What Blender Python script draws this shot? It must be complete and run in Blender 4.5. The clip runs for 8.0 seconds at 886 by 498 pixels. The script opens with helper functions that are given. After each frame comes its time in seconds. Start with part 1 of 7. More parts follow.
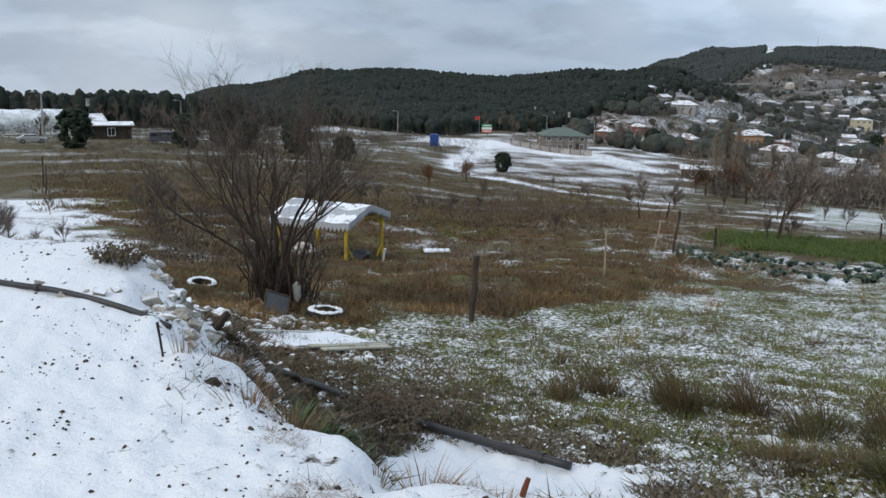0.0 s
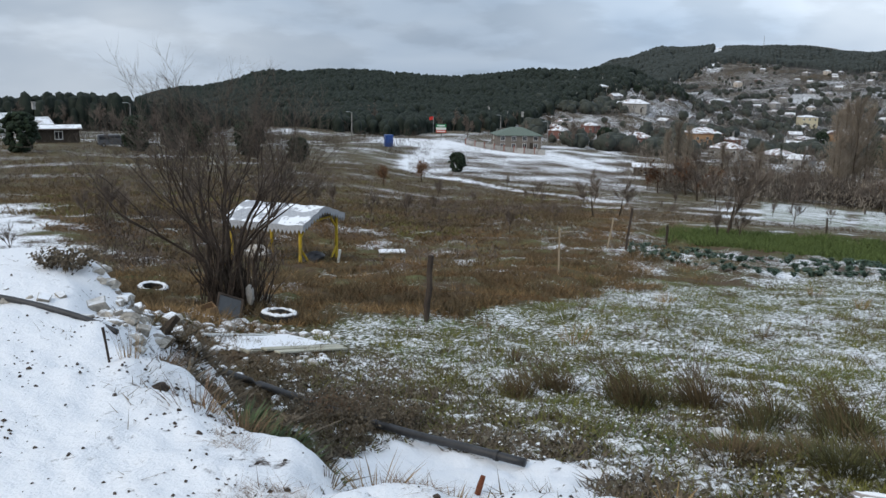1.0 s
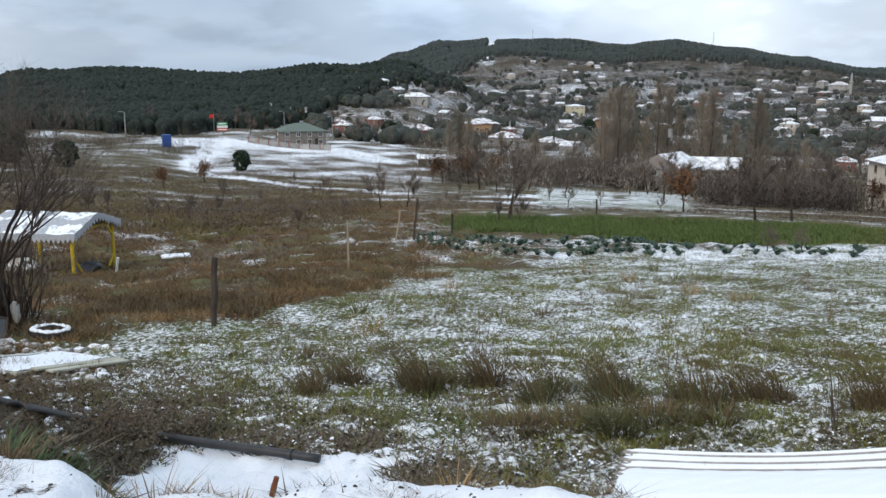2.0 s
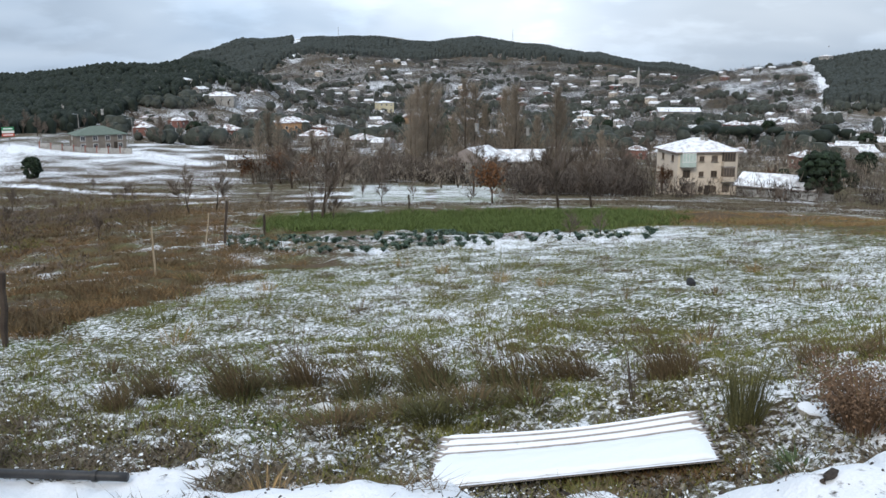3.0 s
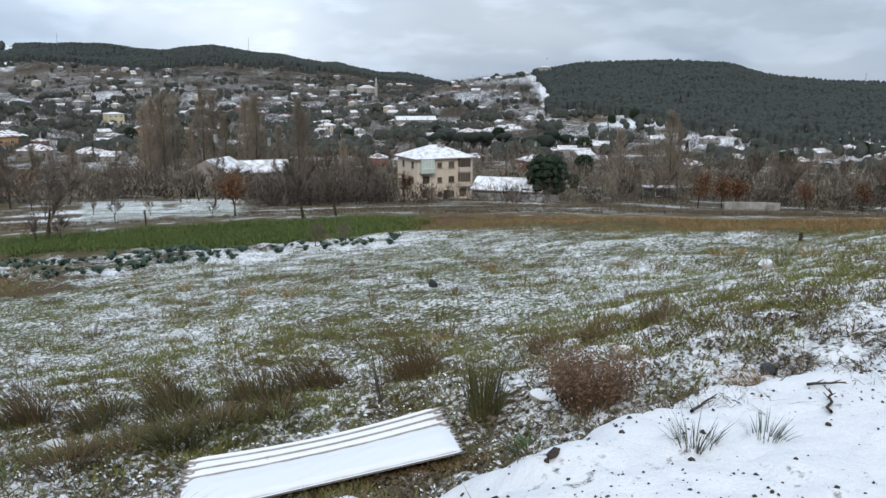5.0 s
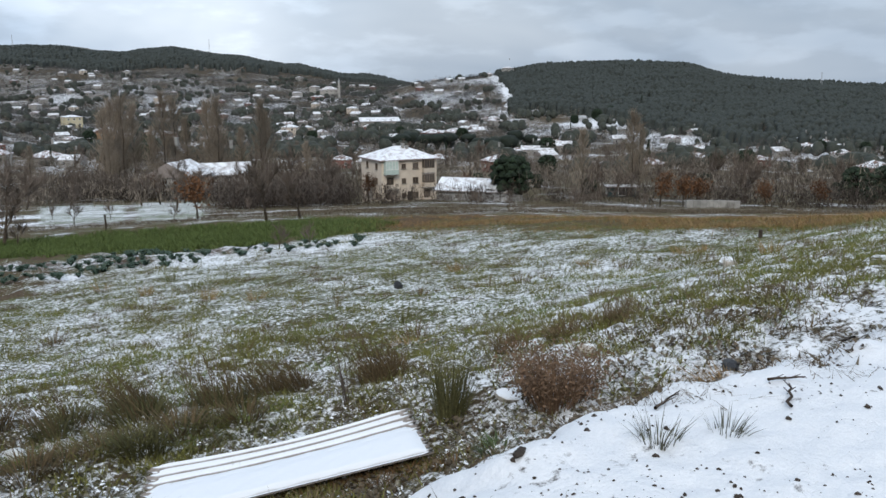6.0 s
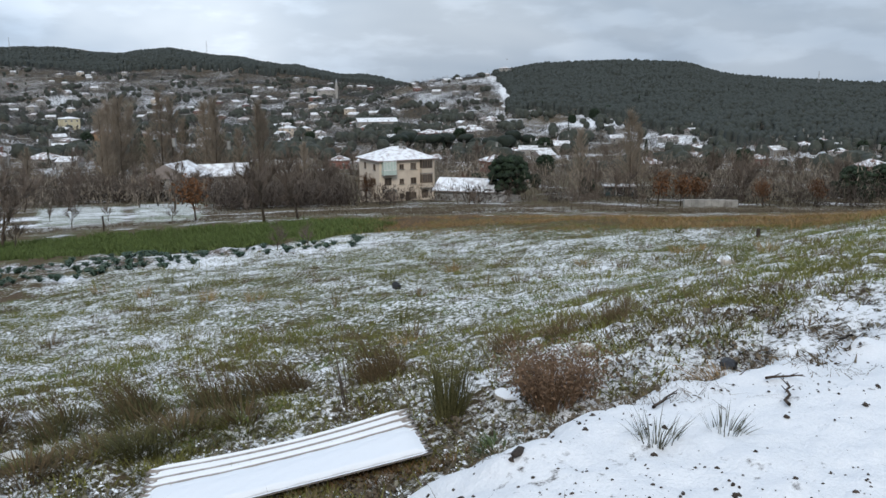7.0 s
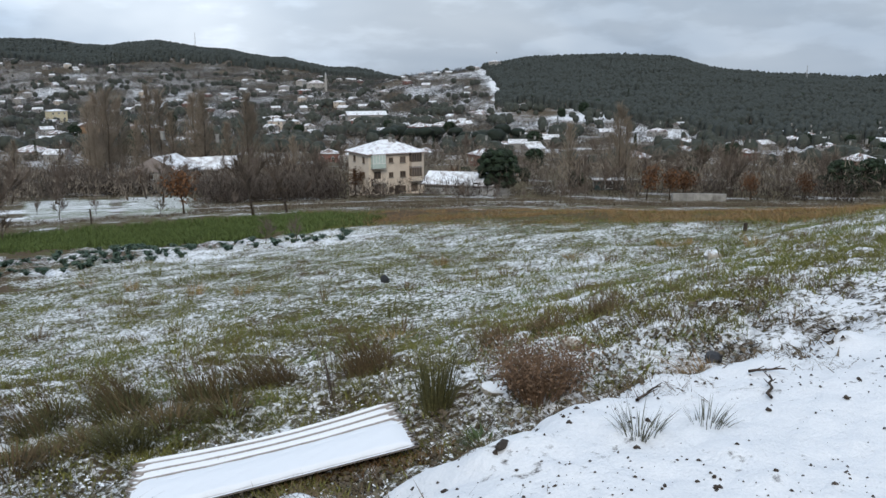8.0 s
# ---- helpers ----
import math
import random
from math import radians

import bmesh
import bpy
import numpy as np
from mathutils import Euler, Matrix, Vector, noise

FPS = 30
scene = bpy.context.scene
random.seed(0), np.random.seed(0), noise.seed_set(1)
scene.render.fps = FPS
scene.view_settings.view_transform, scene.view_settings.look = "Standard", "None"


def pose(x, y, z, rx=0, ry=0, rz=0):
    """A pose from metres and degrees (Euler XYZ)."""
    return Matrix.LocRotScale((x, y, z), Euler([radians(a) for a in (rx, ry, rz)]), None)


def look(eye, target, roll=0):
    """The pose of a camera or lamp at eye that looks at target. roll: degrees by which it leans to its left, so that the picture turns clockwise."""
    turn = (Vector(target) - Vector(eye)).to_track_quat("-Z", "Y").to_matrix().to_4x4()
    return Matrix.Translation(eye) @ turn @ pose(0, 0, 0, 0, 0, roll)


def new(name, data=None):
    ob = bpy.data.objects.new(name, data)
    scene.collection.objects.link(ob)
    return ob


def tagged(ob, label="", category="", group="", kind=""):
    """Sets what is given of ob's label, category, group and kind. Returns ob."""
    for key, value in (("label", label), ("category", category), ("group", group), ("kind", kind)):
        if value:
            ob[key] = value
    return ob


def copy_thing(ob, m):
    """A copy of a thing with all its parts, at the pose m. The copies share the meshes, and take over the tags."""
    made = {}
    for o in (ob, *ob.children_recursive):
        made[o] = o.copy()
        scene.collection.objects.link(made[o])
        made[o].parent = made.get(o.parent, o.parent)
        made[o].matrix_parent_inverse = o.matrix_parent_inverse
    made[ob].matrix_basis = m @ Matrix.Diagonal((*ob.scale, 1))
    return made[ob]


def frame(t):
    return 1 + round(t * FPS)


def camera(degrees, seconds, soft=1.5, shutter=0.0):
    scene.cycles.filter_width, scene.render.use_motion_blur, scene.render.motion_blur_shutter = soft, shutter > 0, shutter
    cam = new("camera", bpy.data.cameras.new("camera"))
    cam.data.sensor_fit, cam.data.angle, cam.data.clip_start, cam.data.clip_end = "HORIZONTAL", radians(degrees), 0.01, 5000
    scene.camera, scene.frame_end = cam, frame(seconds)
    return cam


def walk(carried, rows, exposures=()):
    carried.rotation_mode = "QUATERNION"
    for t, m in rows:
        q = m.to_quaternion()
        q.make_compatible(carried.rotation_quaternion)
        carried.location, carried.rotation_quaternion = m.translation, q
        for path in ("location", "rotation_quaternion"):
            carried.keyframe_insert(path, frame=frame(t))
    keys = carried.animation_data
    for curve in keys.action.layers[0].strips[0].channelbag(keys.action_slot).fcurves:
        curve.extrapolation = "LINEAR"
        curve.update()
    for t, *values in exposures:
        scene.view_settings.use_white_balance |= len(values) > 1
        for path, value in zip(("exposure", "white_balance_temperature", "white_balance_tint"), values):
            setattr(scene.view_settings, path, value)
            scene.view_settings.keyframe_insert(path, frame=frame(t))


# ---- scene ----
cam = camera(53.0, 8.0)
PATH = [
    (0.0, pose(0.000, 0.000, 1.600, 78.567, -1.489, 0.301)),
    (0.5, pose(0.001, 0.009, 1.589, 78.528, -1.498, 0.254)),
    (1.0, pose(0.036, -0.003, 1.594, 78.659, -1.195, -2.639)),
    (1.5, pose(0.077, -0.012, 1.592, 78.728, -0.876, -8.977)),
    (1.7, pose(0.096, -0.020, 1.591, 78.640, -0.640, -12.000)),
    (2.8, pose(0.178, -0.055, 1.584, 78.439, -0.080, -26.450)),
    (3.0, pose(0.191, -0.062, 1.581, 78.398, 0.139, -28.519)),
    (3.5, pose(0.207, -0.086, 1.581, 78.364, 0.455, -33.363)),
    (4.0, pose(0.218, -0.099, 1.584, 78.340, 0.374, -37.890)),
    (4.5, pose(0.226, -0.115, 1.589, 78.502, 0.237, -42.005)),
    (5.0, pose(0.232, -0.123, 1.587, 78.982, -0.021, -44.935)),
    (5.2, pose(0.233, -0.123, 1.587, 79.056, 0.019, -45.699)),
    (6.5, pose(0.236, -0.128, 1.588, 78.997, 0.280, -47.494)),
    (7.0, pose(0.236, -0.129, 1.587, 79.054, 0.429, -47.437)),
    (7.5, pose(0.238, -0.143, 1.590, 78.986, 0.554, -47.734)),
    (8.0, pose(0.242, -0.153, 1.591, 78.636, 0.246, -48.092)),
]
walk(cam, PATH, [(0.0, -.06), (1.0, -.02), (1.5, .09), (3.0, .27), (3.5, .27), (4.5, .18), (5.0, .12), (6.5, .02), (8.0, 0.0)])

# ---- sky and light: a thinly overcast winter afternoon ----
SUN_AZ, SUN_EL = 232.0, 36.0
world = bpy.data.worlds.new("winter_sky")
scene.world = world
world.use_nodes = True
wn = world.node_tree.nodes
wl = world.node_tree.links
wn.clear()
w_out, w_bg, w_sky = wn.new("ShaderNodeOutputWorld"), wn.new("ShaderNodeBackground"), wn.new("ShaderNodeTexSky")
w_sky.sky_type, w_sky.sun_disc = "NISHITA", False
w_sky.sun_elevation, w_sky.sun_rotation = radians(SUN_EL), radians(SUN_AZ)
w_sky.air_density, w_sky.dust_density = 1.4, 3.0
w_co, w_map, w_noise, w_ramp = wn.new("ShaderNodeTexCoord"), wn.new("ShaderNodeMapping"), wn.new("ShaderNodeTexNoise"), wn.new("ShaderNodeValToRGB")
w_map.inputs["Scale"].default_value = (1.0, 1.0, 3.2)
w_map.inputs["Location"].default_value = (2.3, -.7, 1.4)
w_noise.inputs["Scale"].default_value, w_noise.inputs["Detail"].default_value = 2.3, 4.0
w_noise.inputs["Roughness"].default_value = .52
w_noise.inputs["Distortion"].default_value = .3
w_ramp.color_ramp.elements[0].position, w_ramp.color_ramp.elements[0].color = .3, (3.35, 4.4, 5.85, 1)
w_ramp.color_ramp.elements[1].position, w_ramp.color_ramp.elements[1].color = .7, (7.0, 7.9, 9.0, 1)
w_mix = wn.new("ShaderNodeMix")
w_mix.data_type = "RGBA"
w_mix.inputs[0].default_value = .93
w_bg.inputs["Strength"].default_value = .105
wl.new(w_co.outputs["Generated"], w_map.inputs["Vector"])
wl.new(w_map.outputs["Vector"], w_noise.inputs["Vector"])
wl.new(w_noise.outputs["Fac"], w_ramp.inputs["Fac"])
wl.new(w_sky.outputs["Color"], w_mix.inputs[6])
wl.new(w_ramp.outputs["Color"], w_mix.inputs[7])
# an overcast sky is brighter overhead than along the horizon
w_sep, w_up, w_gain = wn.new("ShaderNodeSeparateXYZ"), wn.new("ShaderNodeMath"), wn.new("ShaderNodeVectorMath")
w_up.operation, w_up.use_clamp = "MULTIPLY_ADD", False
w_up.inputs[1].default_value, w_up.inputs[2].default_value = .85, .95
w_gain.operation = "SCALE"
wl.new(w_co.outputs["Generated"], w_sep.inputs[0])
wl.new(w_sep.outputs["Z"], w_up.inputs[0])
wl.new(w_mix.outputs[2], w_gain.inputs[0])
wl.new(w_up.outputs[0], w_gain.inputs["Scale"])
# the cloud is thinnest, and brightest, over the far ridge
w_dot, w_thin, w_lift, w_fine, w_puff, w_add = wn.new("ShaderNodeVectorMath"), wn.new("ShaderNodeMapRange"), wn.new("ShaderNodeVectorMath"), wn.new("ShaderNodeTexNoise"), wn.new("ShaderNodeMapRange"), wn.new("ShaderNodeMath")
w_dot.operation, w_lift.operation, w_add.operation = "DOT_PRODUCT", "SCALE", "MULTIPLY_ADD"
w_dot.inputs[1].default_value = (math.sin(radians(25)) * .995, math.cos(radians(25)) * .995, .09)
w_thin.interpolation_type = "SMOOTHSTEP"
for key, v in (("From Min", .93), ("From Max", .998), ("To Min", .86), ("To Max", 1.14)):
    w_thin.inputs[key].default_value = v
w_fine.inputs["Scale"].default_value, w_fine.inputs["Detail"].default_value = 9.0, 5.0
w_puff.interpolation_type = "SMOOTHSTEP"
for key, v in (("From Min", .47), ("From Max", .62), ("To Min", 0.0), ("To Max", .16)):
    w_puff.inputs[key].default_value = v
wl.new(w_co.outputs["Generated"], w_dot.inputs[0])
wl.new(w_dot.outputs["Value"], w_thin.inputs["Value"])
wl.new(w_map.outputs["Vector"], w_fine.inputs["Vector"])
wl.new(w_fine.outputs["Fac"], w_puff.inputs["Value"])
wl.new(w_puff.outputs["Result"], w_add.inputs[0])
wl.new(w_thin.outputs["Result"], w_add.inputs[1])
wl.new(w_thin.outputs["Result"], w_add.inputs[2])
wl.new(w_gain.outputs[0], w_lift.inputs[0])
wl.new(w_add.outputs[0], w_lift.inputs["Scale"])
wl.new(w_lift.outputs[0], w_bg.inputs["Color"])
wl.new(w_bg.outputs["Background"], w_out.inputs["Surface"])

sun = new("sun", bpy.data.lights.new("sun", "SUN"))
sun.data.energy, sun.data.angle, sun.data.color = 1.5, radians(20), (1.0, .92, .8)
sun.matrix_world = look((math.sin(radians(SUN_AZ)) * 50, math.cos(radians(SUN_AZ)) * 50, math.tan(radians(SUN_EL)) * 50), (0, 0, 0))


# ---- materials ----
def graph(name, rough=.8, spec=.3):
    m = bpy.data.materials.new(name)
    m.use_nodes = True
    b = m.node_tree.nodes["Principled BSDF"]
    b.inputs["Roughness"].default_value = rough
    b.inputs["Specular IOR Level"].default_value = spec
    return m, m.node_tree.nodes, m.node_tree.links, b


def noise_node(nodes, links, vec, scale, detail=4, rough=.55):
    n = nodes.new("ShaderNodeTexNoise")
    n.inputs["Scale"].default_value, n.inputs["Detail"].default_value, n.inputs["Roughness"].default_value = scale, detail, rough
    links.new(vec, n.inputs["Vector"])
    return n.outputs["Fac"]


def ramp_node(nodes, links, fac, stops):
    r = nodes.new("ShaderNodeValToRGB")
    e = r.color_ramp.elements
    while len(e) < len(stops):
        e.new(.5)
    for el, (p, c) in zip(e, stops):
        el.position, el.color = p, (*c, 1)
    links.new(fac, r.inputs["Fac"])
    return r.outputs["Color"]


def math_node(nodes, links, op, a, b=None, clamp=False):
    n = nodes.new("ShaderNodeMath")
    n.operation, n.use_clamp = op, clamp
    for i, v in enumerate((a, b)):
        if v is None:
            continue
        if isinstance(v, (int, float)):
            n.inputs[i].default_value = v
        else:
            links.new(v, n.inputs[i])
    return n.outputs[0]


def mix_node(nodes, links, fac, a, b):
    n = nodes.new("ShaderNodeMix")
    n.data_type = "RGBA"
    for key, v in ((0, fac), (6, a), (7, b)):
        if isinstance(v, tuple):
            n.inputs[key].default_value = (*v, 1)
        elif isinstance(v, (int, float)):
            n.inputs[key].default_value = v
        else:
            links.new(v, n.inputs[key])
    return n.outputs[2]


def bump_node(nodes, links, b, heights, dist, strength=.6):
    n = nodes.new("ShaderNodeBump")
    n.inputs["Strength"].default_value, n.inputs["Distance"].default_value = strength, dist
    links.new(heights, n.inputs["Height"])
    links.new(n.outputs["Normal"], b.inputs["Normal"])


def worn(name, dark, light, scale=6, fine=60, rough=.8, spec=.3, dist=.004, vary=.25, stain=None, metal=0.0):
    """A weathered surface: broad blotches, fine grain, a little relief, a shade of its own for each piece."""
    m, n, l, b = graph(name, rough, spec)
    pos = n.new("ShaderNodeNewGeometry").outputs["Position"]
    broad, grain = noise_node(n, l, pos, scale, 5), noise_node(n, l, pos, fine, 4, .6)
    mixed = math_node(n, l, "ADD", math_node(n, l, "MULTIPLY", broad, .6), math_node(n, l, "MULTIPLY", grain, .4))
    col = ramp_node(n, l, mixed, [(.33, dark), (.67, light)])
    if stain:
        spots = noise_node(n, l, pos, scale * .35, 6, .62)
        col = mix_node(n, l, ramp_node(n, l, spots, [(.52, (0, 0, 0)), (.66, (1, 1, 1))]), col, stain)
    if vary:
        rnd = n.new("ShaderNodeObjectInfo").outputs["Random"]
        h = n.new("ShaderNodeHueSaturation")
        l.new(math_node(n, l, "ADD", math_node(n, l, "MULTIPLY", rnd, vary * 2), 1 - vary), h.inputs["Value"])
        l.new(col, h.inputs["Color"])
        col = h.outputs["Color"]
    l.new(col, b.inputs["Base Color"])
    b.inputs["Metallic"].default_value = metal
    bump_node(n, l, b, grain, dist)
    return m


def dusted(name, base_dark, base_light, lo, hi, scale=3.0, rough=.85, fine=40, dist=.01, island=True, fray=1.6):
    """A surface with thin snow lying on what faces up; the snow frays by a noise."""
    m, n, l, b = graph(name, rough, .25)
    geo = n.new("ShaderNodeNewGeometry")
    pos = geo.outputs["Position"]
    grain = noise_node(n, l, pos, fine, 4, .6)
    col = ramp_node(n, l, grain, [(.3, base_dark), (.7, base_light)])
    if island:
        h = n.new("ShaderNodeHueSaturation")
        l.new(math_node(n, l, "ADD", math_node(n, l, "MULTIPLY", geo.outputs["Random Per Island"], .7), .65), h.inputs["Value"])
        l.new(col, h.inputs["Color"])
        col = h.outputs["Color"]
    sep = n.new("ShaderNodeSeparateXYZ")
    l.new(geo.outputs["Normal"], sep.inputs[0])
    amount = math_node(n, l, "ADD", sep.outputs["Z"], math_node(n, l, "MULTIPLY", math_node(n, l, "SUBTRACT", noise_node(n, l, pos, scale, 5, .6), .5), fray))
    mask = ramp_node(n, l, amount, [(lo, (0, 0, 0)), (hi, (1, 1, 1))])
    l.new(mix_node(n, l, mask, col, (.78, .8, .83)), b.inputs["Base Color"])
    bump_node(n, l, b, grain, dist)
    return m


def ground_material():
    """Ground: soil, dead grass, green grass and thin snow, spread by the land cover of each place."""
    m, n, l, b = graph("ground_cover", .9, .15)
    pos = n.new("ShaderNodeNewGeometry").outputs["Position"]
    cover = {}
    for key in ("snow", "green", "rough"):
        a = n.new("ShaderNodeAttribute")
        a.attribute_name = key
        cover[key] = a.outputs["Fac"]
    huge, broad, mid, fine, grit = (noise_node(n, l, pos, s, d, r) for s, d, r in ((.02, 5, .6), (.22, 6, .6), (1.3, 6, .62), (12, 6, .7), (70, 4, .6)))
    soil = ramp_node(n, l, fine, [(.3, (.035, .024, .016)), (.7, (.12, .085, .055))])
    dead = ramp_node(n, l, fine, [(.28, (.03, .019, .011)), (.5, (.078, .048, .026)), (.75, (.16, .104, .055))])
    grass = ramp_node(n, l, fine, [(.28, (.035, .043, .016)), (.5, (.09, .105, .034)), (.75, (.195, .198, .07))])
    w_grass = math_node(n, l, "ADD", cover["green"], math_node(n, l, "MULTIPLY", math_node(n, l, "SUBTRACT", mid, .5), 2.2), True)
    w_dead = math_node(n, l, "ADD", cover["rough"], math_node(n, l, "MULTIPLY", math_node(n, l, "SUBTRACT", mid, .5), 1.6), True)
    col = mix_node(n, l, w_dead, soil, dead)
    col = mix_node(n, l, w_grass, col, grass)
    # thin snow: breaks up first over tufts (fine), then in wide drifts (broad)
    s = math_node(n, l, "ADD", math_node(n, l, "MULTIPLY", math_node(n, l, "SUBTRACT", fine, .5), 2.6),
                  math_node(n, l, "MULTIPLY", math_node(n, l, "SUBTRACT", mid, .5), 1.1))
    s = math_node(n, l, "ADD", s, math_node(n, l, "MULTIPLY", math_node(n, l, "SUBTRACT", broad, .5), .9))
    s = math_node(n, l, "ADD", s, math_node(n, l, "MULTIPLY", math_node(n, l, "SUBTRACT", huge, .5), .9))
    s = math_node(n, l, "ADD", s, cover["snow"])
    mask = ramp_node(n, l, s, [(.38, (0, 0, 0)), (.72, (1, 1, 1))])
    snow = ramp_node(n, l, grit, [(.3, (.72, .735, .76)), (.7, (.80, .81, .83))])
    l.new(mix_node(n, l, mask, col, snow), b.inputs["Base Color"])
    relief = math_node(n, l, "ADD", fine, math_node(n, l, "MULTIPLY", grit, .25))
    bump_node(n, l, b, relief, .035, .7)
    return m


M_GROUND = ground_material()
M_PINE = dusted("pine_needles", (.008, .014, .008), (.022, .036, .018), 1.6, 2.4, 1.5, fine=3, dist=.05)
# distance haze is put into this paler, greyer pine colour
M_PINE_HAZED = dusted("pine_wood", (.033, .04, .036), (.05, .057, .052), 1.7, 2.9, .3, fine=.6, dist=.05, island=False)
# garden evergreens, lightened: the haze over the village sits in the colour
M_GREEN_HAZED = dusted("hazed_evergreen", (.034, .04, .033), (.066, .072, .06), 1.5, 2.6, .3, fine=.6, dist=.05, island=False)
# pine of the nearer woods, without the haze in its colour
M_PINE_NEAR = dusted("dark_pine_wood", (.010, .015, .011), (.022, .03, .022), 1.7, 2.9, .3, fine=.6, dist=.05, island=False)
M_TWIG = worn("bare_twigs", (.085, .068, .056), (.185, .15, .124), 3, 30, .9, .15, .003)
M_TWIG_GREY = worn("poplar_twigs", (.15, .122, .094), (.28, .235, .185), 2, 20, .9, .15, .003)
M_SCRUB = worn("grey_scrub", (.05, .051, .051), (.108, .107, .104), .3, 5, .95, .1, .003)
M_TWIG_DARK = worn("dark_twigs", (.028, .021, .017), (.085, .064, .05), 4, 30, .9, .15, .003)
M_HEDGE = worn("leafless_hedge", (.062, .05, .042), (.15, .122, .1), 1, 12, .95, .1, .003)
M_BARK = worn("bark", (.028, .021, .016), (.085, .066, .05), 5, 40, .95, .1, .012)
M_RUST = worn("withered_leaves", (.06, .03, .016), (.165, .08, .038), 4, 30, .9, .15, .004)


# ---- builders ----
def mesh_of(name, verts, faces, material, smooth_shade=False):
    me = bpy.data.meshes.new(name)
    me.from_pydata([tuple(v) for v in verts], [], [tuple(q) for q in faces])
    me.materials.append(material)
    if smooth_shade:
        me.polygons.foreach_set("use_smooth", [True] * len(me.polygons))
    me.update()
    return me


def part(name, bm, material, parent=None, label=""):
    """Link a bmesh (or a ready mesh) as ONE mesh object under a thing or a part."""
    if isinstance(bm, bpy.types.Mesh):
        me = bm
    else:
        me = bpy.data.meshes.new(name)
        bm.to_mesh(me)
        bm.free()
        me.materials.append(material)
    ob = new(name, me)
    if parent:
        ob.parent = parent
    return tagged(ob, label)


def root(name, label, category, m=None, group="", kind=""):
    ob = new(name)
    ob.empty_display_size = .2
    if m is not None:
        ob.matrix_basis = m
    return tagged(ob, label, category, group, kind)


def box(bm, cx, cy, cz, sx, sy, sz, m=None, bevel=0.0):
    """A box by centre and size, with softened edges."""
    t = Matrix.Translation((cx, cy, cz)) @ Matrix.Diagonal((sx, sy, sz, 1))
    r = bmesh.ops.create_cube(bm, size=1, matrix=(m @ t) if m else t)
    if bevel:
        es = list({e for v in r["verts"] for e in v.link_edges})
        bmesh.ops.bevel(bm, geom=es, offset=bevel, segments=1, affect="EDGES", clamp_overlap=True)
    return bm


def tube(verts, faces, pts, radii, sides=5):
    """A tapered tube through points, added to lists of vertices and faces."""
    base = len(verts)
    for i, p in enumerate(pts):
        a = (pts[min(i + 1, len(pts) - 1)] - pts[max(i - 1, 0)]).normalized()
        u = a.orthogonal().normalized()
        v = a.cross(u)
        for k in range(sides):
            q = 2 * math.pi * k / sides
            verts.append(p + (u * math.cos(q) + v * math.sin(q)) * radii[i])
    for i in range(len(pts) - 1):
        for k in range(sides):
            a, b = base + i * sides + k, base + i * sides + (k + 1) % sides
            faces.append((a, b, b + sides, a + sides))


def ground_z(x, y):
    return float(height(x, y))


def spot(az, r, lift=0.0):
    x, y = r * math.sin(radians(az)), r * math.cos(radians(az))
    return Vector((x, y, ground_z(x, y) + lift))


# ---- landform: heights by direction and distance from the place where one stands ----
EYE = 1.6
EDGE = [(14, -2.0), (8, .75), (5.9, 1.42), (4.05, 2.0), (2.65, 2.05), (1.75, 2.55), (.9, 3.15), (-.3, 3.3), (-.93, 3.87), (-1.24, 4.45), (-1.74, 5.27),
        (-2.9, 7.6), (-4.6, 8.4), (-8, 9.4), (-20, 11), (-40, 8)]
AZ_KNOTS = [-35, -20, -13, -8, -4.5, 3, 9, 14, 16.5, 19.5, 24, 28, 30.5, 34, 37.5, 42, 46, 50, 54, 58, 62, 65.5, 69, 74, 80]
R_KNOTS = [60, 110, 160, 250, 400, 650, 1000, 1600]
SIGHT_NEAR = [-8.0, -8.0, -8.3, -8.6, -8.9, -9.2, -9.0, -8.9, -8.9, -8.85, -8.8, -8.8, -8.8, -8.7, -8.7, -8.6, -8.6, -8.5, -8.5, -8.4, -8.4, -8.3, -8.2, -8.1, -8.0]
# the hills by direction: low wooded hill at 650, village slope and round hill at 1000, ridge at 1600
HILL_650 = [-3.6, -3.4, -1.75, -.75, -.5, -.78, -.22, -.05, -.95, -2.3, -3.1, -3.2, -3.2, -3.2, -3.2, -3.1, -2.9, -2.5, -2.1, -1.85, -1.9, -2.0, -2.1, -2.3, -2.4]
HILL_1000 = [-3.6, -3.6, -2.6, -2.5, -2.5, -2.5, -2.0, -1.8, -1.6, -1.5, -1.6, -1.6, -1.6, -1.6, -1.6, -1.2, -.4, -.1, .45, .68, .5, -.25, -.45, -.75, -1.0]
RIDGE_1600 = [-3.6, -3.6, -2.8, -2.5, -2.2, -1.6, -.6, .6, 1.25, 1.55, 1.7, 1.35, 1.5, 1.15, .6, .05, -.8, -.8, -.8, -.8, -.8, -1.0, -1.1, -1.2, -1.2]
MID_AZ, MID = [-35, -20, -8, 3, 15, 28, 42, 58, 80], [
    [-5.9, -6.0, -6.5, -7.6, -8.0, -8.2, -8.1, -8.0, -7.7], [-4.7, -4.7, -5.3, -6.6, -7.2, -7.5, -7.8, -7.4, -7.0],
    [-3.9, -3.9, -4.5, -4.7, -5.4, -5.8, -6.0, -6.0, -5.7], [-3.6, -3.6, -2.9, -3.1, -4.1, -4.5, -4.5, -4.8, -4.7]]
SIGHT = np.array([SIGHT_NEAR, *(np.interp(AZ_KNOTS, MID_AZ, row) for row in MID), HILL_650, HILL_1000, RIDGE_1600]).T


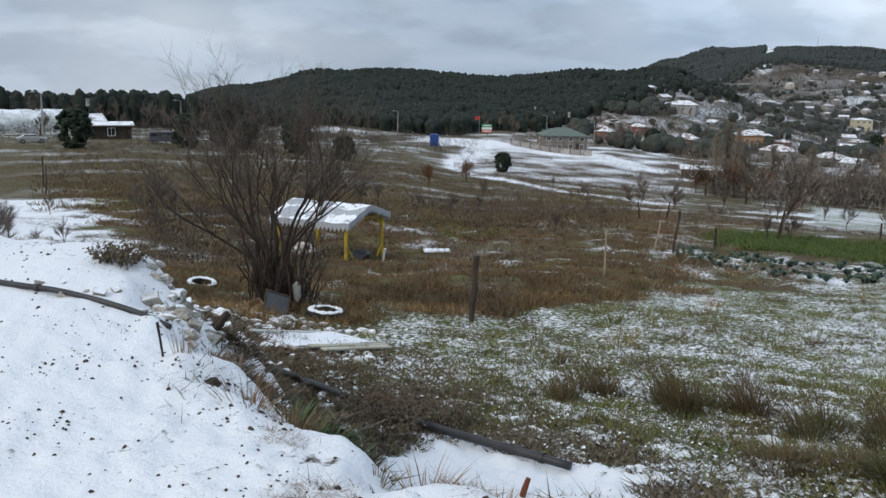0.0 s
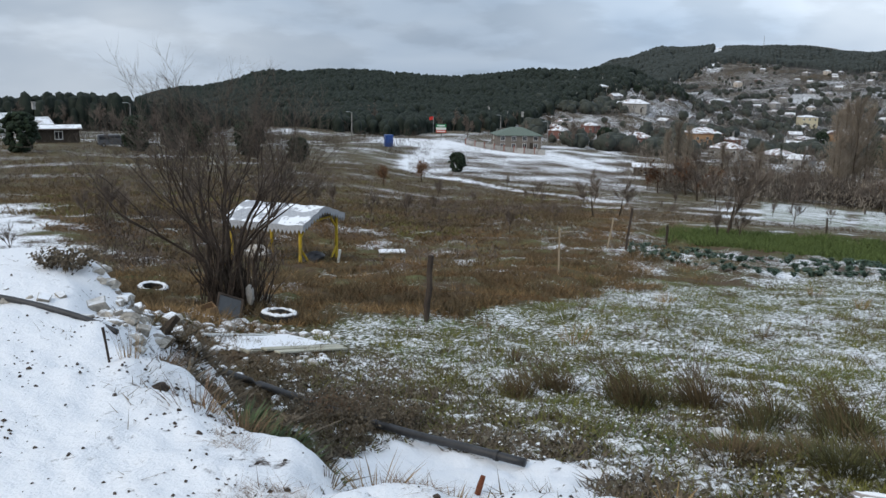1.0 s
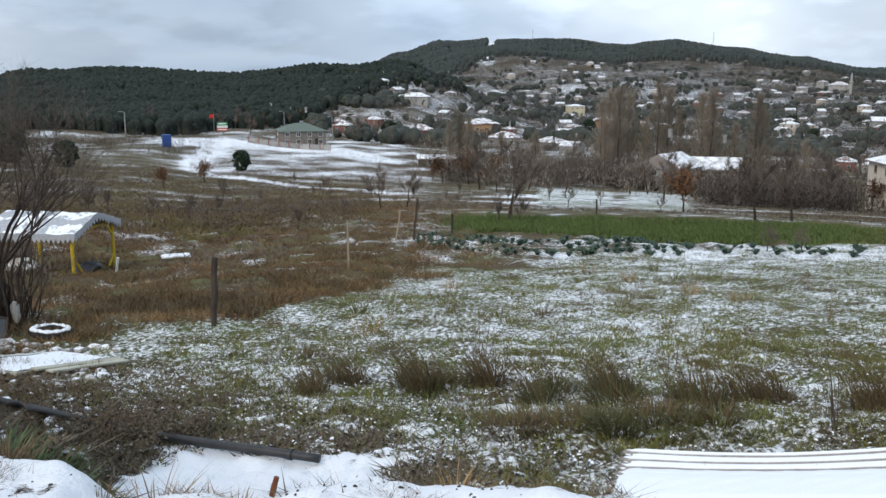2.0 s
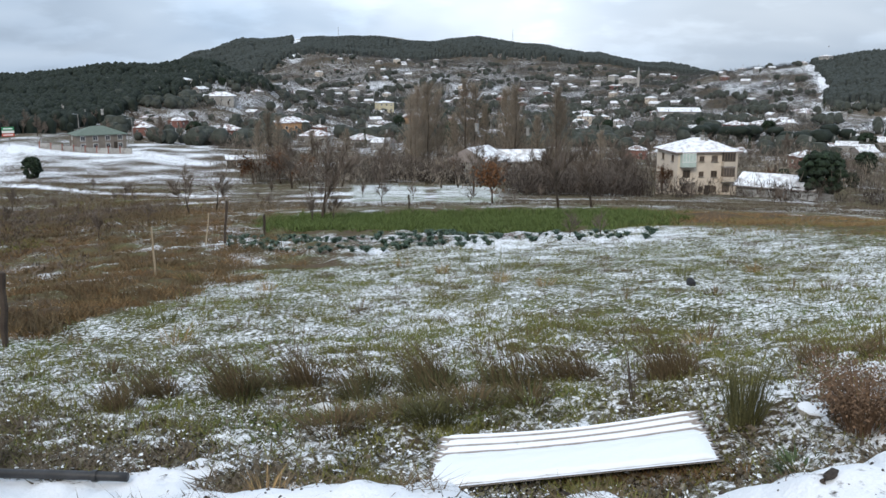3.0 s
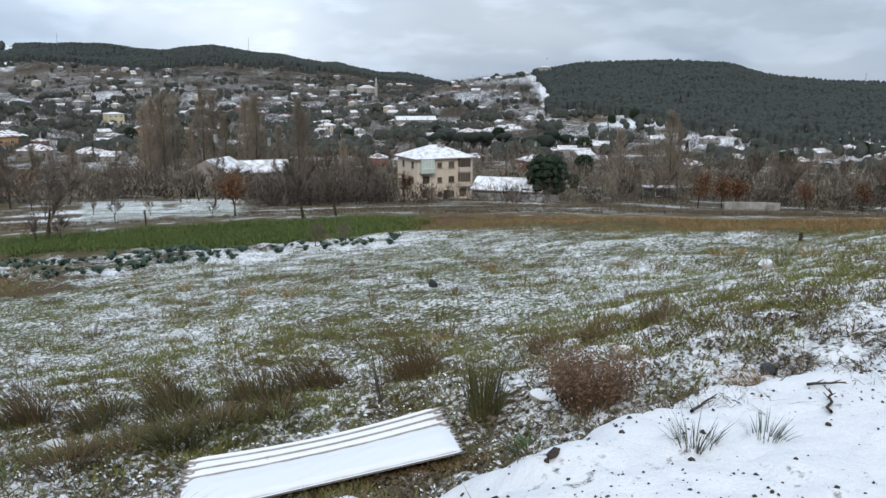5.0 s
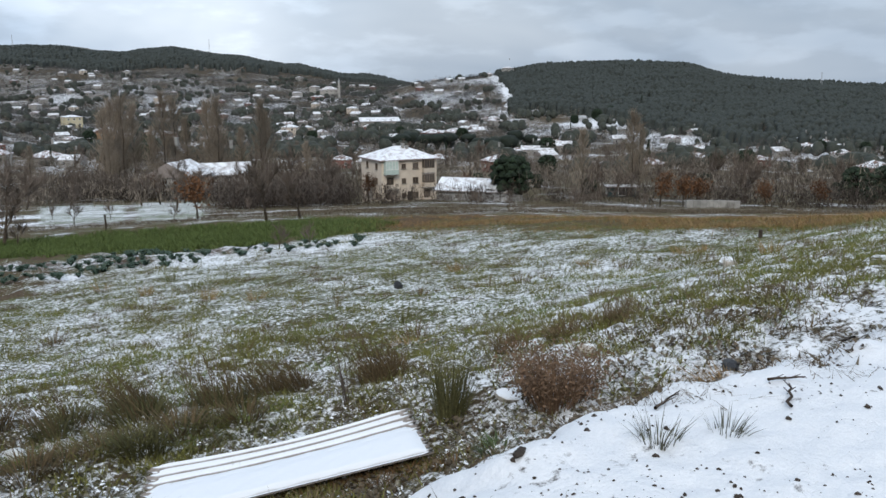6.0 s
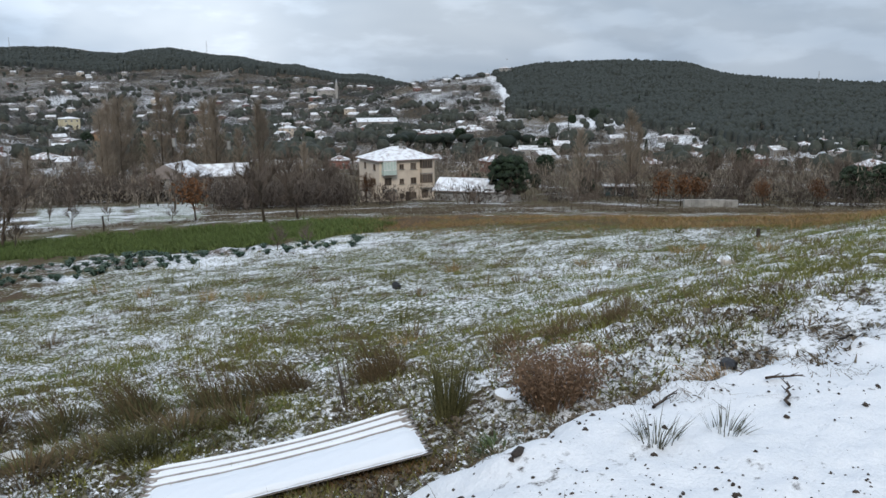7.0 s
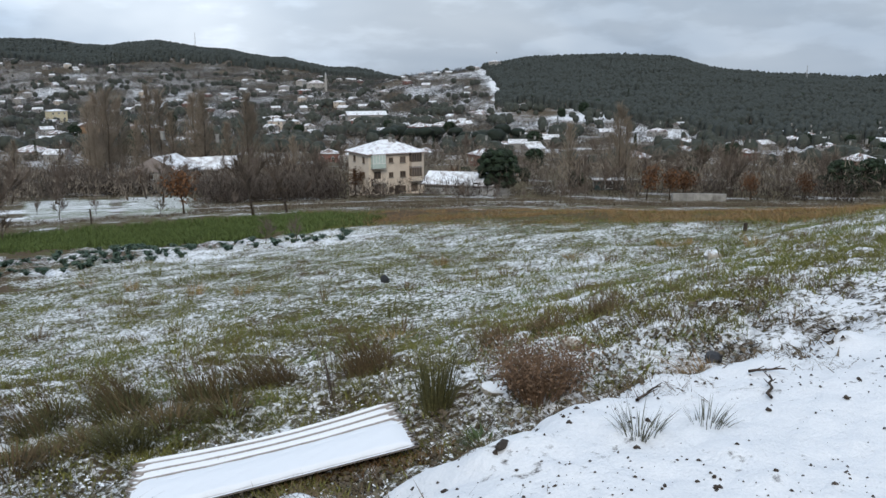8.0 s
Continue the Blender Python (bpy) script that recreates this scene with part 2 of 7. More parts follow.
def smooth(a, b, v):
    s = np.clip((np.asarray(v, float) - a) / (b - a), 0, 1)
    return s * s * (3 - 2 * s)


def waves(x, y, size, seed):
    """Smooth pseudo-random relief of about unit height."""
    rng = np.random.RandomState(seed)
    total = 0
    for _ in range(7):
        a, ph, k = rng.uniform(0, 2 * np.pi), rng.uniform(0, 2 * np.pi), rng.uniform(.6, 1.7) * 2 * np.pi / size
        total = total + np.sin(k * (x * np.cos(a) + y * np.sin(a)) + ph)
    return total / 3.5


def side(x, y, line):
    """Signed distance to a line of points; positive on the left of its way."""
    best, sign = np.full(np.shape(x), 1e9), np.ones(np.shape(x))
    for (ax, ay), (bx, by) in zip(line, line[1:]):
        ux, uy = bx - ax, by - ay
        q = np.clip(((x - ax) * ux + (y - ay) * uy) / (ux * ux + uy * uy), 0, 1)
        d = np.hypot(x - ax - q * ux, y - ay - q * uy)
        s = np.where(ux * (y - ay) - uy * (x - ax) > 0, 1.0, -1.0)
        sign = np.where(d < best - 1e-9, s, sign)
        best = np.minimum(best, d)
    return best * sign


def bank_side(x, y):
    """Metres beyond the brink of the snowy roadside bank (negative on the bank)."""
    return -side(x, y, EDGE)


def far_height(az, r):
    """Ground below the eye for far distances, by smooth interpolation of the sight angles."""
    a = np.clip(np.interp(az, AZ_KNOTS, range(len(AZ_KNOTS))), 0, len(AZ_KNOTS) - 1.001)
    u = np.clip(np.interp(np.log(np.maximum(r, 1)), np.log(R_KNOTS), range(len(R_KNOTS))), 0, len(R_KNOTS) - 1.001)
    ia, iu = a.astype(int), u.astype(int)
    fa, fu = a - ia, u - iu
    fa = fa * fa * (3 - 2 * fa)
    tab = SIGHT
    s = (tab[ia, iu] * (1 - fa) + tab[ia + 1, iu] * fa) * (1 - fu) + (tab[ia, iu + 1] * (1 - fa) + tab[ia + 1, iu + 1] * fa) * fu
    return EYE + r * np.tan(np.radians(s))


def height(x, y):
    x, y = np.asarray(x, float), np.asarray(y, float)
    r, az = np.hypot(x, y), np.degrees(np.arctan2(x, y))
    az = np.where(y < 0, np.where(x > 0, 90, -40), az)
    field = EYE - 2.4 - .02 * x - .125 * y - .35 * smooth(9, 5, np.hypot(x + 3.5, (y - 30) * .8))
    field = field + .85 * smooth(4.2, 9.5, x) * smooth(9, 2.5, y)
    field = field + .4 * np.exp(-((x + 3.5) / 1.0) ** 2 - ((y - 12.2) / 2.0) ** 2)
    field = field + .06 * waves(x, y, 5, 3) * smooth(4, 12, r) + .18 * waves(x, y, 17, 4) * smooth(14, 30, r)
    far = far_height(az, np.maximum(r, 20)) + smooth(60, 400, r) * 1.2 * waves(x, y, 70, 5) + smooth(500, 1500, r) * 6 * waves(x, y, 330, 6)
    land = field + (far - field) * smooth(34, 62, r)
    # the far edge of the field dips into the valley
    brow = EYE + r * np.tan(np.radians(np.interp(az, [38, 42, 54, 59, 64, 69, 74, 80], [-8.6, -8.95, -8.9, -8.85, -8.8, -8.5, -8.05, -7.8])))
    land = land - np.maximum(land - brow, 0) * smooth(38, 43, az) * smooth(18, 26, r) * smooth(62, 48, r) * (y > 0)
    e = bank_side(x, y)
    bank = .022 * waves(x, y, 2.2, 7) + .012 * waves(x, y, .8, 8) - .03 * np.clip(x - 4, 0, 30)
    bank = bank - .04 * smooth(-.8, .3, e) + .1 * smooth(1.3, .3, np.hypot(x + 2.7, y - 7.0))
    wide = 1.5 + .35 * waves(x, y, 3, 9)
    k = smooth(-.05, wide, e + .12 * waves(x, y, .9, 10))
    z = bank + (np.where(r > 40, land, np.minimum(land, bank)) - bank) * k
    land_dip = .1 * smooth(1.9, 1.3, np.hypot((x - 4.5) * .8 - (y - 5.55) * .35, (y - 5.55) * 1.1 + (x - 4.5) * .45))
    z = z - land_dip
    lumps = np.exp(-((e - .5) / .6) ** 2) * .04 * waves(x, y, .7, 11)
    z = z + lumps * smooth(30, 10, r)
    z = z + (.012 * waves(x, y, .33, 12) + .007 * waves(x, y, .16, 13)) * smooth(9, 5, r) * smooth(1.5, .2, e)
    behind = smooth(-1, -9, y) * smooth(20, 60, r)
    return z * (1 - behind) + behind * (-1 + .02 * r)

# ---- ground: one sheet from the bank to the horizon ----
def angle_steps():
    steps, a = [], -38.0
    while a < 84:
        steps.append(a)
        a += .34
    while a < 322:
        steps.append(a)
        a += 4.0
    return np.radians(steps)


FIELD = [(30, 24), (24, 27), (14, 25), (9, 22.5), (6.3, 23), (3.2, 17.8), (1.2, 15.6), (-.8, 14.9), (-2.0, 13.4), (-1.5, 11), (-.9, 7)]


def drift_at(x, y):
    """Snow blown together at the foot of the bank."""
    s, d = (x + .25) * .884 - (y - 7.4) * .468, (x + .25) * .468 + (y - 7.4) * .884
    d = d - .12 * waves(x, y, 1.5, 28) - .1 * waves(x, y, .6, 41)
    return smooth(-2.1, -1.7, d) * smooth(.68, .42, d) * smooth(-.3, .2, s - .25 * d) * smooth(2.6, 1.9, s)


# the green strip and the near edge of the cabbage bed before it
CROP_AZ, CROP_R = [14, 20, 27, 35, 42, 50], [44, 43.5, 43.2, 40, 38.6, 38]
PLOTS = ((22.6, 27.6, 76, 160), (28.1, 32.3, 66, 164))
BALK_AZ, BALK_R = [38, 42, 48, 59, 69, 80], [43, 40, 36.5, 32.5, 29.5, 27]
BED_AZ, BED_R = [15, 17, 21, 25, 30, 35, 42], [32, 30, 27.5, 26.8, 28.2, 29.2, 28.6]
# the snowy ride cut up the edge of the round hill
RIDE_R, RIDE_AZ = [590, 640, 700, 766, 894, 1000, 1200], [50.2, 50.9, 51.4, 51.7, 51.05, 50.44, 50.3]


FOOT_ROUND = ([50, 53, 56.5, 58, 63, 66, 70, 88], [690, 640, 590, 560, 485, 440, 440, 420])


def land_cover(x, y):
    """Shares of snow, green grass and rough dead grass at each place."""
    r, az = np.hypot(x, y), np.degrees(np.arctan2(x, y))
    e = bank_side(x, y)
    snow, green, rough = np.full(x.shape, .30), np.full(x.shape, .25), np.full(x.shape, .75)
    inside = side(x, y, FIELD) + .7 * waves(x, y, 4, 21)
    in_field = smooth(-.6, .6, inside) * smooth(-1, 2, x + 8) * smooth(70, 50, r)
    snow = snow + (.51 + .14 * smooth(17, 8, r) - snow) * in_field
    green = green + (.72 - green) * in_field
    rough = rough + (.45 + .25 * smooth(15, 9, r) - rough) * in_field
    green = green - .28 * smooth(15, 9, r) * in_field
    snow = snow + .14 * smooth(46, 58, az) * smooth(24, 15, r) * in_field
    brown = smooth(.5, -1, inside) * smooth(8, 12, y) * smooth(75, 40, r)
    snow = snow + brown * (.3 * waves(x, y, 3.2, 35) + .2 * waves(x, y, 9, 36) - .12)
    green = green + brown * (.3 * waves(x, y, 5, 37) + .02)
    rough = rough + brown * (.12 + .25 * waves(x, y, 4, 38))
    # grass balk along the far edge of the field
    balk = np.exp(-((r - np.interp(az, BALK_AZ, BALK_R)) / 5.5) ** 4) * smooth(38, 46, az)
    snow, green, rough = snow - .45 * balk, green - .4 * balk, rough + .4 * balk
    crop = np.exp(-((r - np.interp(az, CROP_AZ, CROP_R)) / 4.6) ** 4) * smooth(16, 19.5, az) * smooth(46, 41, az)
    snow, green = snow - .42 * crop, green + .55 * crop
    bed = np.exp(-((r - np.interp(az, BED_AZ, BED_R) - 2.6) / 3.2) ** 4) * smooth(14, 16, az) * smooth(46, 42, az)
    snow = snow + .26 * bed
    # pale plots, tracks and yards beyond
    beyond = smooth(58, 75, r)
    snow = snow + (.3 - .1 * smooth(33, 38, az) - .14 * smooth(118, 150, r) + .1 * smooth(240, 320, r) - snow) * beyond * smooth(10, 16, az)
    rough = rough - .9 * smooth(130, 260, r)
    green = green - .2 * smooth(200, 400, r)
    plot = smooth(150, 160, r) * smooth(258, 250, r) * smooth(.5, 2, az) * smooth(16.5, 14.5, az)
    snow, green = snow + .27 * plot, green - .2 * plot
    lane = np.exp(-((r - np.interp(az, [-3, 1, 3, 6, 10, 14], [262, 258, 262, 255, 238, 215])) / 14) ** 2) * smooth(-4, 0, az) * smooth(15, 12, az)
    lane2 = np.exp(-((az - np.interp(r, [150, 175, 210, 260], [1.3, .4, 1.2, 2.6])) / .75) ** 2) * smooth(150, 160, r) * smooth(268, 255, r)
    lane3 = np.exp(-((r - np.interp(az, [1, 5, 9, 14], [158, 140, 122, 112])) / 5) ** 2) * smooth(.5, 1.5, az) * smooth(16, 12, az)
    lane = np.maximum(np.maximum(lane, lane2), lane3)
    snow, green = snow + .9 * lane, green - .5 * lane
    strip = np.exp(-((r - 95) / 26) ** 4) * smooth(16, 20, az) * smooth(64, 55, az)
    snow, rough = snow + (.08 + .14 * smooth(36, 30, az)) * strip, rough + .3 * strip
    snow = snow + strip * (.1 * waves(az * 2.2, r * .25, 9, 33) + .1 * waves(az * 1.5, r * .12, 5, 34))
    left = smooth(-19.5, -22.5, az + 1.6 * waves(x, y, 2.6, 23) + waves(x, y, 9, 29)) * smooth(60, 50, r) * smooth(9, 12, r)
    snow = snow + .8 * left
    # hillside clearings and the ride up the hill
    ride2 = np.exp(-((az - 19.25 - .25 * np.sin(r / 60)) / .3) ** 2) * smooth(1290, 1330, r)
    snow = snow + ride2
    ride = np.exp(-((az - np.interp(r, RIDE_R, RIDE_AZ)) / .2) ** 2) * smooth(560, 600, r)
    snow, green, rough = snow + 1.2 * ride, green - ride, rough - ride
    yard = smooth(45.5, 46.5, az) * smooth(49.9, 49.2, az) * smooth(800, 830, r) * smooth(910, 880, r)
    snow = snow + .28 * yard
    snow = snow - .13 * smooth(45, 70, r) * smooth(14, 9, az) * smooth(230, 150, r)
    snow = snow + (.28 * waves(x, y, 13, 25) + .16 * waves(x, y, 34, 26)) * (.85 + .15 * smooth(9, 15, az)) * smooth(50, 90, r) * smooth(700, 300, r) + .12 * waves(x, y, 90, 27) * smooth(200, 400, r)
    snow = snow + (.16 + .22 * waves(az * 3, np.log(np.maximum(r, 1)) * 60, 9, 42)) * smooth(230, 300, r) * smooth(9, 14, az) * smooth(1350, 1000, r) + (.4 + .35 * waves(x, y, 60, 43)) * np.exp(-((r - np.interp(az, *FOOT_ROUND) + 45) / 38) ** 2) * smooth(52, 56, az) * smooth(76, 71, az)
    for a0, a1, r0, r1 in PLOTS:
        pl = smooth(a0, a0 + .4, az) * smooth(a1, a1 - .4, az) * smooth(r0, r0 + 4, r) * smooth(r1, r1 - 5, r)
        snow, green, rough = snow + (.52 - snow) * pl, green + (1.3 - green) * pl, rough * (1 - pl)
    # the bank
    bank = smooth(1.15, .2, e + .3 * waves(x, y, 1.1, 22) + .2 * waves(x, y, .4, 24))
    slope = smooth(.2, .9, e) * smooth(3.6, 2.2, e) * smooth(14, 9, y)
    snow = snow - .2 * slope * smooth(2.6, 1.2, x)
    snow = snow + (1.15 - snow) * bank * smooth(45, 30, r)
    snow = snow + 1.1 * drift_at(x, y) + .3 * np.exp(-((x + 3.3) / 1.2) ** 2 - ((y - 12.2) / 2.2) ** 2)
    green, rough = green * (1 - bank), rough * (1 - .4 * bank)
    return snow, green, rough


def build_ground():
    angles = angle_steps()
    rings = np.concatenate([np.linspace(.4, 2.4, 10), np.exp(np.arange(np.log(2.45), np.log(4600), .015))])
    a, r = np.meshgrid(angles, rings)
    x, y = r * np.sin(a), r * np.cos(a)
    z = height(x, y)
    # relief of tufts and clods close by
    near = smooth(26, 8, r) * smooth(.2, 1.2, bank_side(x, y))
    rough_zone = smooth(.4, -.8, side(x, y, FIELD)) * smooth(10, 14, y) * smooth(60, 40, r) * smooth(-22, -18, np.degrees(a))
    z = z + rough_zone * (.07 * waves(x, y, 2.1, 39) + .05 * waves(x, y, .9, 40))
    z = z + near * (.03 * waves(x, y, .55, 31) + .022 * waves(x, y, .27, 32))
    na, nr = len(angles), len(rings)
    verts = np.stack([x.ravel(), y.ravel(), z.ravel()], 1)
    idx = np.arange(na * nr).reshape(nr, na)
    nxt = np.roll(idx, -1, 1)
    quads = np.stack([idx[:-1], nxt[:-1], nxt[1:], idx[1:]], -1).reshape(-1, 4)[:, ::-1]
    me = bpy.data.meshes.new("ground")
    me.vertices.add(len(verts) + 1)
    centre = np.array([[0, 0, float(z[0].mean())]])
    me.vertices.foreach_set("co", np.concatenate([verts, centre]).ravel())
    fan = np.stack([idx[0], np.full(na, len(verts)), nxt[0]], 1)[:, ::-1]
    loops = np.concatenate([quads.ravel(), fan.ravel()])
    me.loops.add(len(loops))
    me.loops.foreach_set("vertex_index", loops)
    nq = len(quads)
    me.polygons.add(nq + na)
    me.polygons.foreach_set("loop_start", np.concatenate([np.arange(nq) * 4, nq * 4 + np.arange(na) * 3]))
    me.polygons.foreach_set("use_smooth", np.ones(nq + na, bool))
    me.update(calc_edges=True)
    snow, green, rough = land_cover(verts[:, 0], verts[:, 1])
    for key, values in (("snow", snow), ("green", green), ("rough", rough)):
        at = me.attributes.new(key, "FLOAT", "POINT")
        at.data.foreach_set("value", np.append(values, values[0]).astype(np.float32))
    me.materials.append(M_GROUND)
    me.validate()
    ob = new("ground", me)
    return tagged(ob, "rough hillside of dead grass and thin patchy snow", "ground", kind="structure")


build_ground()


# ---- woods on the hills ----
def clump_shape(sides, levels, rng):
    """A rough crown: rings of points, pulled in and out, closed at the top."""
    verts, faces = [], []
    for i, (zz, rr) in enumerate(levels):
        for k in range(sides):
            q = 2 * np.pi * (k + .5 * (i % 2)) / sides
            d = rr * rng.uniform(.72, 1.25)
            verts.append((d * np.cos(q), d * np.sin(q), zz + rng.uniform(-.07, .07)))
    top = len(verts)
    verts.append((rng.uniform(-.08, .08), rng.uniform(-.08, .08), 1.0))
    n = len(levels)
    for i in range(n - 1):
        for k in range(sides):
            a, b = i * sides + k, i * sides + (k + 1) % sides
            faces += [(a, b, b + sides), (a, b + sides, a + sides)]
    for k in range(sides):
        faces.append(((n - 1) * sides + k, (n - 1) * sides + (k + 1) % sides, top))
    return np.array(verts), np.array(faces)


def wood(name, label, places, sizes, sides, material, seed, levels=((.0, .56), (.55, .5), (.86, .28))):
    rng = np.random.RandomState(seed)
    shapes = [clump_shape(sides, levels, rng) for _ in range(14)]
    verts, faces, total = [], [], 0
    for (x, y, z), (w, h) in zip(places, sizes):
        v, f = shapes[rng.randint(len(shapes))]
        q = rng.uniform(0, 2 * np.pi)
        c, s = np.cos(q), np.sin(q)
        p = np.stack([(v[:, 0] * c - v[:, 1] * s) * w, (v[:, 0] * s + v[:, 1] * c) * w, v[:, 2] * h], 1) + (x, y, z)
        verts.append(p)
        faces.append(f + total)
        total += len(v)
    me = bpy.data.meshes.new(name)
    V, F = np.concatenate(verts), np.concatenate(faces)
    me.vertices.add(len(V))
    me.vertices.foreach_set("co", V.ravel())
    me.loops.add(F.size)
    me.loops.foreach_set("vertex_index", F.ravel())
    me.polygons.add(len(F))
    me.polygons.foreach_set("loop_start", np.arange(len(F)) * 3)
    me.polygons.foreach_set("use_smooth", np.ones(len(F), bool))
    me.update(calc_edges=True)
    me.materials.append(material)
    return tagged(new(name, me), label, "woodland", kind="stuff")


def scatter(az0, az1, r0, r1, gap, keep, seed):
    """Jittered places in a sector, thinned by keep(az, r)."""
    rng = np.random.RandomState(seed)
    n = int(radians(az1 - az0) * (r1 * r1 - r0 * r0) / 2 / gap ** 2)
    az, r = rng.uniform(az0, az1, n), np.sqrt(rng.uniform(r0 * r0, r1 * r1, n))
    ok = rng.uniform(0, 1, n) < keep(az, r)
    az, r = az[ok], r[ok]
    x, y = r * np.sin(np.radians(az)), r * np.cos(np.radians(az))
    return np.stack([x, y, height(x, y)], 1)


def sized(places, w0, w1, h0, h1, seed):
    rng = np.random.RandomState(seed)
    k = rng.uniform(0, 1, len(places))
    return np.stack([w0 + (w1 - w0) * k, h0 + (h1 - h0) * np.clip(k + rng.uniform(-.25, .25, len(places)), 0, 1)], 1)


FOOT_LOW = ([-16, -12, 0, 6, 11, 14, 17], [430, 320, 300, 370, 520, 590, 640])
FOOT_RIDGE = ([9, 14, 17, 20, 28, 36, 44, 47], [950, 1130, 1290, 1390, 1430, 1420, 1440, 1500])
p = scatter(-16, 17.5, 292, 700, 2.45, lambda a, r: smooth(-25, 25, r - np.interp(a, *FOOT_LOW)), 41)
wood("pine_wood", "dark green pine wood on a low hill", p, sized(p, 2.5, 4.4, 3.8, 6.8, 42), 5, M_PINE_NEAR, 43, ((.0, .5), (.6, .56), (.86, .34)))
p = scatter(-37, -12, 255, 300, 2.5, lambda a, r: .7 + 0 * a, 44)
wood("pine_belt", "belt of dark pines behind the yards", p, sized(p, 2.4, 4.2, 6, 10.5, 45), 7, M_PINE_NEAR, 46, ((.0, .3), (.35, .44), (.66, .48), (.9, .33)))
p = scatter(9, 47, 930, 1660, 4.6, lambda a, r: smooth(.26, .4, np.abs(a - 19.25 - .25 * np.sin(r / 60)) + smooth(1490, 1470, r)) * smooth(-40, 60, r - np.interp(a, *FOOT_RIDGE)), 47)
wood("hill_wood", "dark wood along a far ridge", p, sized(p, 5.0, 8.2, 6, 9, 48), 5, M_PINE_HAZED, 49, ((.0, .56), (.75, .42)))
p = scatter(50.3, 88, 415, 1050, 3.25, lambda a, r: smooth(-15, 25, r - np.interp(a, *FOOT_ROUND)) * smooth(.12, .3, a - np.interp(r, RIDE_R, RIDE_AZ)), 50)
wood("slope_wood", "dark pine wood covering a round hill", p, sized(p, 3.2, 5.0, 4.6, 7.4, 51), 5, M_PINE_HAZED, 52, ((.0, .56), (.75, .42)))
p = scatter(8, 52, 300, 1350, 4.9, lambda a, r: (1 - .75 * smooth(700, 950, r)) * (.05 + .95 * smooth(.3, .75, waves(r * np.sin(np.radians(a)), r * np.cos(np.radians(a)), 85, 53))) * smooth(.25, .5, np.abs(a - np.interp(r, RIDE_R, RIDE_AZ))) * (1 - .9 * smooth(45.5, 46.5, a) * smooth(49.9, 49.2, a) * smooth(790, 830, r)), 54)
wood("village_evergreens", "dark evergreens scattered between village roofs", p, sized(p, 2.2, 7.2, 2.2, 6.0, 55), 7, M_GREEN_HAZED, 56, ((.0, .2), (.3, .46), (.65, .46), (.92, .32)))
p = scatter(51, 82, 230, 620, 7.0, lambda a, r: smooth(.0, .8, waves(r * np.sin(np.radians(a)), r * np.cos(np.radians(a)), 70, 57)), 58)
wood("valley_evergreens", "dark evergreens in the valley gardens", p, sized(p, 2.6, 6.0, 2.2, 6, 59), 7, M_GREEN_HAZED, 60, ((.0, .2), (.3, .46), (.65, .46), (.92, .32)))
# a line of broad umbrella pines across the valley
rw = random.Random(61)
p = np.array([spot(a, r) for a, r in ((43.6 + .85 * k + rw.uniform(-.3, .3), 395 + rw.uniform(-15, 15)) for k in range(12))])
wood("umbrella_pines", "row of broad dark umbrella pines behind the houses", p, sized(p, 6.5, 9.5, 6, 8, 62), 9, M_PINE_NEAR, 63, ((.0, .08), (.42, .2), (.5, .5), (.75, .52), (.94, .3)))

# ---- trees ----
def branch(rng, verts, faces, tips, p, way, length, radius, depth, droop, sides, split, crook=.16):
    """One limb and its forks; the ends go to tips."""
    pts, steps = [p.copy()], 4
    w = way.copy()
    for _ in range(steps):
        w = (w + Vector((rng.uniform(-crook, crook), rng.uniform(-crook, crook), rng.uniform(-.08, .12) - droop))).normalized()
        pts.append(pts[-1] + w * length / steps)
    tube(verts, faces, pts, [radius * (1 - .55 * i / steps) for i in range(steps + 1)], sides)
    if depth == 0:
        tips += [(q, w, length) for q in pts[1:]]
        return
    for k in range(split):
        at = pts[2 + (k % 3)]
        side_way = (w + Vector((rng.uniform(-1, 1), rng.uniform(-1, 1), rng.uniform(-.25, .75))) * .85).normalized()
        branch(rng, verts, faces, tips, at, side_way, length * rng.uniform(.5, .75), radius * .5, depth - 1, droop, max(3, sides - 1), split, crook)
    branch(rng, verts, faces, tips, pts[-1], w, length * .7, radius * .45, depth - 1, droop, max(3, sides - 1), split, crook)


def twig_mesh(name, rng, tips, per_tip, length, width, material, spread=.8, up=.25, limbs=((), ())):
    """Fine twigs: slender tapering blades from the ends of the limbs."""
    verts, faces = list(limbs[0]), list(limbs[1])
    for p, w, _ in tips:
        for _ in range(per_tip):
            d = (w + Vector((rng.uniform(-1, 1), rng.uniform(-1, 1), rng.uniform(-.6, 1) + up)) * spread).normalized()
            s = d.cross(Vector((rng.uniform(-1, 1), rng.uniform(-1, 1), rng.uniform(-1, 1)))).normalized() * width * rng.uniform(.6, 1.2)
            a = len(verts)
            end = p + d * length * rng.uniform(.5, 1.2)
            mid = (p + end) / 2 + Vector((rng.uniform(-1, 1), rng.uniform(-1, 1), rng.uniform(-1, 1))) * length * .08
            verts += [p - s, p + s, mid + s * .7, mid - s * .7, end]
            faces += [(a, a + 1, a + 2, a + 3), (a + 3, a + 2, a + 4)]
    return mesh_of(name, verts, faces, material)


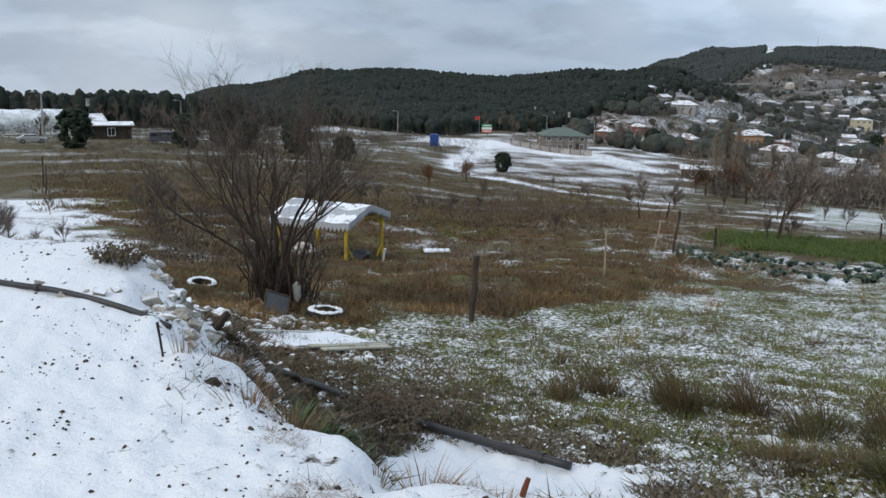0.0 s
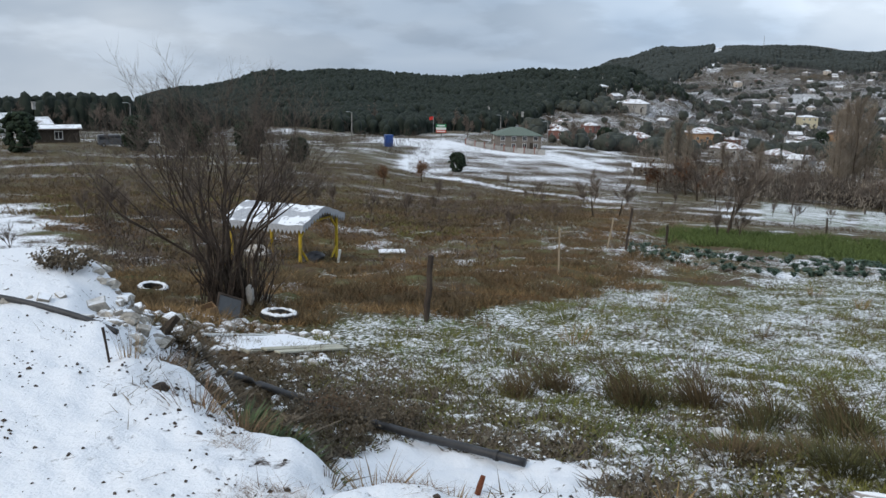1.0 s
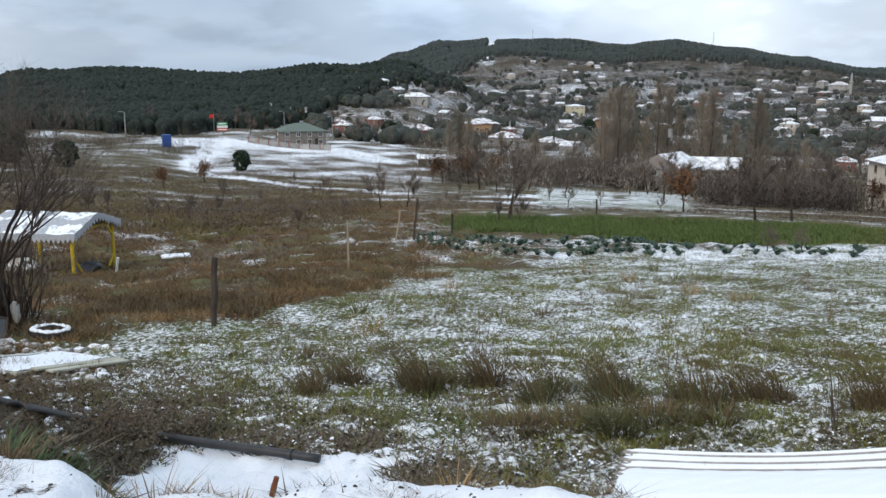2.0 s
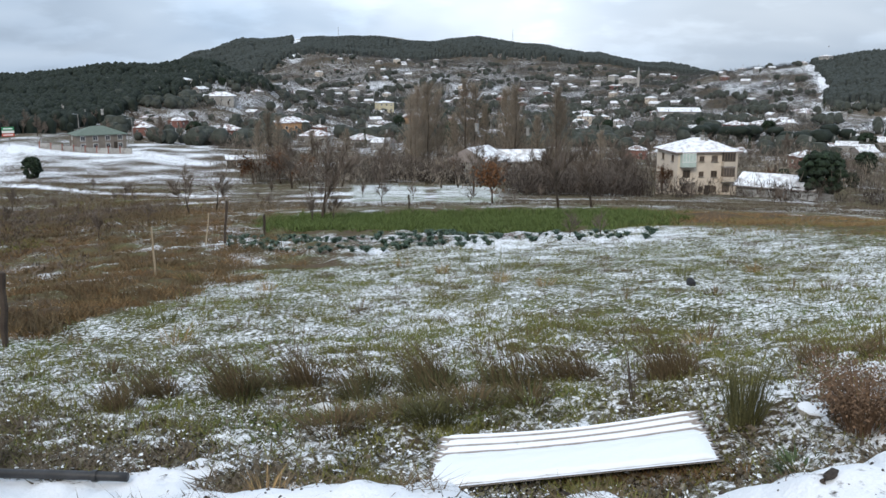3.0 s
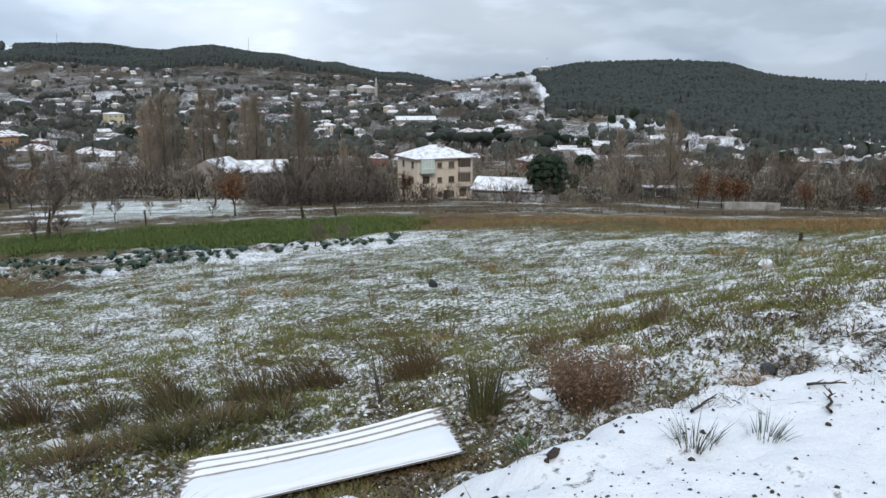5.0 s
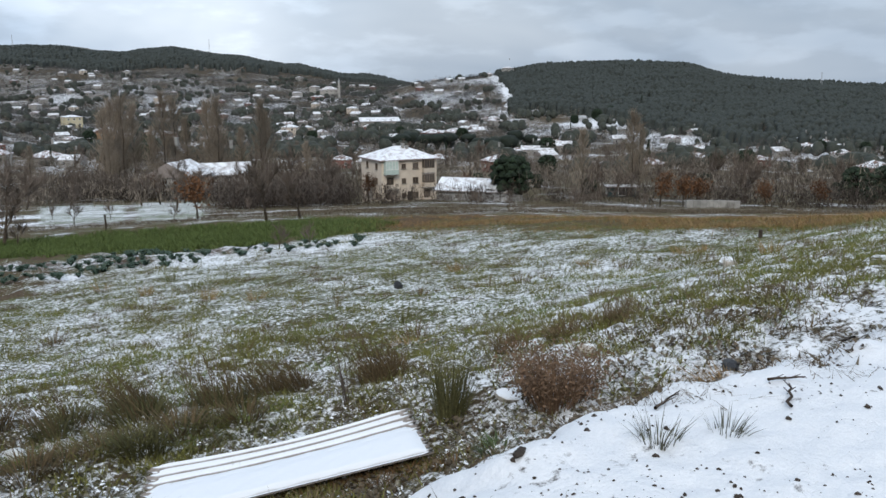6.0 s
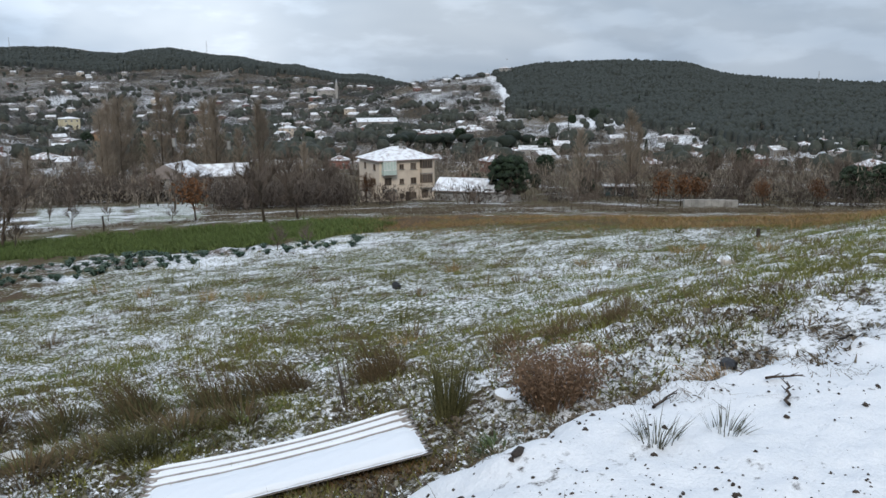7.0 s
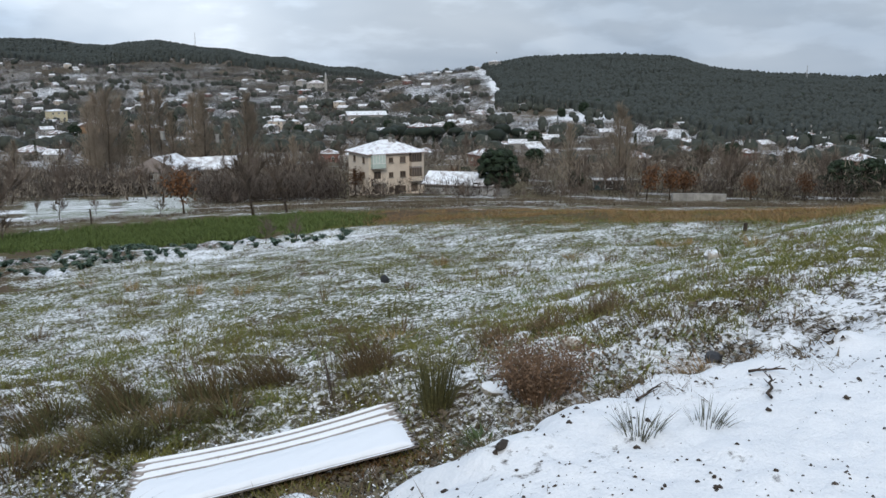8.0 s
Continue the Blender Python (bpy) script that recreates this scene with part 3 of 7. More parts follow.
def leaf_mesh(name, rng, centres, per, reach, size, material):
    verts, faces = [], []
    for c in centres:
        for _ in range(per):
            p = c + Vector((rng.gauss(0, 1), rng.gauss(0, 1), rng.gauss(0, .8))) * reach
            u = Vector((rng.uniform(-1, 1), rng.uniform(-1, 1), rng.uniform(-.7, .7))).normalized() * size * rng.uniform(.6, 1.3)
            v = u.orthogonal().normalized() * u.length * rng.uniform(.45, .8)
            a = len(verts)
            verts += [p - u, p + v, p + u, p - v + Vector((0, 0, size * .3))]
            faces += [(a, a + 1, a + 2), (a, a + 2, a + 3)]
    return mesh_of(name, verts, faces, material)


def round_tree(label, seed, tall, trunk_r, depth, split, per_tip, twig_len, twig_w, material=None, leaves=0, category="tree", name="bare_tree", reach=.5, leaf=.12):
    rng = random.Random(seed)
    verts, faces, tips = [], [], []
    branch(rng, verts, faces, tips, Vector((0, 0, -.1)), Vector((rng.uniform(-.1, .1), rng.uniform(-.1, .1), 1)), tall * .42, trunk_r, depth, 0, 6, split)
    tree = root(name, label, category)
    # the first tube is the trunk; the forks above it belong to the crown
    part("trunk", mesh_of("trunk", verts[:30], faces[:24], M_BARK, True), None, tree)
    limbs = (verts[30:], [tuple(k - 30 for k in f) for f in faces[24:]])
    part("crown", twig_mesh("crown", rng, tips, per_tip, twig_len, twig_w, material or M_TWIG, limbs=limbs), None, tree)
    if leaves:
        part("foliage", leaf_mesh("foliage", rng, [t[0] for t in tips], leaves, reach, leaf, M_RUST), None, tree)
    return tree


def poplar_tree(label, seed, tall):
    rng = random.Random(seed)
    verts, faces, tips = [], [], []
    pts = [Vector((rng.uniform(-.12, .12), rng.uniform(-.12, .12), -.1 + tall * i / 8)) for i in range(9)]
    tube(verts, faces, pts, [.17 * (1 - .11 * i) for i in range(9)], 6)
    lv, lf = [], []
    for i in range(84):
        h = tall * (.06 + .86 * i / 84)
        q = rng.uniform(0, 6.28)
        out = .75 * (1.15 - h / tall) + .3
        w = Vector((math.cos(q) * out, math.sin(q) * out, 1)).normalized()
        branch(rng, lv, lf, tips, Vector((0, 0, h)), w, tall * .21 * (1.3 - h / tall), .03, 0, -.02, 3, 0)
    tree = root("poplar", label, "tree")
    part("trunk", mesh_of("trunk", verts, faces, M_BARK, True), None, tree)
    part("crown", twig_mesh("crown", rng, tips, 6, 1.6, .024, M_TWIG_GREY, .75, .5, (lv, lf)), None, tree)
    return tree


def pine_tree(label, seed, tall, wide, base=.12, name="pine", cone=False):
    rng = random.Random(seed)
    nrg = np.random.RandomState(seed)
    verts, faces = [], []
    tube(verts, faces, [Vector((0, 0, -.1)), Vector((.05, .03, tall * .4)), Vector((-.04, .05, tall * .85))], [.2, .14, .05], 6)
    for _ in range(9):
        q, h = rng.uniform(0, 6.28), tall * rng.uniform(base + .1, .8)
        tube(verts, faces, [Vector((0, 0, h)), Vector((math.cos(q) * wide * .4, math.sin(q) * wide * .4, h + .3))], [.05, .02], 4)
    tree = root(name, label, "tree")
    part("trunk", mesh_of("trunk", verts, faces, M_BARK, True), None, tree)
    shapes = [clump_shape(6, [(.0, .3), (.3, .55), (.7, .45)], nrg) for _ in range(6)]
    V, F = [], []
    for i in range(190):
        u = rng.uniform(0, 1) ** .8
        h = base + (1 - base) * u
        rad = (1 - u) ** .8 * wide * .5 if cone else wide * .5 * math.sqrt(max(0, 1 - ((h - .55) / .5) ** 2)) * rng.uniform(.45, 1)
        q = rng.uniform(0, 6.28)
        v, f = shapes[rng.randrange(6)]
        s = wide * rng.uniform(.12, .2)
        at = np.array([math.cos(q) * rad, math.sin(q) * rad, h * tall - s * .6])
        F += [tuple(int(k) + len(V) for k in row) for row in f]
        V += [tuple(at + row * (s, s, s * .9)) for row in v]
    crown = part("crown", mesh_of("crown", V, F, M_PINE), None, tree)
    nl = [Vector(c) for c in V[::5]]
    part("needles", leaf_mesh("needles", rng, nl, 3, wide * .035, wide * .02, M_PINE), None, crown)
    return tree


def plant(tree, az, r, scale=1.0, turn=0.0, sink=.05, squash=1.0):
    m = Matrix.Translation(spot(az, r, -sink)) @ pose(0, 0, 0, 0, 0, turn) @ Matrix.Diagonal((scale, scale, scale * squash, 1))
    tree.matrix_basis = m
    return tree


def plant_copy(tree, az, r, scale=1.0, turn=0.0, squash=1.0):
    c = copy_thing(tree, Matrix.Identity(4))
    return plant(c, az, r, scale, turn, .05, squash)


rnd = random.Random(5)
BARE = [round_tree("bare brown deciduous tree among village gardens", 60 + i, 6.5, .16, 3, 2, 5, 1.3, .03) for i in range(4)]
RUSTY = [round_tree("small oak with withered rust-brown leaves", 70 + i, 4.6, .12, 2, 3, 6, .6, .016, leaves=9, reach=.42, leaf=.14, name="oak") for i in range(2)]
POPLAR = [poplar_tree("tall bare grey-brown poplar", 80 + i, 15) for i in range(2)]
PINES = [pine_tree("round dark green stone pine", 85, 6.5, 6.2), pine_tree("dark green young pine", 86, 4.9, 4.3, .03), pine_tree("slender dark green cypress tree", 87, 8, 2.0, .02, "cypress", True)]
SHRUB = round_tree("bare brown thicket shrub in dead grass", 90, 2.6, .05, 2, 4, 6, .5, .008, category="shrub", name="bare_shrub")

for i, (kind, az, r, s) in enumerate((
        (POPLAR, 26.5, 196, 1.1), (POPLAR, 27.0, 204, 1.25), (POPLAR, 27.6, 200, 1.3), (POPLAR, 28.2, 207, 1.2), (POPLAR, 27.3, 212, 1.15), (POPLAR, 26.8, 190, .8),
        (POPLAR, 30.0, 200, 1.35), (POPLAR, 30.6, 205, 1.3), (POPLAR, 31.3, 202, 1.0), (POPLAR, 32.6, 205, 1.25), (POPLAR, 33.2, 200, 1.3), (POPLAR, 33.0, 209, 1.1),
        (POPLAR, 35.8, 192, 1.25), (POPLAR, 36.1, 198, 1.1), (POPLAR, 38.6, 176, .7), (POPLAR, 56.3, 150, .75), (POPLAR, 59.4, 152, .95), (POPLAR, 59.8, 160, .85), (POPLAR, 75.4, 165, .9),
        (POPLAR, 16.9, 186, .75), (POPLAR, 17.5, 190, .85), (POPLAR, 18.1, 184, .8), (POPLAR, 20.2, 188, .6), (POPLAR, 22.4, 200, .6),
        (RUSTY, 16.5, 158, 1.3), (RUSTY, 18.2, 160, 1.5), (RUSTY, 19.6, 165, 1.3), (RUSTY, 31.9, 66, .78), (RUSTY, 61.2, 100, .95),
        (RUSTY, 62.6, 104, .9), (RUSTY, 1.4, 128, .85), (RUSTY, 67.5, 110, .8), (RUSTY, 70.5, 116, .85), (RUSTY, -1.0, 104, .6), (RUSTY, 29.5, 170, 1.2),
        (BARE, 36.2, 46, .55), (BARE, 38.3, 48, .55), (BARE, 20.9, 46, .6), (BARE, 12.6, 58, .45), (BARE, 14.2, 62, .4),
        (PINES[:1], 51.75, 133, 1.0), (PINES[1:2], 3.7, 166, .75), (PINES[1:2], -22.6, 139, 1.15), (PINES[:1], 72.4, 150, .8), (PINES[:1], 74.0, 155, .85),
        (PINES[1:2], -12.6, 150, 1.0), (PINES[1:2], -6.5, 140, .8), (PINES[1:2], -9.5, 152, 1.2), (PINES[1:2], 35.0, 152, .55), (PINES[1:2], -16.2, 146, 1.1))):
    plant_copy(kind[i % len(kind)], az, r, s, rnd.uniform(0, 360))
for i in range(120):
    r = rnd.choice((138, 150, 165, 175, 205, 240, 285, 330)) * rnd.uniform(.92, 1.08)
    az = rnd.uniform(17, 76)
    if 40.5 < az < 53.5 and r < 178:
        continue
    plant_copy(BARE[i % 4], az, r, rnd.uniform(.6, 1.15), rnd.uniform(0, 360))
for i in range(34):
    plant_copy(BARE[i % 4], rnd.uniform(-4, 17), rnd.uniform(290, 420), rnd.uniform(.6, 1.1), rnd.uniform(0, 360))
for i in range(16):
    plant_copy(BARE[i % 4], rnd.uniform(-26, -11), rnd.uniform(190, 250), rnd.uniform(.6, 1.1), rnd.uniform(0, 360))
for i in range(70):
    az, r = rnd.uniform(12, 78), rnd.uniform(250, 720)
    plant_copy(PINES[rnd.choice((0, 0, 1, 2))], az, r, rnd.uniform(.7, 1.25), rnd.uniform(0, 360))
for i in range(14):
    plant_copy(RUSTY[i % 2], rnd.uniform(17, 78), rnd.uniform(125, 190), rnd.uniform(.6, 1.2), rnd.uniform(0, 360))
for i in range(12):
    plant_copy(PINES[rnd.choice((0, 1, 1))], rnd.uniform(17, 78), rnd.uniform(125, 200), rnd.uniform(.4, .8), rnd.uniform(0, 360))
for i in range(34):
    plant_copy(SHRUB, rnd.uniform(16, 62), rnd.uniform(64, 118), rnd.uniform(.4, .9), rnd.uniform(0, 360))
for i in range(26):
    plant_copy(SHRUB, rnd.uniform(-19, 12), rnd.uniform(40, 130), rnd.uniform(.5, 1.0), rnd.uniform(0, 360))
for az, r, s in ((-26.5, 22, .4), (-25, 26, .35), (-23.5, 30, .4), (-27, 34, .5), (-24.2, 40, .45), (-22.4, 24, .3), (-18.2, 38, 1.0), (-19.3, 40, .7), (-17.0, 41, .8), (37.1, 30.5, .42), (39.1, 30, .38), (20.3, 44, .7), (21.6, 45, .65), (-27.5, 24, .7), (-26.5, 30, .6), (11.9, 95, .8), (9.2, 120, .8), (7.0, 135, .8)):
    plant_copy(SHRUB, az, r, s, rnd.uniform(0, 360))
for proto, az, r in zip((*BARE, *RUSTY, *POPLAR, *PINES, SHRUB), (13.3, 22.5, 66, 25, 15.8, 63.4, 29.2, 34.6, 54, -14.2, 47.5, -12.8), (300, 215, 190, 180, 166, 108, 198, 200, 230, 160, 330, 44)):
    plant(proto, az, r, .85, az * 7)
# gardens full of small bare trees, too many to tell apart
def thicket(name, label, sectors, seed, tall, w, material, stems=26):
    rng = np.random.RandomState(seed)
    out = []
    for az0, az1, r0, r1, n in sectors:
        az, r = np.radians(rng.uniform(az0, az1, n)), np.sqrt(rng.uniform(r0 * r0, r1 * r1, n))
        x, y = r * np.sin(az), r * np.cos(az)
        ok = waves(x, y, 60, seed + 1) > -.75
        x, y = x[ok], y[ok]
        z, size = height(x, y), tall * rng.uniform(.45, 1.25, len(x))
        x, y, z, size = (np.repeat(v, stems) for v in (x, y, z, size))
        m = len(x)
        q, lean = rng.uniform(0, 6.28, m), rng.uniform(.1, 1.5, m)
        dome = rng.uniform(0, 1, m)
        wide_at = .42 * np.sqrt(np.clip(1 - (dome * 2 - .9) ** 2, .02, 1))
        base = np.stack([x + rng.normal(size=m) * wide_at * size, y + rng.normal(size=m) * wide_at * size, z + size * dome * .8], 1)
        long = size * rng.uniform(.15, .38, m)
        end = base + np.stack([np.cos(q) * lean * long, np.sin(q) * lean * long, (1 - lean * .5) * long], 1)
        wide = (w * rng.uniform(.5, 1.5, m))[:, None] * np.stack([np.cos(q + 1.6), np.sin(q + 1.6), 0 * q], 1)
        out.append(np.stack([base - wide, base + wide, end], 1).reshape(-1, 3))
    V = np.concatenate(out)
    me = bpy.data.meshes.new(name)
    me.vertices.add(len(V))
    me.vertices.foreach_set("co", V.ravel())
    me.loops.add(len(V))
    me.loops.foreach_set("vertex_index", np.arange(len(V)))
    me.polygons.add(len(V) // 3)
    me.polygons.foreach_set("loop_start", np.arange(len(V) // 3) * 3)
    me.update(calc_edges=True)
    me.materials.append(material)
    return tagged(new(name, me), label, "thicket", kind="stuff")


thicket("garden_thicket", "brown leafless thickets between the village gardens", ((16.5, 25, 152, 185, 330), (24, 33, 168, 195, 520), (33, 41, 108, 185, 760), (53.5, 80, 118, 180, 420), (14, 80, 180, 300, 2400), (9, 80, 300, 480, 3000), (12, 52, 480, 800, 3000)), 101, 4.6, .036, M_HEDGE, 40)
thicket("hedge_thicket", "dark leafless hedges round the nearest gardens", ((24, 33, 164, 176, 170), (33, 41.5, 104, 126, 150), (41.5, 53, 104, 124, 70), (54, 80, 108, 130, 170), (17, 80, 200, 420, 900)), 107, 2.6, .035, M_TWIG_DARK, 52)
thicket("pale_thicket", "pale brown leafless treetops in the village", ((15, 80, 130, 300, 900), (12, 80, 300, 700, 1400)), 105, 5.5, .05, M_TWIG_GREY, 40)
thicket("hillside_thicket", "grey-brown leafless scrub on the far hillside", ((12, 51, 700, 1420, 44000), (12, 52, 380, 720, 6500), (51, 80, 400, 520, 1600)), 103, 4.2, .2, M_SCRUB, 11)
thicket("yard_bushes", "dark leafless bushes round the yards", ((-29, -8, 158, 250, 260), (-12, 2, 200, 290, 160)), 106, 3.0, .05, M_TWIG_DARK, 44)
thicket("rough_scrub", "dark brown scrub in the dead grass", ((-25, 12, 60, 140, 700), (-26, 6, 140, 260, 500), (-19, 8, 22, 60, 170), (-26, 12, 60, 110, 300)), 102, .9, .02, M_TWIG, 30)
thicket("bramble", "dark low brambles in the dead grass", ((-19, -8, 24, 46, 240), (-16, 4, 40, 75, 260), (-24, 8, 75, 150, 420), (2, 12, 38, 80, 120)), 108, .75, .012, M_TWIG_DARK, 60)


# ---- houses ----
M_WALLS = [worn("plaster_" + n, a, b, .5, 8, .9, .2, .01, .12, st) for n, a, b, st in (
    ("cream", (.5, .43, .355), (.61, .535, .45), (.44, .375, .31)), ("white", (.26, .25, .235), (.38, .365, .34), (.2, .185, .17)),
    ("orange", (.36, .21, .11), (.46, .28, .16), None), ("red", (.17, .08, .065), (.25, .12, .1), None),
    ("grey", (.26, .25, .24), (.38, .37, .35), None), ("ochre", (.44, .39, .26), (.54, .48, .34), None))]
M_ROOF = dusted("snowy_tiles", (.13, .075, .06), (.21, .13, .105), .8, 1.5, .8, fine=5, dist=.02, island=False)
M_ROOF_WHITE = dusted("snow_covered_roof", (.2, .17, .155), (.3, .265, .25), .55, 1.3, .8, fine=5, dist=.02, island=False)
M_ROOF_GREEN = dusted("mossy_sheet_roof", (.08, .11, .09), (.16, .19, .16), 1.05, 1.5, .5, fine=5, dist=.02, island=False)
M_WINDOW = worn("window_glass_dark", (.012, .014, .018), (.03, .034, .04), 2, 9, .12, .6, .001, .5)
M_FRAME = worn("white_joinery", (.6, .6, .58), (.75, .75, .73), 3, 30, .6, .4, .002, .08)
M_CONCRETE = worn("concrete", (.2, .195, .185), (.36, .35, .33), 2, 30, .92, .2, .006, .2, (.15, .14, .13))
M_METAL = worn("galvanised_metal", (.28, .29, .3), (.42, .43, .44), 5, 60, .5, .5, .001, .1, metal=.6)
M_DARK = worn("dark_timber", (.03, .024, .02), (.08, .065, .05), 4, 50, .9, .2, .004)


def roof_mesh(w, d, h, over, hip):
    """A hipped or gabled roof with thickness and an overhang; z = 0 at the eaves."""
    bm = bmesh.new()
    x, y = w / 2 + over, d / 2 + over
    k = (y if hip else 0.0)
    e = x - k if x > k else .02
    low = [bm.verts.new(p) for p in ((-x, -y, 0), (x, -y, 0), (x, y, 0), (-x, y, 0))]
    under = [bm.verts.new(p) for p in ((-x, -y, -.18), (x, -y, -.18), (x, y, -.18), (-x, y, -.18))]
    a, b = bm.verts.new((-e, 0, h)), bm.verts.new((e, 0, h))
    bm.faces.new((low[0], low[1], b, a))
    bm.faces.new((low[2], low[3], a, b))
    bm.faces.new((low[1], low[2], b))
    bm.faces.new((low[3], low[0], a))
    for i in range(4):
        bm.faces.new((under[i], under[(i + 1) % 4], low[(i + 1) % 4], low[i]))
    bm.faces.new(under[::-1])
    return bm


def wall_mesh(w, d, h, gable=0.0):
    bm = bmesh.new()
    x, y = w / 2, d / 2
    lo = [bm.verts.new(p) for p in ((-x, -y, -1.5), (x, -y, -1.5), (x, y, -1.5), (-x, y, -1.5))]
    hi = [bm.verts.new(p) for p in ((-x, -y, h), (x, -y, h), (x, y, h), (-x, y, h))]
    for i in range(4):
        bm.faces.new((lo[i], lo[(i + 1) % 4], hi[(i + 1) % 4], hi[i]))
    bm.faces.new(lo[::-1])
    bm.faces.new(hi)
    if gable:
        for sx in (0, 1):
            t = bm.verts.new((x if sx else -x, 0, h + gable))
            bm.faces.new((hi[1], hi[2], t) if sx else (hi[3], hi[0], t))
    return bm


def window(parent, x, y, z, w, h, face, frame_mat=None):
    """A window set on a wall: face 0 looks to -y, 1 to +x, 2 to +y, 3 to -x."""
    m = Matrix.Translation((x, y, z)) @ pose(0, 0, 0, 0, 0, 90 * face)
    bm = bmesh.new()
    f = .08
    for bx, bz, sx, sz in ((0, h / 2, w + f, f), (0, -h / 2, w + f, f), (-w / 2, 0, f, h), (w / 2, 0, f, h), (0, 0, f * .7, h)):
        box(bm, bx, -.03, bz, sx, .09, sz, m)
    fr = part("window", bm, frame_mat or M_FRAME, parent)
    bm = bmesh.new()
    box(bm, 0, -.005, 0, w - .02, .03, h - .02, m)
    part("pane", bm, M_WINDOW, fr)
    return fr


def house(label, w, d, h, rise, wall, roof, hip=True, storeys=1, cols=2, category="house", chimney=True, name="house"):
    hs = root(name, label, category)
    part("wall", wall_mesh(w, d, h, 0 if hip else rise), wall, hs)
    rf = part("roof", roof_mesh(w, d, rise, .45, hip), roof, hs)
    rf.location.z = h + .02
    if chimney:
        bm = bmesh.new()
        box(bm, w * .15, d * .1, h + rise * .75, .6, .6, 1.5, None, .04)
        box(bm, w * .15, d * .1, h + rise * .75 + .8, .8, .8, .12, None, .03)
        part("chimney", bm, M_CONCRETE, rf)
    fl = h / storeys
    for s in range(storeys):
        z = fl * s + fl * .55
        for c in range(cols):
            x = w * ((c + .5) / cols - .5)
            window(hs, x, -d / 2, z, 1.2, 1.3, 0)
        window(hs, w / 2, -d * .18, z, 1.1, 1.2, 1)
        window(hs, -w / 2, d * .1, z, 1.1, 1.2, 3)
    bm = bmesh.new()
    box(bm, w * .28, -d / 2 - .03, 1.05, 1.0, .08, 2.1, None, .02)
    part("door", bm, M_DARK, hs)
    return hs


def face_eye(az, r, turn=0.0, lift=0.0):
    """A pose on the ground whose front (-y) faces the road bank, turned by some degrees."""
    return Matrix.Translation(spot(az, r, lift)) @ pose(0, 0, 0, 0, 0, -az + turn)


def put(ob, az, r, turn=0.0, lift=0.0):
    ob.matrix_basis = face_eye(az, r, turn, lift)
    return ob


put(house("grey stone villa with a greenish hipped roof", 13.5, 10, 4.3, 2.2, worn("brown_stone_wall", (.13, .11, .095), (.22, .19, .165), .6, 8, .9, .2, .01, .05), M_ROOF_GREEN, True, 2, 4), 7.4, 276, 12)
put(house("low red-walled house under a snowy roof", 11, 8, 3.6, 2.0, M_WALLS[3], M_ROOF, True, 1, 3), 15.0, 352, 8)
put(house("white house with a snow-covered hipped roof", 13, 9, 4.6, 2.2, M_WALLS[1], M_ROOF_WHITE, True, 1, 3), 14.8, 500, -10)
put(house("orange plastered house with a tiled gable roof", 9, 10, 6.2, 2.0, M_WALLS[2], M_ROOF, False, 2, 2), 26.7, 470, 75)
put(house("red-brown house beside the orange one", 10, 9, 6.4, 2.0, M_WALLS[3], M_ROOF, True, 2, 2), 26.4, 520, 15)
put(house("yellow two-storey house in the village", 12, 10, 7.4, 1.4, M_WALLS[5], M_ROOF_WHITE, True, 2, 3), 24.8, 700, 20)
put(house("orange-brown house with a wide snowy hipped roof", 14, 11, 4.8, 2.6, M_WALLS[2], M_ROOF, True, 1, 3), 18.9, 420, 25)
put(house("cream bungalow with a brown roof", 11, 8, 3.2, 2.0, M_WALLS[1], M_ROOF, True, 1, 3), 20.4, 330, -15)
put(house("white mosque hall below the wooded ridge", 22, 16, 8.5, 3.5, M_WALLS[1], M_ROOF, True, 2, 4, "mosque", False, "mosque"), 40.1, 1080, 0)
put(house("long white-roofed hall in the village", 26, 12, 5.4, 2.4, M_WALLS[1], M_ROOF_WHITE, False, 1, 5, "hall", False, "hall"), 43.2, 600, 8)
put(house("open shed with a flat snowy roof", 9.5, 5, 2.2, .7, M_DARK, M_ROOF_WHITE, False, 1, 2, "shed", False, "shed"), 16.2, 205, 6)
put(house("long low shed under a snowy roof", 9.5, 4, 1.5, .6, M_WALLS[4], M_ROOF_WHITE, False, 1, 2, "shed", False, "shed"), 20.9, 190, -4)
put(house("grey gabled farmhouse with a snow-streaked roof", 8.5, 9, 4.2, 2.6, M_WALLS[4], M_ROOF_WHITE, False, 2, 2), 30.8, 178, 62)
put(house("farm wing with a snow-streaked roof", 9, 7, 4.0, 2.2, M_WALLS[4], M_ROOF_WHITE, False, 2, 3), 33.6, 184, 8)
put(house("low barn with a snowy sagging roof", 10.5, 7, 1.7, 1.6, M_CONCRETE, M_ROOF_WHITE, False, 1, 1, "barn", False, "barn"), 49.55, 136, -16)
put(house("white hut with a snow-covered roof in a yard", 6.5, 5, 2.6, 1.4, M_WALLS[1], M_ROOF_WHITE, False, 1, 2, "hut"), -22.0, 205, 20)
# closed dark walls stand for the shade inside this shed's open front
put(house("grey yard shed with a dark open front", 6.5, 4, 2.5, .5, M_DARK, M_ROOF_WHITE, False, 1, 1, "shed", False, "shed"), -20.6, 163, 4)
put(house("teal site container with a snowy top", 4.6, 2.4, 1.9, .15, worn("teal_metal", (.01, .03, .035), (.03, .06, .065), 1, 20, .6), M_ROOF_WHITE, False, 1, 1, "container", False, "container"), 58.7, 152, 10)

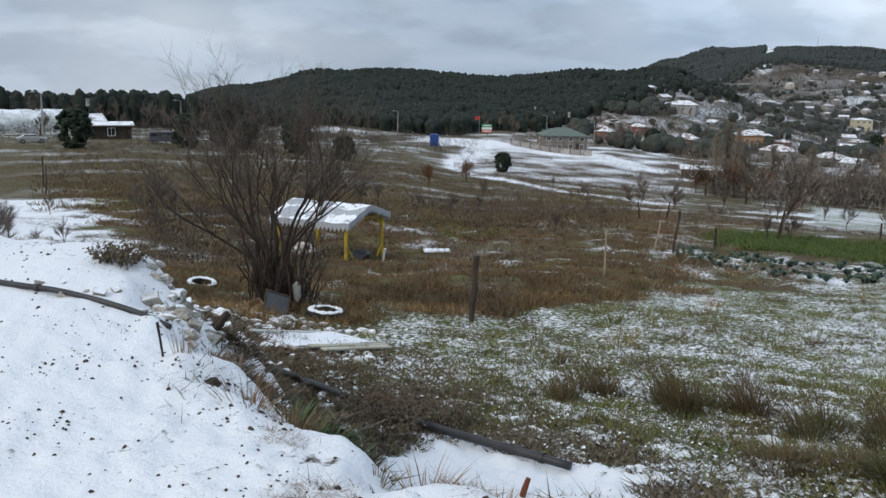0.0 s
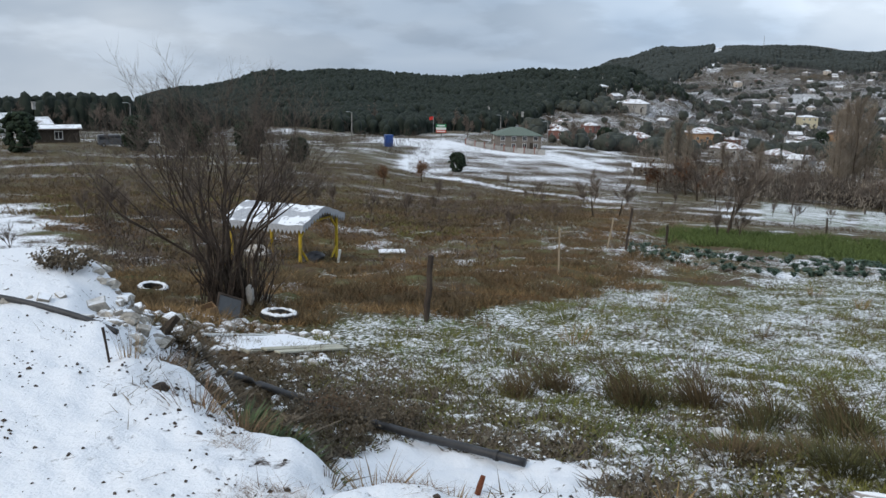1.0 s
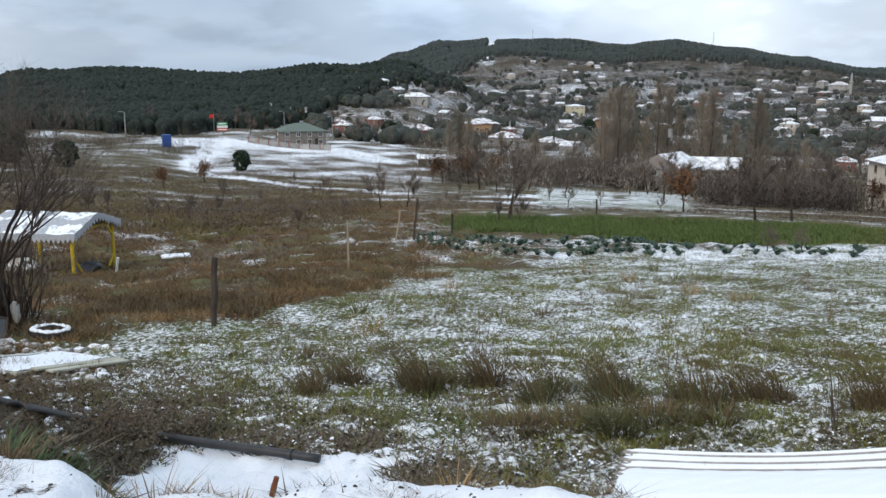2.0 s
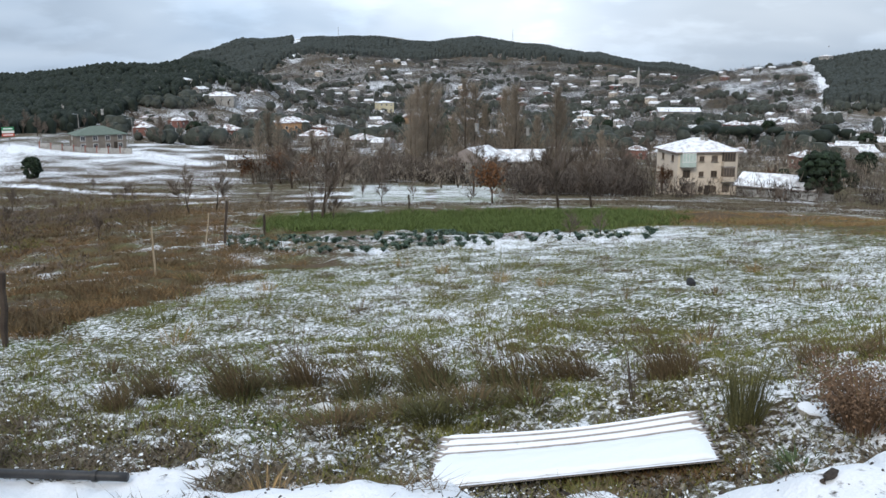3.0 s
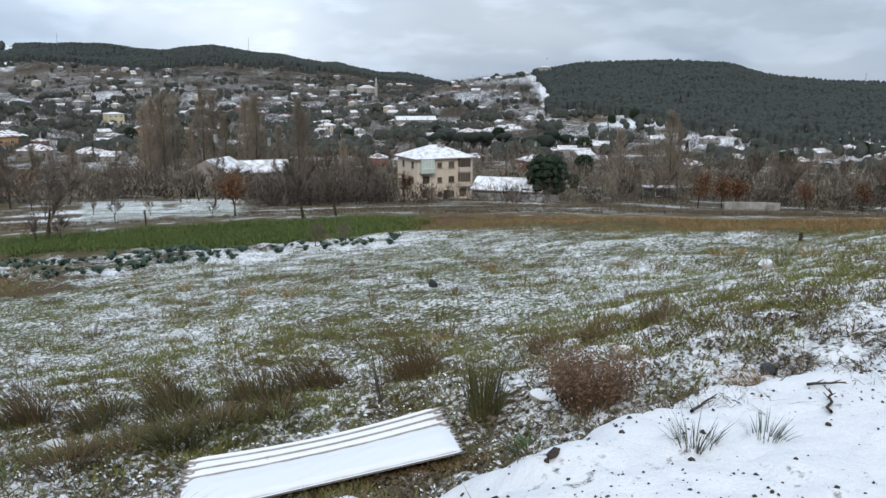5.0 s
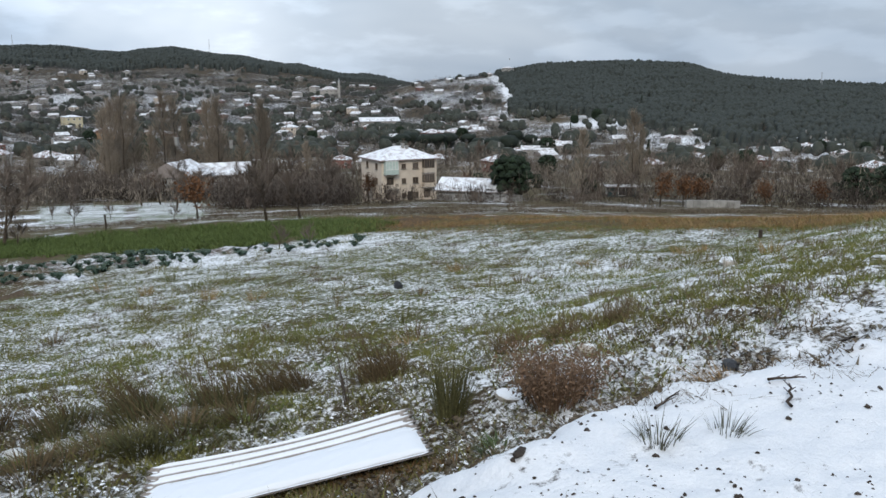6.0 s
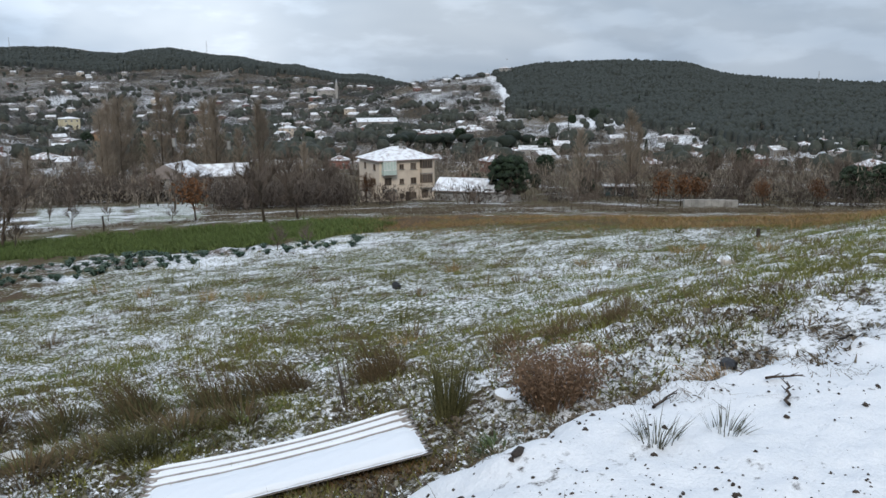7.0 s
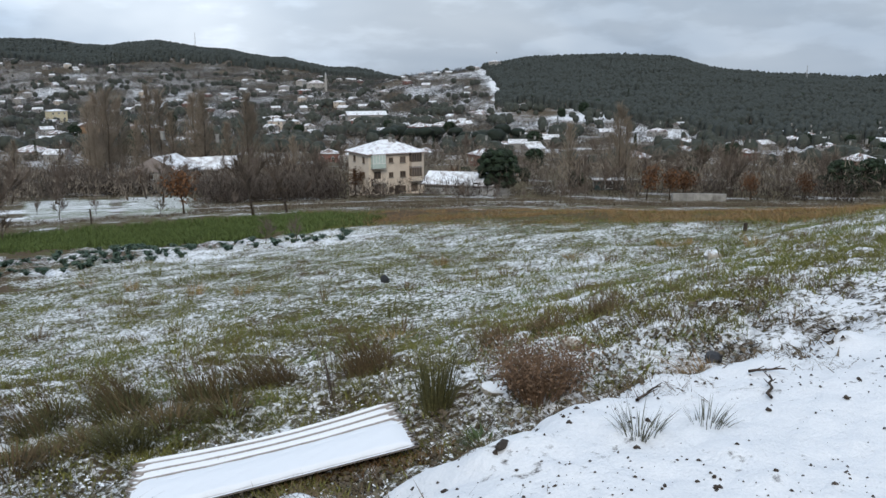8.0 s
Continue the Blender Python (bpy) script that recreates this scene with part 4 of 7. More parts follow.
HOUSES = [house("small village house with a snowy tiled roof", 10, 8, 3.4, 2.0, M_WALLS[1], M_ROOF, True, 1, 2),
          house("two-storey village house under a snowy roof", 9, 8, 5.8, 1.8, M_WALLS[0], M_ROOF_WHITE, True, 2, 2),
          house("gabled village house with a white roof", 9, 7, 3.2, 2.0, M_WALLS[4], M_ROOF_WHITE, False, 1, 2),
          house("reddish village house with a tiled roof", 9, 8, 4.0, 2.0, M_WALLS[3], M_ROOF, True, 1, 2),
          house("pale three-storey village block", 11, 9, 8.4, 1.6, M_WALLS[1], M_ROOF, True, 3, 3)]
for i, (az, r) in enumerate(((23.4, 330), (37.6, 560), (54.5, 400), (46.6, 480), (39.2, 1150))):
    tagged(put(HOUSES[i], az, r, i * 25 - 40), group="village houses")
for i in range(270):
    r = rnd.choice((290, 350, 420, 460, 500, 540, 580, 670, 760, 850, 930, 1000, 1080, 1180, 1250)) * rnd.uniform(.95, 1.05)
    az = rnd.uniform(9 if 420 < r < 600 else 13, 52) if r > 480 else rnd.uniform(16, 76)
    if (r > 1000 and az < 20) or (r < 480 and rnd.random() < .55):
        continue
    c = copy_thing(HOUSES[rnd.choice((0, 0, 0, 2, 2, 2, 2, 3, 1 if r > 560 else 0, 4 if r > 900 else 2))], Matrix.Identity(4))
    c.matrix_basis = face_eye(az, r, rnd.uniform(-60, 60)) @ Matrix.Scale(rnd.uniform(.55, .8) if r < 700 else rnd.uniform(.65, .95), 4)
for i in range(17):
    c = copy_thing(HOUSES[rnd.choice((0, 2, 2, 3))], Matrix.Identity(4))
    c.matrix_basis = face_eye(rnd.uniform(50, 76), rnd.choice((250, 300, 350, 400, 430)) * rnd.uniform(.94, 1.06), rnd.uniform(-60, 60)) @ Matrix.Scale(rnd.uniform(.6, .85), 4)
for i in range(7):
    copy_thing(HOUSES[rnd.choice((0, 3))], Matrix.Identity(4)).matrix_basis = face_eye(rnd.uniform(3.5, 13), rnd.uniform(330, 420), rnd.uniform(-40, 40)) @ Matrix.Scale(.75, 4)


def apartment():
    """Three storeys of beige plaster, hipped snowy roof, a glazed bay and balconies on the front."""
    w, d, h = 10.6, 8.8, 7.7
    ap = root("apartment_house", "beige three-storey apartment house with a snowy hipped roof", "apartment house", face_eye(44.5, 147, 25, 0) @ Matrix.Scale(.93, 4))
    part("wall", wall_mesh(w, d, h), M_WALLS[0], ap)
    M_TILES = dusted("snow_streaked_tiles", (.26, .2, .19), (.36, .3, .29), .5, 1.25, 1.2, fine=8, dist=.02, island=False)
    rf = part("roof", roof_mesh(w, d, 2.0, .55, True), M_TILES, ap, "snow-streaked reddish tiles")
    rf.location.z = h + .05
    for cx, cy, cz, tall in ((.5, -.7, 1.7, 1.3), (1.1, -1.1, 1.4, 1.1), (-.6, .6, 1.7, 1.0)):
        bm = bmesh.new()
        box(bm, cx, cy, cz, .5, .5, tall, None, .04)
        box(bm, cx, cy, cz + tall / 2 + .05, .66, .66, .1, None, .03)
        part("chimney", bm, M_CONCRETE, rf)
    M_BAY = worn("pale_green_glazing", (.4, .5, .46), (.55, .64, .6), 2, 20, .35, .5, .001, .1)
    M_BLIND = worn("curtained_glass", (.07, .058, .05), (.15, .125, .105), 2, 9, .25, .5, .001, .5)
    M_BROWN_FRAME = worn("brown_window_frame", (.12, .085, .06), (.2, .15, .11), 3, 30, .7, .3, .002, .2)

    def opening(x, z, ww, hh, face, y=None):
        fr = window(ap, x, -d / 2 if y is None else y, z, ww, hh, face, M_BROWN_FRAME)
        fr.children[0].data.materials[0] = M_BLIND
        bm = bmesh.new()
        m = Matrix.Translation((x, -d / 2 if y is None else y, z)) @ pose(0, 0, 0, 0, 0, 90 * face)
        box(bm, 0, -.08, -hh / 2 - .09, ww + .3, .2, .07, m)
        part("sill", bm, M_CONCRETE, fr)

    for s in range(3):
        z = 2.55 * s + 1.45
        opening(-1.1, z, .75, .8, 0)
        opening(1.15, z, 1.0, 1.0, 0)
        for y in (-2.4, 1.6):
            opening(-w / 2, z, .75, 1.0, 3, y)
        # front balconies: the upper ones are glazed in
        for x, ww, closed in ((-3.7, 2.4, s == 2), (3.4, 2.0, s > 0)):
            bm = bmesh.new()
            box(bm, x, -d / 2 - .5, z - 1.35, ww, 1.0, .16, None, .02)
            b = part("balcony", bm, M_CONCRETE, ap)
            bm = bmesh.new()
            for sx in (-1, 1):
                box(bm, x + sx * (ww / 2 - .04), -d / 2 - .5, z - .85, .06, 1.0, .8)
            box(bm, x, -d / 2 - .98, z - .85, ww, .06, .8)
            part("parapet", bm, M_BAY if (closed and x < 0) else M_WALLS[0], b)
            if closed:
                bm = bmesh.new()
                for k in range(5):
                    box(bm, x - ww / 2 + .05 + (ww - .1) * k / 4, -d / 2 - .98, z + .3, .07, .07, 1.5)
                for zz in (z - .42, z + 1.05):
                    box(bm, x, -d / 2 - .98, zz, ww, .09, .09)
                part("glazing_frame", bm, M_FRAME if x < 0 else M_BROWN_FRAME, b)
                bm = bmesh.new()
                box(bm, x, -d / 2 - .96, z + .3, ww - .1, .02, 1.4)
                for sx in (-1, 1):
                    box(bm, x + sx * (ww / 2 - .04), -d / 2 - .5, z + .3, .02, .9, 1.4)
                part("glazing", bm, M_BAY if x < 0 else M_BLIND, b)
                bm = bmesh.new()
                box(bm, x, -d / 2 - .5, z + 1.16, ww + .1, 1.1, .1)
                part("balcony_roof", bm, M_ROOF_WHITE, b)
            else:
                opening(x, z - .1, 1.2, 1.5, 0)
    bm = bmesh.new()
    box(bm, .1, -d / 2 - .04, 1.05, 1.0, .1, 2.1, None, .02)
    part("door", bm, M_DARK, ap)
    return ap


apartment()


def minaret():
    mt = root("minaret", "slender white minaret with one balcony", "minaret", face_eye(40.72, 1000))
    bm = bmesh.new()
    for z0, z1, r0, r1 in ((-3, 12, 1.5, 1.35), (12, 13, 2.2, 2.2), (13, 17, 1.1, 1.0)):
        bmesh.ops.create_cone(bm, cap_ends=True, segments=12, radius1=r0, radius2=r1, depth=z1 - z0, matrix=Matrix.Translation((0, 0, (z0 + z1) / 2)))
    part("shaft", bm, M_WALLS[1], mt)
    bm = bmesh.new()
    bmesh.ops.create_cone(bm, cap_ends=True, segments=12, radius1=1.2, radius2=.05, depth=4.5, matrix=Matrix.Translation((0, 0, 19.25)))
    part("spire", bm, M_METAL, mt)


minaret()


def mast(az, r, tall):
    ms = root("lattice_mast", "thin steel lattice mast on the ridge", "mast", face_eye(az, r))
    verts, faces = [], []
    c = [(-1.2, -1.2), (1.2, -1.2), (1.2, 1.2), (-1.2, 1.2)]
    for i, (x, y) in enumerate(c):
        tube(verts, faces, [Vector((x, y, -2)), Vector((x * .15, y * .15, tall))], [.22, .16], 4)
    for k in range(8):
        z0, z1 = tall * k / 8, tall * (k + 1) / 8
        f0, f1 = 1 - .85 * z0 / tall, 1 - .85 * z1 / tall
        for i in range(4):
            (x0, y0), (x1, y1) = c[i], c[(i + 1) % 4]
            tube(verts, faces, [Vector((x0 * f0, y0 * f0, z0)), Vector((x1 * f1, y1 * f1, z1))], [.1, .1], 3)
    part("lattice", mesh_of("lattice", verts, faces, M_METAL), None, ms)


mast(22.0, 1560, 27)
mast(32.9, 1580, 30)
mast(70.0, 960, 18)


def street_lamp(az, r, tall, turn):
    lp = root("street_lamp", "grey street lamp on a tapered pole", "street lamp", face_eye(az, r, turn))
    verts, faces = [], []
    tube(verts, faces, [Vector((0, 0, -.3)), Vector((0, 0, tall * .6)), Vector((0, 0, tall))], [.2, .15, .1], 8)
    part("pole", mesh_of("pole", verts, faces, M_CONCRETE, True), None, lp)
    verts, faces = [], []
    tube(verts, faces, [Vector((0, 0, tall - .1)), Vector((-.5, 0, tall + .15)), Vector((-1.0, 0, tall + .2))], [.06, .05, .05], 6)
    arm = part("arm", mesh_of("arm", verts, faces, M_METAL, True), None, lp)
    bm = bmesh.new()
    box(bm, -1.3, 0, tall + .18, .8, .32, .16, None, .05)
    part("lamp_head", bm, M_METAL, arm)


street_lamp(-24.3, 158, 7.6, 20)
street_lamp(-3.1, 268, 8.0, -10)
for az, r in ((6.4, 310), (-16.5, 230), (21.4, 260), (9.4, 300)):
    street_lamp(az, r, 7.5, rnd.uniform(-40, 40))


def polytunnel(az, r, length, radius, turn, label, material):
    tn = root("polytunnel", label, "greenhouse", face_eye(az, r, turn))
    verts, faces = [], []
    n, segs = 14, 12
    for i in range(n + 1):
        x = length * (i / n - .5)
        k = 1 + .02 * math.sin(i * 2.4)
        for j in range(segs + 1):
            q = math.pi * j / segs
            verts.append(Vector((x, -math.cos(q) * radius * k, math.sin(q) * radius * .95 * k - .2)))
    for i in range(n):
        for j in range(segs):
            a = i * (segs + 1) + j
            faces.append((a, a + 1, a + segs + 2, a + segs + 1))
    for i in (0, n):
        faces.append(tuple(i * (segs + 1) + j for j in range(segs + 1)))
    part("cover", mesh_of("cover", verts, faces, material, True), None, tn)
    for i in range(0, n + 1, 2):
        v2, f2 = [], []
        x = length * (i / n - .5)
        tube(v2, f2, [Vector((x, -math.cos(math.pi * j / 8) * (radius * 1.025 + .02), math.sin(math.pi * j / 8) * radius * .975 - .18)) for j in range(9)], [.05] * 9, 4)
        part("hoop", mesh_of("hoop", v2, f2, M_METAL), None, tn)


polytunnel(-26.0, 215, 26, 5.2, 12, "large greenhouse tunnel of cloudy plastic film", dusted("plastic_film", (.3, .32, .3), (.45, .47, .45), .5, 1.1, .4, .35, 4, .01, False))
polytunnel(-23.4, 232, 12, 3.2, 8, "small tan greenhouse tunnel", dusted("tan_film", (.32, .27, .19), (.42, .36, .27), .8, 1.4, .4, .5, 4, .01, False))


def vehicle(name, label, category, az, r, turn, profile, panes, screen, paint, belt):
    """A parked motor vehicle: side profile, half-width, side windows (from, to, middle height, height), windscreen and wheels."""
    M_RUBBER = worn("tyre_rubber", (.012, .012, .012), (.035, .035, .035), 8, 60, .85, .3, .002)
    vn = root(name, label, category, face_eye(az, r, turn))
    bm = bmesh.new()
    left = [bm.verts.new((x, -.9 + (.1 if z > belt else 0), z)) for x, z in profile]
    right = [bm.verts.new((x, .9 - (.1 if z > belt else 0), z)) for x, z in profile]
    bm.faces.new(left)
    bm.faces.new(right[::-1])
    for i in range(len(profile)):
        j = (i + 1) % len(profile)
        bm.faces.new((left[i], right[i], right[j], left[j])[::-1])
    bmesh.ops.recalc_face_normals(bm, faces=bm.faces[:])
    bmesh.ops.bevel(bm, geom=bm.edges[:], offset=.05, segments=2, affect="EDGES")
    body = part("body", bm, paint, vn)
    for x0, x1, z, h in panes:
        for sy in (-1, 1):
            bm = bmesh.new()
            box(bm, (x0 + x1) / 2, sy * .83, z, x1 - x0, .05, h, None, .02)
            part("window", bm, M_WINDOW, body)
    x, z, h, lean = screen
    bm = bmesh.new()
    box(bm, 0, 0, 0, .05, 1.45, h, Matrix.Translation((x, 0, z)) @ pose(0, 0, 0, 0, lean, 0), .02)
    part("windscreen", bm, M_WINDOW, body)
    front = max(p[0] for p in profile)
    for wx in (-front * .64, front * .62):
        for sy in (-1, 1):
            bm = bmesh.new()
            bmesh.ops.create_cone(bm, cap_ends=True, segments=20, radius1=.34, radius2=.34, depth=.22, matrix=Matrix.Translation((wx, sy * .82, .34)) @ pose(0, 0, 0, 90, 0, 0))
            wh = part("wheel", bm, M_RUBBER, vn)
            bm = bmesh.new()
            bmesh.ops.create_cone(bm, cap_ends=True, segments=16, radius1=.19, radius2=.16, depth=.25, matrix=Matrix.Translation((wx, sy * .82, .34)) @ pose(0, 0, 0, 90, 0, 0))
            part("rim", bm, M_METAL, wh)
    for sx in (-1, 1):
        bm = bmesh.new()
        box(bm, sx * (front + .02), 0, .55, .12, 1.7, .24, None, .04)
        part("bumper", bm, M_DARK, body)
    for sy in (-1, 1):
        bm = bmesh.new()
        box(bm, front + .01, sy * .62, .82, .08, .32, .16, None, .03)
        part("headlight", bm, M_FRAME, body)


M_SILVER = worn("silver_paint", (.3, .3, .29), (.4, .4, .39), 1, 20, .35, .5, .0005, 0)
M_SLATE = worn("dark_blue_paint", (.05, .055, .065), (.1, .105, .115), 1, 20, .35, .5, .0005, 0)
vehicle("van", "dark blue-grey van parked in a snowy yard", "van", -17.55, 152, 6, [(-2.3, .4), (2.3, .4), (2.35, .95), (1.7, 1.15), (1.05, 1.9), (.8, 2.0), (-2.2, 2.0), (-2.3, 1.7)],
        ((-2.1, -1.05, 1.5, .5), (-.95, .1, 1.5, .5), (.2, 1.0, 1.5, .5)), (1.4, 1.52, .72, -40), M_SLATE, 1.2)
vehicle("car", "silver saloon car parked beside a greenhouse", "car", -24.95, 152, 8, [(-2.1, .35), (2.1, .35), (2.15, .75), (1.2, .92), (.5, 1.4), (-.9, 1.42), (-1.6, .98), (-2.12, .9)],
        ((-1.1, -.35, 1.18, .3), (-.25, .55, 1.18, .3)), (.87, 1.16, .58, -55), M_SILVER, 1.0)


def sign_board(az, r):
    sg = root("shop_sign", "green, white and red shop sign on a pole", "sign", face_eye(az, r, 5))
    verts, faces = [], []
    tube(verts, faces, [Vector((0, 0, -.3)), Vector((0, 0, 2.2))], [.1, .1], 6)
    part("pole", mesh_of("pole", verts, faces, M_METAL), None, sg)
    for z, h, col in ((4.6, .9, (.03, .2, .08)), (3.75, .7, (.6, .6, .55)), (2.95, .8, (.45, .06, .03))):
        bm = bmesh.new()
        box(bm, 0, 0, z, 3.0, .2, h - .04, None, .02)
        part("panel", bm, worn("sign_colour", tuple(v * .85 for v in col), col, 1, 20, .5, .4, .001, 0), sg)
    bm = bmesh.new()
    box(bm, 0, -.115, 4.6, 2.2, .02, .25)
    box(bm, 0, -.115, 2.95, 2.4, .02, .22)
    part("bars", bm, M_FRAME, sg)


sign_board(2.6, 266)


def flag_pole(az, r):
    fp = root("flag_pole", "red flag on a thin pole", "flag", face_eye(az, r))
    verts, faces = [], []
    tube(verts, faces, [Vector((0, 0, -.3)), Vector((0, 0, 7.2))], [.06, .04], 6)
    part("pole", mesh_of("pole", verts, faces, M_METAL), None, fp)
    verts, faces = [], []
    for i in range(7):
        for j in range(2):
            verts.append(Vector((-.2 * i, .08 * math.sin(i * 1.3), 7.1 - 1.0 * j - .03 * i)))
    faces = [(2 * i, 2 * i + 1, 2 * i + 3, 2 * i + 2) for i in range(6)]
    part("flag", mesh_of("flag", verts, faces, worn("red_cloth", (.35, .02, .02), (.5, .04, .03), 3, 30, .8, .2, .001, 0)), None, fp)


flag_pole(2.1, 268)


def blue_cabin():
    cb = root("portable_cabin", "blue portable cabin beside the snowy lane", "cabin", face_eye(-.75, 232, 12))
    M_BLUE = worn("blue_plastic", (.015, .05, .2), (.03, .09, .32), 1, 15, .45, .4, .001, 0)
    bm = bmesh.new()
    box(bm, 0, 0, 1.4, 2.0, 1.9, 2.9, None, .08)
    part("body", bm, M_BLUE, cb)
    bm = bmesh.new()
    box(bm, 0, -.97, 1.35, 1.2, .06, 2.4, None, .02)
    d = part("door", bm, M_BLUE, cb)
    bm = bmesh.new()
    box(bm, .45, -1.02, 1.3, .08, .06, .3)
    part("handle", bm, M_METAL, d)
    bm = bmesh.new()
    box(bm, 0, 0, 2.93, 2.15, 2.05, .2, None, .06)
    part("roof", bm, M_BLUE, cb)


blue_cabin()


def garden_wall(az0, r0, az1, r1, tall, label, posts):
    a, b = spot(az0, r0), spot(az1, r1)
    gw = root("garden_wall", label, "wall")
    n = 8
    for i in range(n):
        p, q = a.lerp(b, i / n), a.lerp(b, (i + 1) / n)
        z = ground_z(*((p + q) / 2).to_2d())
        bm = bmesh.new()
        box(bm, 0, 0, tall / 2 - .3, (q - p).length - .02, .22, tall + .6, Matrix.Translation(((p.x + q.x) / 2, (p.y + q.y) / 2, z)) @ Matrix.Rotation(math.atan2(q.y - p.y, q.x - p.x), 4, "Z"), .02)
        part("panel", bm, M_CONCRETE, gw)
        if posts:
            bm = bmesh.new()
            box(bm, p.x, p.y, z + tall * .6, .4, .4, tall * 1.5, None, .04)
            part("pillar", bm, M_WALLS[3], gw)


garden_wall(4.2, 262, 9.3, 246, 1.5, "low grey garden wall with pillars before a villa", True)
garden_wall(62.8, 92, 66.0, 96, .8, "low pale yard wall capped with snow", False)
garden_wall(47.5, 130, 52.5, 122, .9, "broken grey block wall in a yard", False)

# ---- the dump at the foot of the bank ----
M_PIPE = worn("black_plastic_pipe", (.012, .012, .013), (.04, .04, .042), 6, 40, .5, .4, .002, .1)
M_TYRE = dusted("snowy_tyre", (.012, .012, .012), (.03, .03, .03), .55, .8, 5, .85, 60, .003, False)
M_POST = worn("weathered_post", (.026, .02, .017), (.08, .062, .05), 4, 60, .95, .15, .008, .25)
M_PALE_WOOD = worn("pale_stick", (.28, .22, .15), (.42, .34, .24), 4, 60, .9, .2, .004, .2)
M_YELLOW = worn("yellow_paint", (.42, .28, .015), (.6, .42, .03), 4, 40, .6, .4, .003, .1, (.28, .2, .05))
M_CLOTH = dusted("snowy_awning", (.3, .31, .33), (.42, .43, .45), .95, 1.55, 2, .9, 12, .01, False)
M_SHEET = dusted("snowy_fibre_cement", (.2, .175, .155), (.32, .285, .26), .845, .93, 1.2, .9, 30, .004, False, .2)
M_RUBBLE = dusted("snowy_rubble", (.17, .155, .13), (.37, .34, .295), .72, 1.2, 3, .92, 30, .01)
M_SNOWY = dusted("snow_crust", (.6, .62, .65), (.7, .72, .75), .0, .4, 3, .9, 30, .01, False)
M_BOARD = worn("old_board", (.3, .29, .22), (.5, .48, .4), 3, 40, .8, .3, .003, .15)
M_GLASSY = worn("dirty_pane", (.03, .032, .034), (.07, .072, .075), 3, 30, .3, .5, .002, 0)
M_PLASTIC = worn("white_plastic", (.55, .56, .55), (.72, .73, .72), 3, 40, .5, .4, .002, .1, (.4, .38, .33))
M_BLACK = worn("black_plastic", (.012, .012, .014), (.03, .03, .034), 6, 40, .45, .4, .003, .2)
M_BROWN = dusted("brown_weed", (.058, .043, .024), (.17, .122, .066), 1.5, 2.1, 9, .95, 50, .002)
M_OLIVE = dusted("olive_rush", (.045, .05, .018), (.17, .165, .06), 1.4, 1.9, 9, .9, 50, .002)
M_STRAW = dusted("straw", (.16, .1, .045), (.34, .23, .11), 1.4, 1.9, 9, .95, 50, .002)
M_GREY_RUSH = dusted("grey_rush", (.05, .05, .04), (.16, .16, .12), 1.5, 2.0, 9, .9, 50, .002)
M_TAWNY = dusted("tawny_grass", (.065, .038, .018), (.21, .125, .058), 1.3, 1.8, 9, .95, 50, .002)
M_GOLD = dusted("golden_grass", (.12, .075, .035), (.34, .22, .105), 1.4, 1.9, 9, .95, 50, .002)
M_FRESH = dusted("fresh_grass", (.06, .092, .026), (.175, .215, .068), 1.2, 1.7, 6, .9, 40, .002)
M_LITTER = dusted("leaf_litter", (.045, .036, .025), (.17, .135, .095), 1.1, 1.6, 14, .95, 60, .003)
M_GRASS = dusted("field_grass", (.06, .066, .018), (.225, .215, .066), 1.15, 1.7, 8, .95, 50, .002)
M_LUSH = dusted("lush_grass", (.03, .05, .014), (.13, .17, .05), 1.5, 2.0, 6, .9, 40, .002)
M_EARTH = worn("dark_earth", (.022, .018, .015), (.075, .06, .05), 20, 90, .95, .15, .004, .2)
M_CARTON = worn("sodden_carton", (.2, .125, .07), (.33, .22, .13), 4, 40, .95, .15, .003, 0)
M_RUSSET = dusted("russet_weed", (.08, .048, .03), (.2, .128, .08), 1.3, 1.8, 9, .95, 50, .002)
M_DEEP_OLIVE = dusted("deep_olive_grass", (.04, .042, .018), (.135, .128, .055), 1.4, 1.9, 9, .9, 50, .002)
M_HERB = dusted("green_weed_leaf", (.03, .05, .02), (.09, .12, .055), 1.2, 1.7, 9, .8, 50, .002)
M_FLECKED = dusted("snow_flecked_leaf", (.075, .07, .052), (.21, .19, .145), .95, 1.45, 16, .95, 60, .003, True, 1.4)
M_CABBAGE = dusted("cabbage_leaf", (.022, .042, .03), (.07, .105, .075), 1.15, 1.5, 5, .6, 40, .003)


def slope_turn(x, y):
    """The turn that lays a flat thing along the ground."""
    d = .3
    n = Vector((ground_z(x - d, y) - ground_z(x + d, y), ground_z(x, y - d) - ground_z(x, y + d), 2 * d)).normalized()
    return Vector((0, 0, 1)).rotation_difference(n).to_matrix().to_4x4()


def tip(x, y, lift=0.0):
    return Vector((x, y, ground_z(x, y) + lift))


